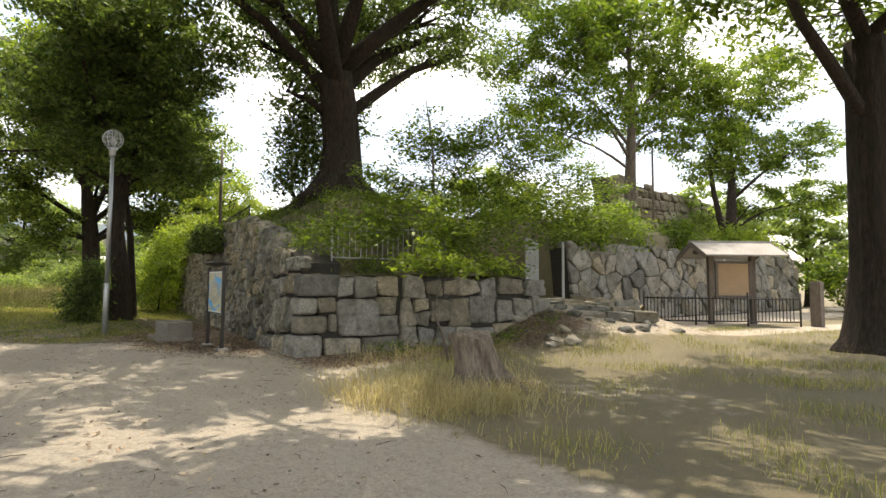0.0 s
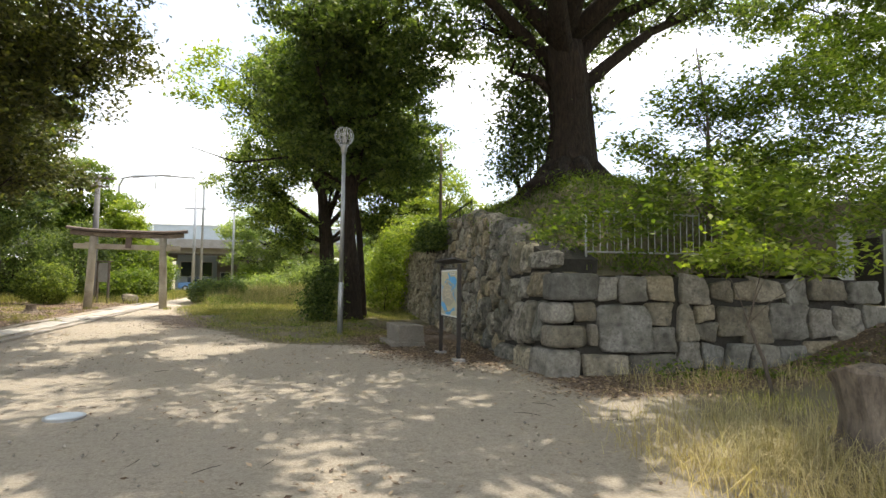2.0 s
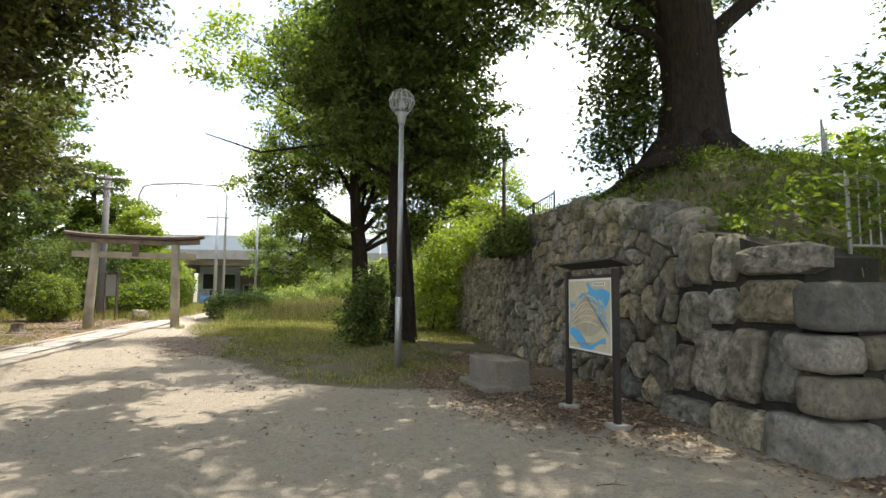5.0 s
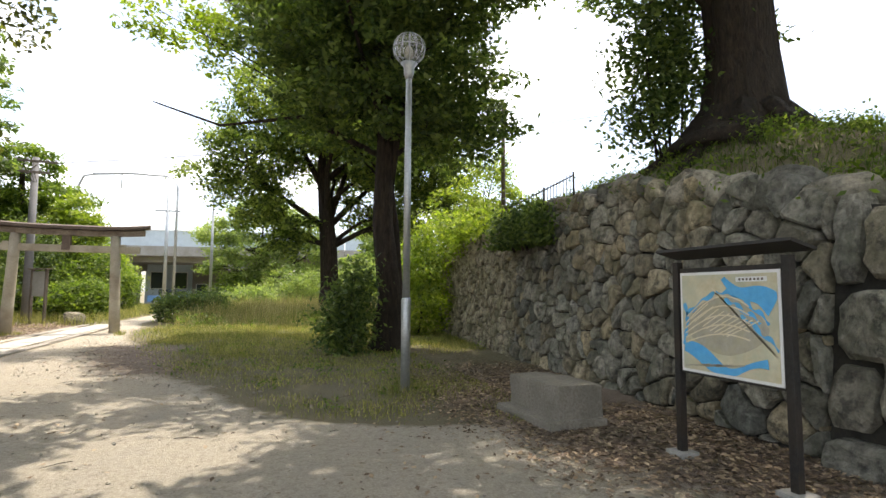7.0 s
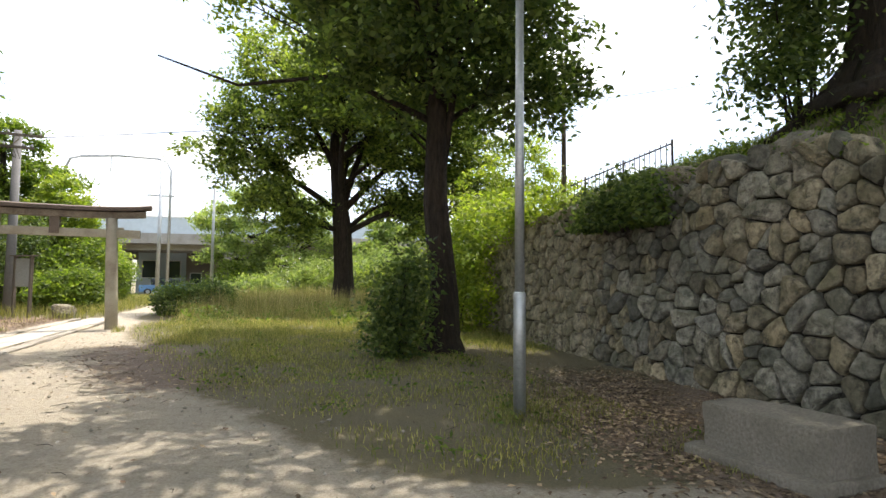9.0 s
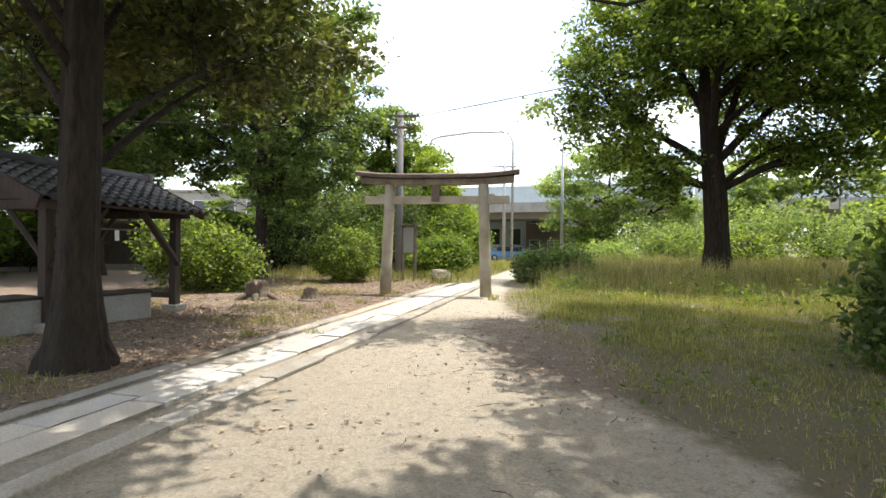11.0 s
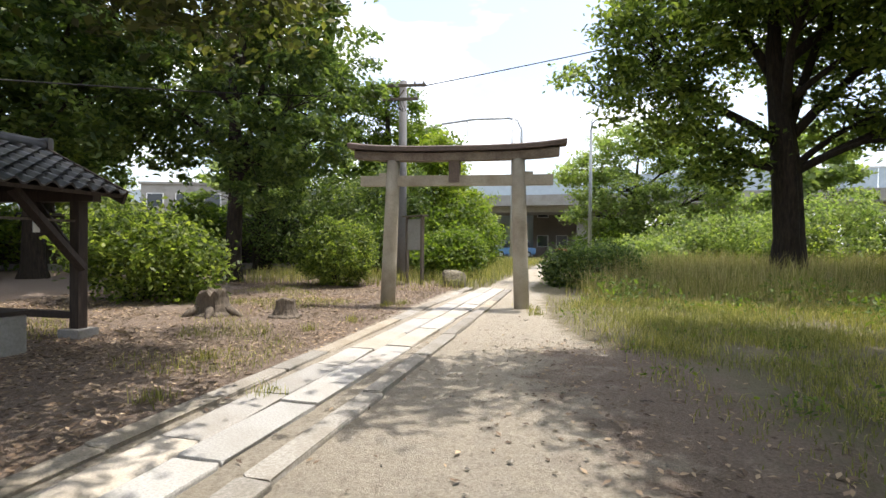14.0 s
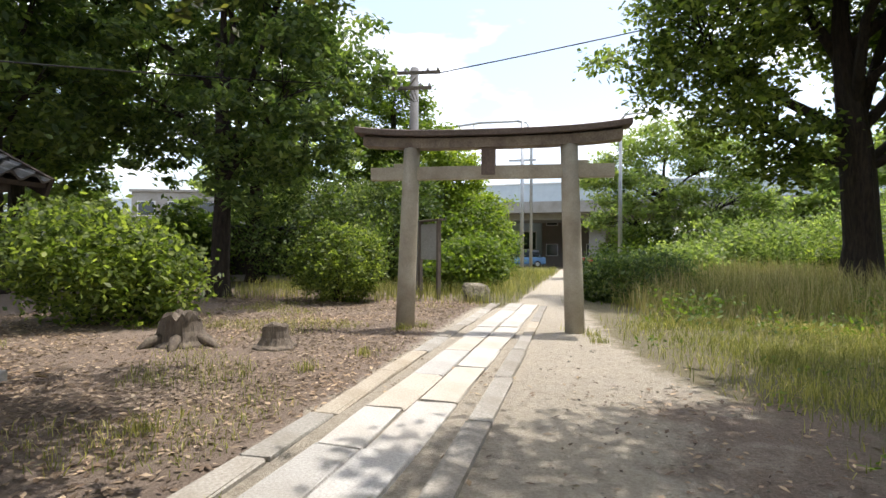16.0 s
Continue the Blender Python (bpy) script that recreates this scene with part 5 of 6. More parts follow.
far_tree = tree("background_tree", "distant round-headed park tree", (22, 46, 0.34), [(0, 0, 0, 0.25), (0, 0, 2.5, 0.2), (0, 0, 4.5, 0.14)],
                [(-1.8, 0, 4.2, 2.2, 2, 1.6), (1.8, 0, 4.4, 2.2, 2, 1.8), (0, 0, 6.2, 2.6, 2.4, 1.8), (0, -1, 2.6, 2.4, 1.6, 1.4)], 7500, 0.36, M_LEAF_HAZE, M_BARK, 122, 0.7, 0.1, 1.3, group="park edge")
far_bush = shrub("background_bush", "distant dense green bush", (16, 44, 0.34), [(0, 0, 1.2, 2.4, 2.0, 1.2), (1.2, 0, 1.9, 1.5, 1.4, 1.0), (-1.3, 0, 1.6, 1.4, 1.4, 1.0)], 5000, 0.27, M_LEAF, 123, 0.5, 4, 0.5, "park edge")
rng_far = random.Random(77)
for x, y in [(-20, 46), (-26, 38), (-30, 28), (-28, 20), (-24, 50), (-17, 52), (9, 50), (15, 48), (28, 40), (34, 34), (38, 24), (41, 14), (43, 6), (40, -2), (30, 30), (36, 18)]:
    copy_thing(far_tree, pose(x, y, 0.3, 0, 0, rng_far.uniform(0, 360)))
for x, y in [(-22, 42), (-25, 33), (-23, 27), (-27, 23), (-16, 46), (-19, 38), (12, 46), (20, 42), (25, 36), (32, 26), (36, 10), (34, 4), (30, 20), (-22, 20), (7, 48), (-12, 46)]:
    copy_thing(far_bush, pose(x, y, 0.3, 0, 0, rng_far.uniform(0, 360)))


# ---- stumps and rock ----
def stump(base, r, h, lean, label, seed):
    rng = random.Random(seed)
    t = thing("tree_stump", pose(*base, 0, 0, rng.uniform(0, 360) if seed > 400 else 0), label, "tree stump")
    n, rings = 22, [(-0.12, 1.75), (0.03, 1.5), (h * 0.2, 1.2), (h * 0.5, 1.0), (h * 0.8, 0.92), (h * 0.97, 0.95), (h, 0.9), (h * 0.985, 0.6)]
    lobes = [rng.uniform(0.8, 1.2) for _ in range(n)]
    vs, fs = [], []
    for z, k in rings:
        for i in range(n):
            a = 2 * math.pi * i / n
            edge = lobes[i] if z < h * 0.4 else 1 + (lobes[i] - 1) * 0.45
            rr = r * k * edge
            vs.append((math.cos(a) * rr + lean[0] * z, math.sin(a) * rr + lean[1] * z, z + (0.04 * math.sin(2.3 * a) * r / 0.3 + (rng.uniform(-0.3, 0.12) * h if seed == 402 else rng.uniform(-0.02, 0.02)) if z > h * 0.9 else 0)))
    for j in range(len(rings) - 1):
        for i in range(n):
            i2 = (i + 1) % n
            fs.append((j * n + i, j * n + i2, (j + 1) * n + i2, (j + 1) * n + i))
    vs.append((lean[0] * h, lean[1] * h, h * 0.97))
    m = len(vs) - 1
    fs += [((len(rings) - 1) * n + i, (len(rings) - 1) * n + (i + 1) % n, m) for i in range(n)]
    mesh_object("bole", vs, fs, M_CUTWOOD, t)
    for k in range(0 if r < 0.2 else 5):
        a = 2 * math.pi * k / 5 + rng.uniform(-0.3, 0.3)
        e = r * rng.uniform(2.0, 2.7)
        tube_object("root", [(math.cos(a) * r * 0.8, math.sin(a) * r * 0.8, h * 0.3), (math.cos(a) * r * 1.5, math.sin(a) * r * 1.5, 0.08), (math.cos(a) * e, math.sin(a) * e, -0.06)], [r * 0.3, r * 0.24, r * 0.1], M_CUTWOOD, t, 7, "", 0.1, rng)
    return t


stump((5.15, 5.75, gz(5, 5.7)), 0.31, 0.76, (-0.34, 0.05), "tall leaning weathered tree stump in dry grass", 41)
stump((-9.65, 25.5, gz(-9.6, 25.5)), 0.27, 0.42, (0.12, 0), "low decayed grey stump with ridged roots", 402)
stump((-8.3, 25.6, gz(-8.3, 25.6)), 0.17, 0.3, (0, 0), "short sawn stump among dead leaves", 403)
bm = bmesh.new()
bmesh.ops.create_icosphere(bm, subdivisions=3, radius=0.5)
for v in bm.verts:
    v.co = Vector((max(-0.4, min(0.4, v.co.x * 1.1)), v.co.y * 0.7, max(-0.3, min(0.34, v.co.z)) + 0.2)) * (1 + 0.25 * noise.noise(v.co * 2.2))
tagged(part("rock", bm, M_STONE, None), "weathered boulder at the end of the stone path", "rock").matrix_world = pose(-6.75, 32.6, gz(-6.7, 32.4)) @ Matrix.Scale(0.8, 4)


# ---- notice board beyond the torii ----
def notice_board():
    t = thing("notice_board", pose(-8.05, 32.9, gz(-8, 32.9), 0, 0, -42), "plain weathered notice board on two posts", "notice board")
    for x in (-0.42, 0.42):
        part("post", block(x - 0.045, x + 0.045, -0.045, 0.045, -0.1, 2.02, 0.008), M_OLDWOOD, t)
    part("panel", block(-0.37, 0.37, -0.025, 0.02, 1.02, 1.95, 0.004), M_CONCRETE, t, "blank faded grey panel")
    part("cap", block(-0.56, 0.56, -0.12, 0.12, 2.02, 2.06, 0.01), M_OLDWOOD, t)


notice_board()


# ---- poles and wires ----
M_CERAMIC = surface("grey_insulator", (0.3, 0.3, 0.3), (0.45, 0.45, 0.44), (0.25, 0.25, 0.25), 20, 2, 0.4, bump=0.05)


M_OLDCONC = surface("grey_pole_concrete", (0.12, 0.12, 0.125), (0.22, 0.22, 0.225), (0.12, 0.115, 0.11), 30, 1.2, 0.85, bump=0.2)


def wire(name, a, b, sag, label, r=0.018, parent=None):
    a, b = Vector(a), Vector(b)
    pts = [a.lerp(b, k / 14) - Vector((0, 0, sag * 4 * (k / 14) * (1 - k / 14))) for k in range(15)]
    ob = tube_object(name, pts, [r] * 15, M_IRON, parent, 5)
    if not parent:
        tagged(ob, label, "wire")
    return ob


def utility_pole(x, y, h):
    t = thing("utility_pole", pose(x, y, gz(x, y), 0, 0, 6), "grey concrete utility pole with two steel crossarms", "utility pole")
    tube_object("pole", [(0, 0, -0.2), (0, 0, h)], [0.16, 0.12], M_OLDCONC, t, 14)
    for z, w, off in ((h - 0.18, 0.72, 0.05), (h - 0.62, 0.62, -0.1)):
        part("crossarm", block(off - w, off + w, -0.19, -0.12, z - 0.045, z + 0.045, 0.006), M_OLDWOOD, t)
        for k in (-0.9, -0.4, 0.5, 0.9):
            tube_object("insulator", [(off + w * k, -0.155, z + 0.045), (off + w * k, -0.155, z + 0.09), (off + w * k, -0.155, z + 0.14)], [0.03, 0.045, 0.02], M_CERAMIC, t, 8)
    part("brace", block(-0.45, -0.42, -0.17, -0.13, 0, 0.5, 0.0, pose(0.1, 0, h - 0.98, 0, 38, 0)), M_OLDWOOD, t)
    for k in range(5):
        tube_object("jumper_wire", [(0.1 * k - 0.4, -0.16, h - 0.62), (0.1 * k - 0.3 + 0.05, -0.3, h - 0.85 - 0.05 * k), (0.0, -0.14, h - 1.0)], [0.01] * 3, M_IRON, t, 4)
    return t


UP = (-8.85, 34.2)
utility_pole(*UP, 6.5)
ut = gz(*UP) + 6.5
wire("overhead_wire", (UP[0] - 0.5, UP[1] - 0.2, ut - 0.55), (-22.0, 21.4, 4.8), 0.25, "dark drooping overhead wire from the utility pole")
wire("overhead_wire", (UP[0] - 0.6, UP[1] - 0.2, ut - 0.2), (-24.0, 46.0, 4.5), 0.4, "dark overhead wire from the utility pole")
wire("overhead_wire", (UP[0] + 0.6, UP[1], ut - 0.2), (26.0, 38.0, 14.5), 0.5, "thin overhead wire crossing the sky")


def street_lamp(x, y, h, reach):
    t = thing("street_lamp", pose(x, y, gz(x, y), 0, 0, 0), "slender grey street lamp with a curved arm", "street lamp")
    tube_object("pole", [(0, 0, -0.1), (0, 0, h * 0.5), (0, 0, h - 0.4)], [0.09, 0.07, 0.05], M_METAL, t, 12)
    tube_object("arm", [(0, 0, h - 0.45), (0.04, 0, h - 0.15), (0.2, 0, h), (reach, 0, h + 0.05)], [0.045, 0.04, 0.035, 0.03], M_METAL, t, 8)
    bm = bmesh.new()
    bmesh.ops.create_uvsphere(bm, u_segments=14, v_segments=8, radius=0.2)
    bmesh.ops.scale(bm, vec=(1.5, 0.8, 0.55), verts=bm.verts)
    bmesh.ops.translate(bm, vec=(reach + 0.15, 0, h + 0.02), verts=bm.verts)
    part("head", bm, M_METAL, t, "oval lamp head", True)


street_lamp(-2.67, 39.6, 6.2, 1.0)
for x, y, h, lab in ((6.1, 22.6, 6.9, "thin dark pole standing on the mound"), (-7.7, 59.5, 11.3, "tall thin mast by the railway"), (16.0, 56.0, 11.0, "tall thin mast by the railway"), (25.5, 15.6, 8.5, "thin dark pole among the trees")):
    zb = 2.6 if lab.endswith("mound") else (3.8 if lab.endswith("trees") else gz(x, y))
    t = thing("thin_pole", pose(x, y, zb), lab, "pole")
    tube_object("shaft", [(0, 0, -0.2), (0, 0, h - zb)], [0.07, 0.05] if zb > 2 else [0.16, 0.13], M_OLDWOOD if zb > 2 else M_METAL, t, 8)
    if zb < 2:
        part("crossarm", block(-1.0, 1.0, -0.06, 0.06, h - zb - 3.0, h - zb - 2.86, 0.0), M_METAL, t)


def catenary_gantry(x, y, w, h):
    t = thing("catenary_gantry", pose(x, y, 0.3, 0, 0, -12), "arched steel railway catenary gantry", "gantry")
    for s in (-1, 1):
        tube_object("mast", [(s * w / 2, 0, 0), (s * w / 2, 0, h - 1.0), (s * (w / 2 - 0.35), 0, h - 0.2), (s * (w / 2 - 1.1), 0, h)], [0.12, 0.11, 0.1, 0.1], M_METAL, t, 8)
    tube_object("beam", [(-w / 2 + 1.1, 0, h), (0, 0, h + 0.15), (w / 2 - 1.1, 0, h)], [0.1] * 3, M_METAL, t, 8)
    tube_object("hanger", [(-0.6, 0, h + 0.1), (-0.6, 0, h - 1.2)], [0.05, 0.05], M_METAL, t, 6)


catenary_gantry(-11.0, 61.0, 8.0, 11.2)

# ---- railway viaduct and buildings ----
M_PALEBLUE = surface("pale_blue_panel", (0.42, 0.50, 0.56), (0.52, 0.60, 0.66), (0.40, 0.46, 0.50), 3, 0.3, 0.6, bump=0.05)
M_BROWNWALL = surface("brown_cladding", (0.16, 0.135, 0.12), (0.24, 0.20, 0.18), (0.14, 0.12, 0.11), 6, 0.6, 0.8, bump=0.2)
M_BLUE = surface("blue_paint", (0.10, 0.24, 0.46), (0.16, 0.33, 0.58), (0.1, 0.2, 0.35), 8, 1, 0.5, bump=0.05)
M_RED = surface("red_paint", (0.42, 0.06, 0.04), (0.55, 0.10, 0.07), (0.3, 0.05, 0.04), 8, 1, 0.6, bump=0.05)
M_WHITE = surface("white_paint", (0.66, 0.67, 0.67), (0.80, 0.80, 0.79), (0.55, 0.55, 0.53), 8, 1, 0.5, bump=0.05)
M_DARKGLASS, _n, _l, _b = base_nodes("dark_glass", 0.08)
_b.inputs["Base Color"].default_value = (0.03, 0.04, 0.05, 1)


def viaduct():
    t = thing("viaduct", pose(0, 66, 0, 0, 0, -7), "concrete railway viaduct with a pale blue noise barrier", "viaduct")
    for k in range(16):
        x = -72 + 10 * k
        part("noise_barrier", block(x + 0.04, x + 9.96, -3.2, -3.05, 5.7, 7.1, 0.0), M_PALEBLUE, t)
        part("barrier_cap", block(x + 0.02, x + 9.98, -3.25, -3.0, 7.103, 7.2, 0.0), M_WHITE, t)
        part("deck", block(x + 0.02, x + 9.98, -3.4, 4.0, 4.8, 5.7, 0.03), M_CONCRETE, t)
        part("girder", block(x, x + 10, -2.2, 2.8, 4.3, 4.8, 0.0), M_BROWNWALL if k % 3 == 1 else M_CONCRETE, t)
        part("pier", block(x - 0.6, x + 0.6, -1.2, 1.6, 0, 4.3, 0.05), M_CONCRETE, t)
        part("pier_head", block(x - 0.7, x + 0.7, -2.6, 3.0, 3.6, 4.3, 0.05), M_CONCRETE, t)


viaduct()


def building(name, x, y, w, d, h, material, label, floors, cols, turn=0.0):
    t = thing(name, pose(x, y, 0.33, 0, 0, turn), label, "building")
    part("wall", block(-w / 2, w / 2, -d / 2, d / 2, 0, h, 0.02), material, t)
    part("roof", block(-w / 2 - 0.15, w / 2 + 0.15, -d / 2 - 0.15, d / 2 + 0.15, h, h + 0.2, 0.02), M_CONCRETE, t)
    for f in range(floors):
        for c in range(cols):
            cx = -w / 2 + w * (c + 0.5) / cols
            z = h * (f + 0.35) / floors
            wd = part("window", block(cx - w / cols * 0.3, cx + w / cols * 0.3, -d / 2 - 0.05, -d / 2 - 0.004, z, z + h / floors * 0.4, 0.0), M_WHITE, t)
            part("pane", block(cx - w / cols * 0.26, cx + w / cols * 0.26, -d / 2 - 0.07, -d / 2 - 0.054, z + 0.06, z + h / floors * 0.4 - 0.06, 0.0), M_DARKGLASS, wd)


building("station_building", -2.2, 73, 9.0, 5, 5.6, M_BROWNWALL, "brown clad low building under the viaduct", 2, 5)
building("shop", -9.0, 74, 4.4, 5, 4.4, M_PALEBLUE, "small pale blue shop under the viaduct", 1, 2)
building("house", 14.0, 76, 8, 6, 5.0, M_CONCRETE, "grey low house behind the viaduct", 2, 3)
building("apartment_house", -34, 62, 12, 8, 6.0, M_CONCRETE, "grey flat building beyond the grove", 2, 5, 15)
tagged(part("banner", block(-1.0, 1.0, -0.03, 0.03, 0.55, 0.9, 0.0), M_RED, None), "red and white banner on a roadside fence", "banner").matrix_world = pose(-3.4, 62, 0.33)
part("banner_post", block(-0.9, -0.84, -0.02, 0.02, 0, 0.9, 0.0), M_METAL, bpy.data.objects["banner"])
part("banner_post", block(0.84, 0.9, -0.02, 0.02, 0, 0.9, 0.0), M_METAL, bpy.data.objects["banner"])


def parked_car(x, y, turn, paint, label):
    t = thing("car", pose(x, y, 0.33, 0, 0, turn), label, "car")
    part("body", block(-1.9, 1.9, -0.8, 0.8, 0.3, 0.9, 0.12), paint, t)
    part("cabin", block(-1.0, 1.4, -0.7, 0.7, 0.9, 1.5, 0.18), M_DARKGLASS, t)
    for wx in (-1.2, 1.2):
        for wy in (-0.75, 0.75):
            wv, wf = tube([(wx, wy - 0.1, 0.3), (wx, wy + 0.1, 0.3)], [0.3, 0.3], 14)
            w = mesh_object("wheel", wv, wf, M_IRON, t)
            hv, hf = tube([(wx, wy - 0.115, 0.3), (wx, wy + 0.115, 0.3)], [0.17, 0.17], 10)
            mesh_object("rim", hv, hf, M_METAL, w)


parked_car(-8.2, 66.5, 10, M_BLUE, "blue parked car beside the road")
parked_car(-1.6, 66.0, 0, M_WHITE, "white parked car beside the road")


# ---- pavilion with a water basin ----
def pavilion():
    x0, x1, y0, y1 = -12.3, -10.1, 20.4, 23.2
    cx, cy = (x0 + x1) / 2, (y0 + y1) / 2
    zb = gz(cx, cy)
    t = thing("pavilion", pose(cx, cy, zb), "open timber wash pavilion with a dark tiled gable roof", "pavilion")
    hx, hy = (x1 - x0) / 2, (y1 - y0) / 2
    for sx in (-1, 1):
        for sy in (-1, 1):
            px, py = sx * hx, sy * hy
            part("footing_stone", block(px - 0.17, px + 0.17, py - 0.17, py + 0.17, -0.08, 0.13, 0.02), M_CONCRETE, t)
            part("post", block(px - 0.075, px + 0.075, py - 0.075, py + 0.075, 0.13, 2.013, 0.01), M_DARKWOOD, t)
            v, f = tube([(px + sx * 0.09, py - sy * 0.02, 0.95), (px + sx * 0.09, py - sy * 1.0, 1.95)], [0.07, 0.07], 4)
            mesh_object("brace", v, f, M_DARKWOOD, t)
            v, f = tube([(px - sx * 0.08, py, 1.15), (px - sx * 0.75, py, 1.9)], [0.05, 0.05], 6)
            mesh_object("brace", v, f, M_DARKWOOD, t)
    for sy in (-1, 1):
        part("low_rail", block(-hx + 0.08, hx - 0.08, sy * hy - 0.05, sy * hy + 0.05, 0.26, 0.36, 0.01), M_DARKWOOD, t)
        part("tie_beam", block(-hx - 0.3, hx + 0.3, sy * hy - 0.07, sy * hy + 0.07, 1.86, 2.01, 0.01), M_DARKWOOD, t)
        bm = bmesh.new()
        vs = [bm.verts.new(p) for p in ((-hx - 0.1, sy * (hy + 0.1), 2.015), (hx + 0.1, sy * (hy + 0.1), 2.015), (0, sy * (hy + 0.1), 2.55))]
        face = bm.faces.new(vs)
        ex = bmesh.ops.extrude_face_region(bm, geom=[face])
        bmesh.ops.translate(bm, vec=(0, 0.06, 0), verts=[g for g in ex["geom"] if isinstance(g, bmesh.types.BMVert)])
        part("gable_board", bm, M_DARKWOOD, t)
    for sx in (-1, 1):
        part("eave_beam", block(sx * hx - 0.07, sx * hx + 0.07, -hy - 0.4, hy + 0.4, 2.013, 2.14, 0.01), M_DARKWOOD, t)
        part("rope_rail", block(sx * hx - 0.02, sx * hx + 0.02, -hy, hy, 1.58, 1.61, 0.0), M_OLDWOOD, t)
    for k in range(3):
        y = -hy + 0.5 + k * 0.85
        part("paper_streamer", block(hx + 0.03, hx + 0.04, y - 0.04, y + 0.05, 1.4, 1.58, 0.0, pose(0, 0, 0, 2, 0, 0)), M_WHITE, t, "white folded paper streamer")
    ridge, eave_x, eave_z, length = 2.68, hx + 0.36, 2.0, 2 * hy + 0.8
    slope = math.atan2(ridge - eave_z, eave_x)
    run = math.hypot(ridge - eave_z, eave_x)
    for sx in (-1, 1):
        m = pose(0, 0, ridge, 0, 0, 0 if sx > 0 else 180) @ pose(0, 0, 0, 0, math.degrees(slope), 0)
        part("roof_deck", block(0.0, run, -length / 2, length / 2, -0.07, -0.02, 0.0, m), M_DARKWOOD, t)
        part("bargeboard", block(0.0, run + 0.02, length / 2 + 0.003, length / 2 + 0.05, -0.15, 0.05, 0.0, m), M_DARKWOOD, t)
        part("bargeboard", block(0.0, run + 0.02, -length / 2 - 0.05, -length / 2 - 0.003, -0.15, 0.05, 0.0, m), M_DARKWOOD, t)
        rows, cols = 8, 15
        dx, dy = run / rows, length / cols
        vs, fs = [], []
        for i in range(9):
            s = i / 8
            z = 0.035 * math.sin(s * 2 * math.pi) + 0.01
            vs += [(0, s * dy, z + 0.035 - 0.03), (dx * 1.12, s * dy, z + 0.035), (dx * 1.12, s * dy, z + 0.01)]
        for i in range(8):
            fs += [(3 * i, 3 * i + 1, 3 * i + 4, 3 * i + 3), (3 * i + 1, 3 * i + 2, 3 * i + 5, 3 * i + 4)]
        tile = bpy.data.meshes.new("roof_tile")
        tile.from_pydata(vs, [], fs)
        tile.materials.append(M_TILE)
        for r in range(rows):
            for c in range(cols):
                ob = new("roof_tile", tile)
                ob.parent = t
                ob.matrix_basis = m @ pose(r * dx, -length / 2 + c * dy, 0)
    tube_object("ridge_tile", [(0, -length / 2 - 0.05, ridge + 0.05), (0, length / 2 + 0.05, ridge + 0.05)], [0.1, 0.1], M_TILE, t, 10)
    for s in (-1, 1):
        part("ridge_end", block(-0.12, 0.12, s * (length / 2 + 0.06) - 0.05, s * (length / 2 + 0.06) + 0.05, ridge - 0.06, ridge + 0.17, 0.03), M_TILE, t)


pavilion()


def trough(x, y, turn, L, W, H, label):
    t = thing("stone_trough", pose(x, y, gz(x, y), 0, 0, turn), label, "stone trough")
    part("slab", block(-W / 2, W / 2, -L / 2, L / 2, -0.08, H, 0.02), M_CONCRETE, t)
    part("rim", block(-W / 2 - 0.02, W / 2 + 0.02, -L / 2 - 0.02, L / 2 + 0.02, H + 0.002, H + 0.05, 0.01), M_DARKWOOD, t)


trough(-10.1, 21.6, -8, 1.25, 0.5, 0.46, "plain grey stone water trough under the pavilion")
trough(-10.5, 19.95, -8, 1.0, 0.7, 0.5, "low grey stone bench block beside the pavilion")


# ---- roofed notice board, railing and gate by the far wall ----
def kiosk():
    x, y = 20.75, 9.6
    t = thing("roofed_notice_board", pose(x, y, gz(x, y), 0, 0, -34), "wooden notice board under a small gabled roof", "notice board")
    for px in (-0.8, 0.8):
        part("post", block(px - 0.09, px + 0.09, -0.09, 0.09, -0.1, 2.55, 0.012), M_OLDWOOD, t)
    part("panel", block(-0.58, 0.58, -0.14, -0.08, 1.05, 2.2, 0.01), surface("pale_board", (0.30, 0.20, 0.11), (0.42, 0.29, 0.17), (0.28, 0.19, 0.11), 30, 2, 0.7, bump=0.1), t, "tan wooden display panel")
    for z in (0.96, 2.22):
        part("panel_rail", block(-0.7, 0.7, -0.16, -0.06, z, z + 0.08, 0.01), M_OLDWOOD, t)
    for px in (-0.63, 0.63):
        part("panel_stile", block(px - 0.05, px + 0.05, -0.16, -0.06, 1.043, 2.217, 0.01), M_OLDWOOD, t)
    part("beam", block(-1.4, 1.4, -0.08, 0.08, 2.553, 2.7, 0.012), M_OLDWOOD, t)
    for s in (-1, 1):
        m = pose(0, 0, 3.0, 0, 0, 0) @ (pose(0, 0, 0, 27, 0, 180) if s > 0 else pose(0, 0, 0, 27, 0, 0))
        part("roof_slope", block(-1.5, 1.5, -1.15, 0.0, -0.05, 0.02, 0.01, m), M_CONCRETE, t, "pale weathered roof")
        part("gable_board", block(-1.54, -1.505, -1.16, 0.0, -0.14, 0.03, 0.0, m), M_OLDWOOD, t)
        part("gable_board", block(1.505, 1.54, -1.16, 0.0, -0.14, 0.03, 0.0, m), M_OLDWOOD, t)
    part("ridge_cap", block(-1.55, 1.55, -0.09, 0.09, 2.98, 3.05, 0.02), M_CONCRETE, t)


kiosk()


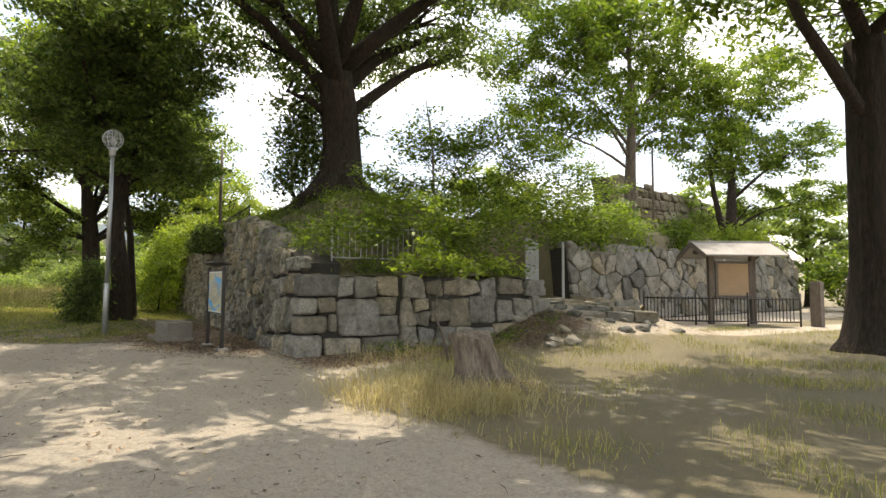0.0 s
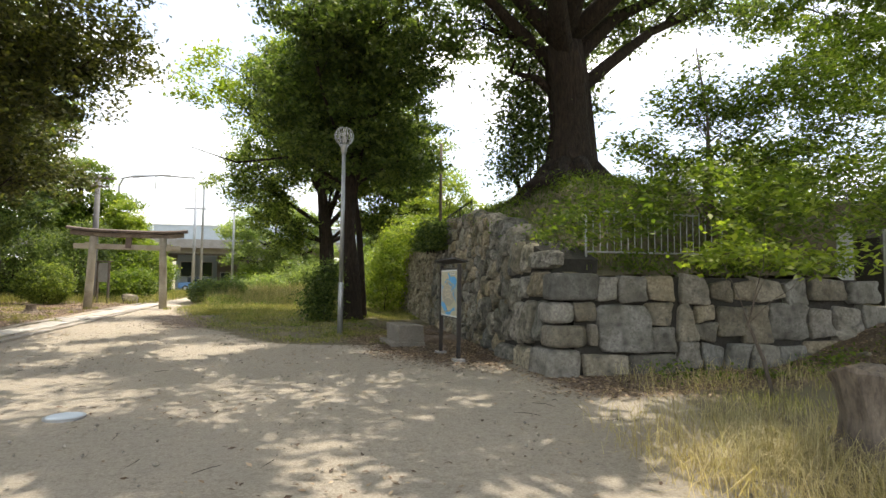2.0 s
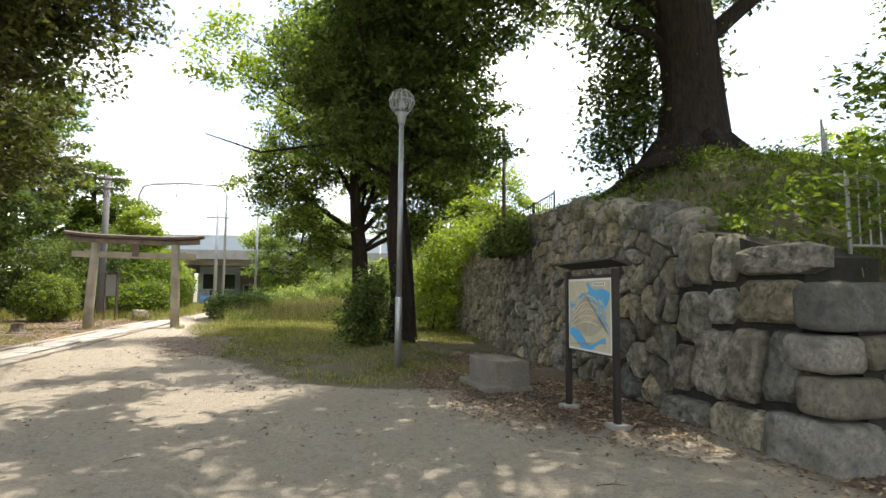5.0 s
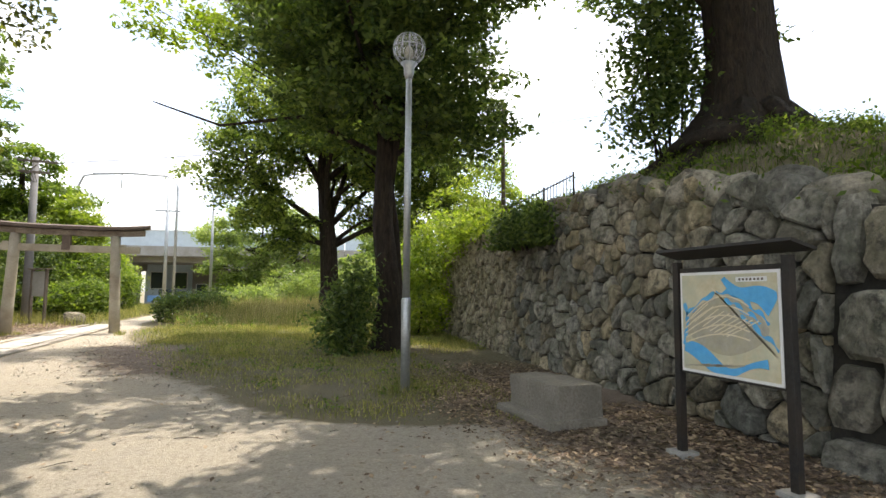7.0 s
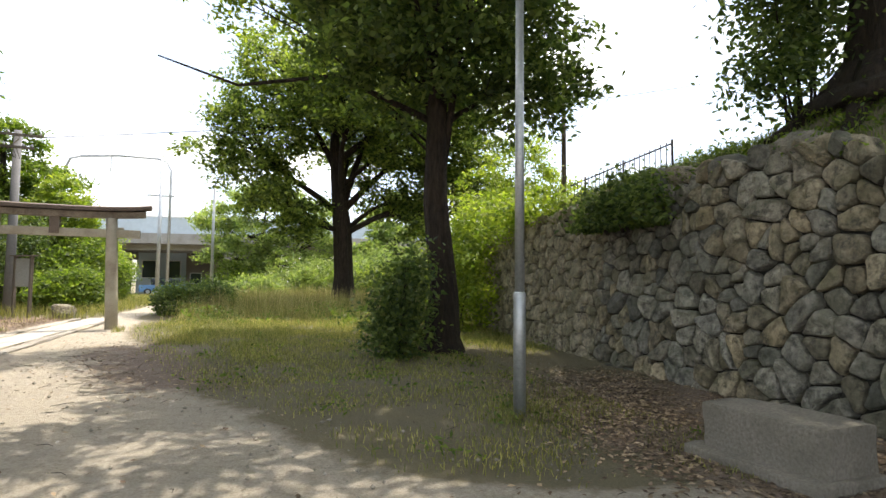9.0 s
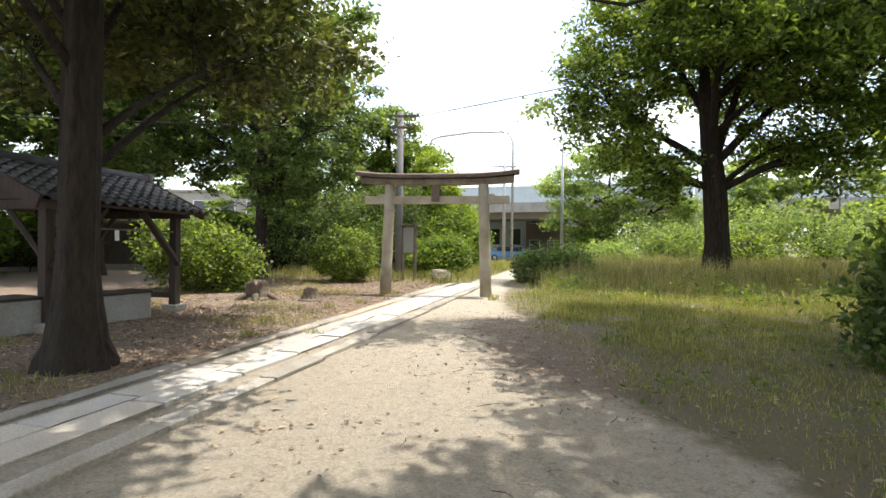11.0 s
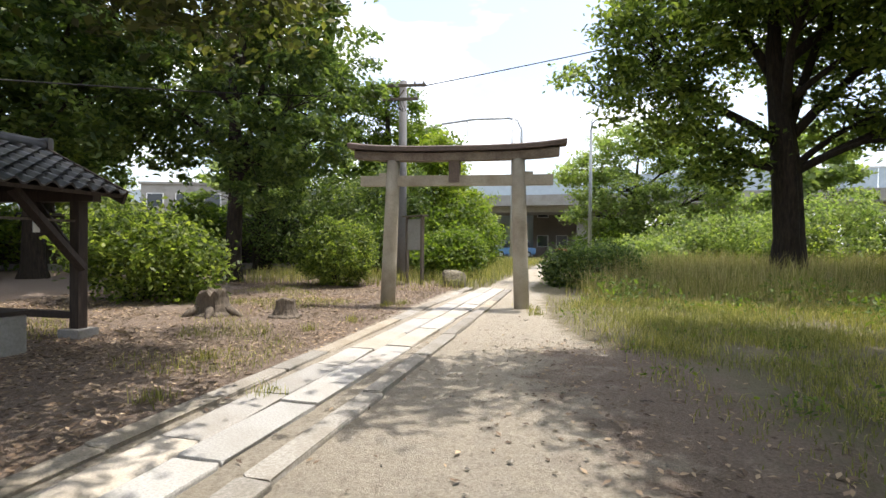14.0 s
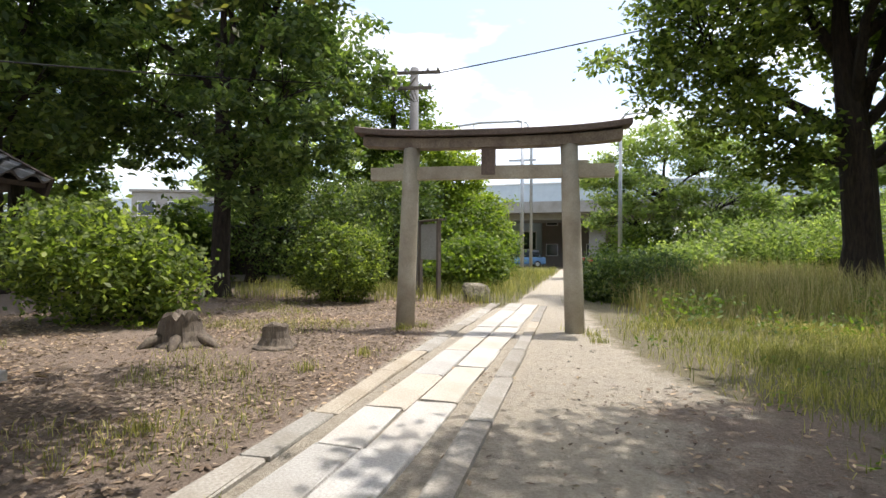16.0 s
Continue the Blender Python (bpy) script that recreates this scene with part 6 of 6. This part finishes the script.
def railing(name, a, b, h, label, rails, material, gap=0.12, r=0.012, posts=1.8):
    a, b = Vector(a), Vector(b)
    d = b - a
    L = d.length
    t = thing(name, Matrix.Translation(a) @ pose(0, 0, 0, 0, 0, math.degrees(math.atan2(d.y, d.x))), label, "fence")
    rise = d.z / math.hypot(d.x, d.y)
    L = math.hypot(d.x, d.y)
    for z in rails:
        tube_object("rail", [(0, 0, z), (L, 0, z + rise * L)], [r * 1.8] * 2, material, t, 6)
    n = max(1, round(L / posts))
    for k in range(n + 1):
        u = L * k / n
        tube_object("post", [(u, 0, rise * u - 0.15), (u, 0, h + rise * u + 0.02)], [r * 2.2] * 2, material, t, 8)
    bv, bf = tube([(0, 0, rails[0]), (0, 0, rails[-1] + 0.06)], [r, r], 5)
    me = bpy.data.meshes.new("bar")
    me.from_pydata([tuple(v) for v in bv], [], bf)
    me.materials.append(material)
    for k in range(1, int(L / gap)):
        ob = new("bar", me)
        ob.parent = t
        ob.matrix_basis = pose(k * gap, 0, rise * k * gap)
    return t


railing("iron_fence", (17.6, 11.2, gz(17.6, 11.2)), (21.7, 7.7, gz(21.7, 7.7)), 1.15, "low black iron picket fence round the notice board", (0.15, 0.95), M_IRON, 0.12, 0.015, 1.9)
railing("barrier_fence", (5.1, 10.5, 1.72), (8.0, 10.6, 1.75), 1.05, "grey tubular steel barrier along the wall top", (0.33, 1.02), M_METAL, 0.14, 0.009, 2.9)
railing("mound_railing", (6.1, 19.0, 3.35), (6.5, 25.0, 3.1), 0.85, "thin dark railing along the mound's edge", (0.15, 0.8), M_IRON, 0.16, 0.01, 1.5)
railing("mound_railing", (9.4, 14.4, 4.0), (13.5, 17.6, 4.2), 0.9, "grey steel railing on the mound behind the tree", (0.2, 0.85), M_METAL, 0.15, 0.01, 1.8)
gp = thing("gate_post", pose(22.2, 7.35, gz(22.2, 7.4)), "square weathered dark timber gate post", "post")
part("shaft", block(-0.17, 0.17, -0.17, 0.17, -0.1, 1.55, 0.03), M_OLDWOOD, gp)
part("cap", block(-0.14, 0.14, -0.14, 0.14, 1.552, 1.6, 0.02), M_OLDWOOD, gp)


def gate():
    t = thing("gate", pose(14.2, 12.0, 0.95, 0, 0, 38), "grey metal gate panel standing half open", "gate")
    part("panel", block(-0.28, 0.28, -0.02, 0.02, 0.08, 1.9, 0.006), M_METAL, t)
    part("edge", block(-0.33, -0.285, -0.03, 0.03, 0, 1.95, 0.004), M_METAL, t)
    part("edge", block(0.285, 0.33, -0.03, 0.03, 0, 1.95, 0.004), M_METAL, t)
    u = thing("barred_gate", pose(11.6, 11.2, 0.9, 0, 0, 20), "grey barred gate leaf standing open", "gate")
    for k in range(11):
        part("bar", block(k * 0.09, k * 0.09 + 0.05, -0.012, 0.012, 0, 1.95, 0.0), M_METAL, u)
    for z in (0.2, 1.0, 1.75):
        part("rail", block(0, 0.95, 0.014, 0.045, z, z + 0.06, 0.0), M_METAL, u)


gate()
rs = random.Random(9)
for k, (x, y, w) in enumerate([(12.3, 9.5, 2.6), (12.7, 9.95, 2.8), (13.1, 10.4, 2.8), (13.4, 10.85, 2.6), (13.6, 11.3, 2.4)]):
    st = thing("stone_step", pose(x, y, gz(x, y) - 0.03, rs.uniform(-3, 3), rs.uniform(-3, 3), -18 + rs.uniform(-14, 14)), "rough worn stone step leading up to the gate", "step", "gate steps")
    u = -w / 2
    while u < w / 2:
        L = rs.uniform(0.5, 0.9)
        b2 = block(u, u + L - 0.03, -0.24 + rs.uniform(-0.06, 0.06), 0.24, -0.2, 0.05 + rs.uniform(0, 0.05), 0.04)
        for v in b2.verts:
            v.co += Vector((noise.noise(v.co * 3 + Vector((k, 0, 0))), noise.noise(v.co * 3 + Vector((0, k, 5))), noise.noise(v.co * 4 + Vector((k, 2, 0))))) * 0.13
        part("step_stone", b2, M_STONE_CUT, st)
        u += L

# loose rocks on the slope below the gate
for k in range(26):
    x, y, r = rs.uniform(9.2, 14.6), rs.uniform(7.8, 10.2), rs.uniform(0.07, 0.24)
    bm = bmesh.new()
    bmesh.ops.create_icosphere(bm, subdivisions=2, radius=1)
    o = Vector((k * 3.7, k * 1.3, 0))
    for v in bm.verts:
        q = 1 + 0.35 * noise.noise(v.co * 1.3 + o) + 0.15 * noise.noise(v.co * 3 + o)
        v.co = Vector((v.co.x * 1.2, v.co.y, v.co.z * 0.6)) * q * r
    tagged(part("loose_rock", bm, M_STONE_CUT, None), "rough loose rock half sunk in the slope below the gate", "rock", "slope rocks").matrix_world = pose(x, y, gz(x, y) + 0.1 * r, rs.uniform(-15, 15), rs.uniform(-15, 15), rs.uniform(0, 360))

# iron cover in the ground
cov = thing("manhole_cover", pose(-1.85, 8.95, gz(-1.9, 8.9) + 0.012), "small round bluish iron valve cover in the sand", "manhole cover")
v, f = tube([(0, 0, -0.05), (0, 0, 0.008), (0, 0, 0.012)], [0.16, 0.16, 0.15], 24)
mesh_object("lid", v, f, M_PALEBLUE, cov)
v, f = tube([(0, 0, -0.05), (0, 0, 0.006)], [0.19, 0.19], 24)
mesh_object("rim", v, f, M_METAL, cov)


# ---- grass, weeds, fallen leaves ----
rg = np.random.default_rng(7)


def wall_x(y):
    return 4.15 + 0.0785 * (y - 9.94)


def scatter(n, x0, x1, y0, y1, keep):
    x, y = rg.uniform(x0, x1, n), rg.uniform(y0, y1, n)
    k = keep(x, y) > rg.uniform(0, 1, n)
    x, y = x[k], y[k]
    return np.stack([x, y, ground_z(x, y) - 0.01], 1)


def patchy(x, y, s, seed):
    return np.array([noise.noise((a * s, b * s, seed)) for a, b in zip(x, y)]) * 0.5 + 0.5


def field_keep(x, y):
    g, _ = zones(x, y)
    d = x - np.interp(y, GRASS_EDGE_Y, GRASS_EDGE_X)
    return g * smooth(0.1, 1.5, d) * ((y > 20.5 + 0 * x) | (x < 3.0)) * (x < wall_x(y) + (y > 26.5) * 40) * np.clip(0.1 + 2.2 * (patchy(x, y, 0.8, 3) - 0.3), 0, 1)


near = scatter(170000, -4.6, 6.0, 13.6, 29.5, field_keep)
tagged(blades("short_grass", near, 0.07 + 0.11 * smooth(20, 25, near[:, 1]), 0.009, M_GRASS, rg, lean=0.7), "short patchy green grass beside the path", "grass", kind="stuff")
far = scatter(48000, -4.4, 13.0, 26.0, 41, lambda x, y: zones(x, y)[0] * smooth(0.6, 2.0, x - np.interp(y, GRASS_EDGE_Y, GRASS_EDGE_X)) * smooth(26.0, 30.0, y) * (x < wall_x(y) + (y > 26.5) * 40))
tagged(blades("tall_grass", far, (0.13 + 0.72 * smooth(29, 34, far[:, 1])) * (0.5 + 0.9 * patchy(far[:, 0], far[:, 1], 0.5, 33)), 0.015, M_GRASS, rg, lean=0.45), "tall unmown green grass under the trees", "grass", kind="stuff")
seed_heads = far[rg.integers(0, len(far), 19000)]
tagged(blades("seeding_grass", seed_heads, 0.2 + 0.8 * smooth(29, 33.5, seed_heads[:, 1]), 0.014, M_STRAW, rg, lean=0.4), "pale seeding stalks above the tall grass", "grass", kind="stuff")
front = scatter(85000, 3.2, 20, -2, 10, lambda x, y: zones(x, y)[0] * np.clip(0.03 + 3.0 * (patchy(x, y, 0.75, 9) - 0.46), 0, 1))
tagged(blades("verge_grass", front, 0.15, 0.006, M_GRASS, rg, lean=0.7), "thin green grass in front of the castle wall", "grass", kind="stuff")
dry = scatter(90000, 2.6, 8.5, 3.0, 10, lambda x, y: (smooth(1.8, 0.2, np.hypot(x - 4.4, (y - 5.9) * 0.8)) + 0.12 * smooth(1.0, 0.2, np.abs(y - 8.9)) * (x > 4.8)) * np.clip(3 * (patchy(x, y, 1.3, 61) - 0.33), 0.03, 1))
tagged(blades("dry_grass", dry, 0.34, 0.006, M_STRAW, rg, lean=1.3), "dry straw-coloured grass round the stump", "grass", kind="stuff")
bank = np.stack([rg.uniform(4.6, 13.0, 25000), rg.uniform(10.3, 25.0, 25000)], 1)
bank = bank[(bank[:, 0] > wall_x(bank[:, 1]) + 0.5) & ((bank[:, 0] < 10.4) | (bank[:, 1] > 16.5))]
bank = np.column_stack([bank, mound_z(bank[:, 0], bank[:, 1])])
tagged(blades("mound_grass", bank, 0.06 + 0.24 * patchy(bank[:, 0], bank[:, 1], 0.9, 44), 0.012, M_GREEN_SHADED, rg, lean=0.8), "green grass and weeds on the mound", "grass", kind="stuff")
west = scatter(42000, -13, -6.7, 15, 31, lambda x, y: smooth(0.5, 0.68, patchy(x, y, 0.6, 12)) * 0.9)
tagged(blades("sparse_grass", west, 0.1, 0.008, M_GRASS, rg, lean=0.8), "sparse grass tufts among fallen leaves", "grass", kind="stuff")
trail = scatter(18000, -14, -4.6, 31.5, 56, lambda x, y: zones(x, y)[0])
tagged(blades("path_weeds", trail, 0.42, 0.014, M_GRASS, rg, lean=0.5), "green weeds lining the narrow trail", "grass", kind="stuff")
tuft = np.concatenate([np.array([cx, cy, gz(cx, cy)]) + rg.normal(0, 0.08, (70, 3)) * np.array([1, 1, 0]) for cx, cy in ((-7.1, 27.5), (-6.9, 27.9), (-4.2, 27.6), (-4.5, 28.1), (-4.1, 27.0), (-6.95, 20.9), (-7.5, 22.4), (-7.3, 24.5), (-7.0, 25.4), (-6.1, 21.3), (1.9, 16.6), (1.5, 16.4))])
tagged(blades("weed_tuft", tuft, 0.14, 0.008, M_GRASS, rg, lean=0.6), "small weed tufts at post feet and path edges", "grass", kind="stuff")
lit = scatter(80000, -15, -6.5, 14, 33, lambda x, y: zones(x, y)[1] * (0.3 + patchy(x, y, 0.5, 21)))
lit2 = scatter(60000, 1.2, 5.0, 10, 20, lambda x, y: zones(x, y)[1] * (x < wall_x(y) - 0.02))
lit3 = scatter(14000, -6.6, 4.0, 3, 27, lambda x, y: 0.1 + 0.5 * smooth(0.5, 0.75, patchy(x, y, 0.6, 5)))
lit4 = scatter(16000, 3.6, 12.5, 8.2, 9.9, lambda x, y: zones(x, y)[1])
lit5 = scatter(16000, -5, 3, 14.5, 25, lambda x, y: zones(x, y)[1] * (x > -4.8) * (0.25 + patchy(x, y, 0.7, 8)))
lit6 = scatter(9000, 8.5, 16, 7.0, 11, lambda x, y: 0.5 * patchy(x, y, 0.8, 71))
lv = np.concatenate([lit, lit2, lit3, lit4, lit5, lit6])
lv[:, 2] += rg.uniform(0.012, 0.03, len(lv))
tagged(leaf_mesh("fallen_leaves", lv, 2.5, 0.062, 0.03, M_DEAD, rg), "brown fallen leaves scattered on the ground", "leaves", kind="stuff")


def leafy_patch(name, label, places, count, spread, tall, leaf, material, category="weeds"):
    """Leafy weeds: a low cluster of leaves round each place."""
    pts = []
    for p in places:
        k = rg.uniform(0.5, 1.3)
        n = int(count * k)
        pts.append(np.array(p) + rg.normal(0, 1, (n, 3)) * np.array([spread, spread, 0]) * k + np.array([0, 0, 1]) * (rg.uniform(0.02, 1, (n, 1)) ** 1.3) * tall * k)
    return tagged(leaf_mesh(name, np.concatenate(pts), 0.3, leaf, leaf * 0.42, material, rg), label, category, kind="stuff")


weeds = far[rg.integers(0, len(far), 200)]
leafy_patch("field_weeds", "leafy green weeds standing in the tall grass", weeds, 75, 0.3, 0.5, 0.10, M_LEAF)
weeds = near[rg.integers(0, len(near), 120)]
leafy_patch("low_weeds", "low broad-leaved weeds in the short grass", weeds, 30, 0.14, 0.14, 0.07, M_LEAF)
side = [(wall_x(y) + 0.42 + rg.uniform(-0.05, 0.3), y, float(np.interp(y - 9.78, *LONG_TOP)) + 0.05) for y in rg.uniform(11.2, 26.0, 46)]
leafy_patch("wall_top_weeds", "green weeds overhanging the rampart's top", side, 70, 0.16, 0.22, 0.08, M_LEAF)
ledge = [(x, 10.15 + rg.uniform(0, 0.5), 1.66 + rg.uniform(0, 0.1)) for x in rg.uniform(5.4, 10.5, 34)]
leafy_patch("ledge_weeds", "weeds and ferns along the front wall's top", ledge, 90, 0.2, 0.35, 0.09, M_LEAF)
foot = [(x, 9.45 + rg.uniform(-0.3, 0.2), gz(x, 9.4)) for x in rg.uniform(5.5, 10.5, 26)]
leafy_patch("foot_weeds", "weeds along the foot of the castle wall", foot, 40, 0.18, 0.22, 0.08, M_LEAF)
slope = [(x, y, float(mound_z(x, y))) for x, y in zip(rg.uniform(5.0, 10.0, 130), rg.uniform(10.8, 20.0, 130))]
leafy_patch("mound_weeds", "leafy weeds and creepers on the mound", slope, 80, 0.25, 0.22, 0.09, M_LEAF)

# pebbles and twigs on the sand
octa = np.array([(1, 0, 0), (0, 1, 0), (-1, 0, 0), (0, -1, 0), (0, 0, 0.7), (0, 0, -0.7)], float)
octf = [(0, 1, 4), (1, 2, 4), (2, 3, 4), (3, 0, 4), (1, 0, 5), (2, 1, 5), (3, 2, 5), (0, 3, 5)]
spots = scatter(7000, -4.9, 4.5, 2, 27, lambda x, y: 0.15 + 0.85 * smooth(0.45, 0.7, patchy(x, y, 0.7, 15)))
pv, pf = [], []
for q in spots:
    r = 0.006 + 0.02 * rg.random() ** 3
    w = rg.uniform(0, 6.3)
    rot = np.array([[math.cos(w), -math.sin(w), 0], [math.sin(w), math.cos(w), 0], [0, 0, 1]])
    off = len(pv)
    pv += list((octa * rg.uniform(0.7, 1.3, 3) * r) @ rot.T + q + np.array([0, 0, 0.015 + r * 0.3]))
    pf += [tuple(i + off for i in f) for f in octf]
tagged(mesh_object("pebbles", pv, pf, M_KERB), "small stones and grit scattered over the sand", "pebbles", kind="stuff")
tv2, tf2 = [], []
for q in scatter(280, -4.6, 4.2, 2, 26, lambda x, y: 0.6 + 0 * x):
    w, L = rg.uniform(0, 6.3), rg.uniform(0.06, 0.3)
    d = np.array([math.cos(w), math.sin(w), 0]) * L
    a, b = tube([q + [0, 0, 0.022], q + d * 0.5 + [0.02, 0.01, 0.028], q + d + [0, 0, 0.02]], [0.003, 0.003, 0.0015], 4, cap=False)
    off = len(tv2)
    tv2 += a
    tf2 += [tuple(i + off for i in f) for f in b]
tagged(mesh_object("fallen_twigs", tv2, tf2, M_BARK), "small dead twigs lying on the sand", "twigs", kind="stuff")
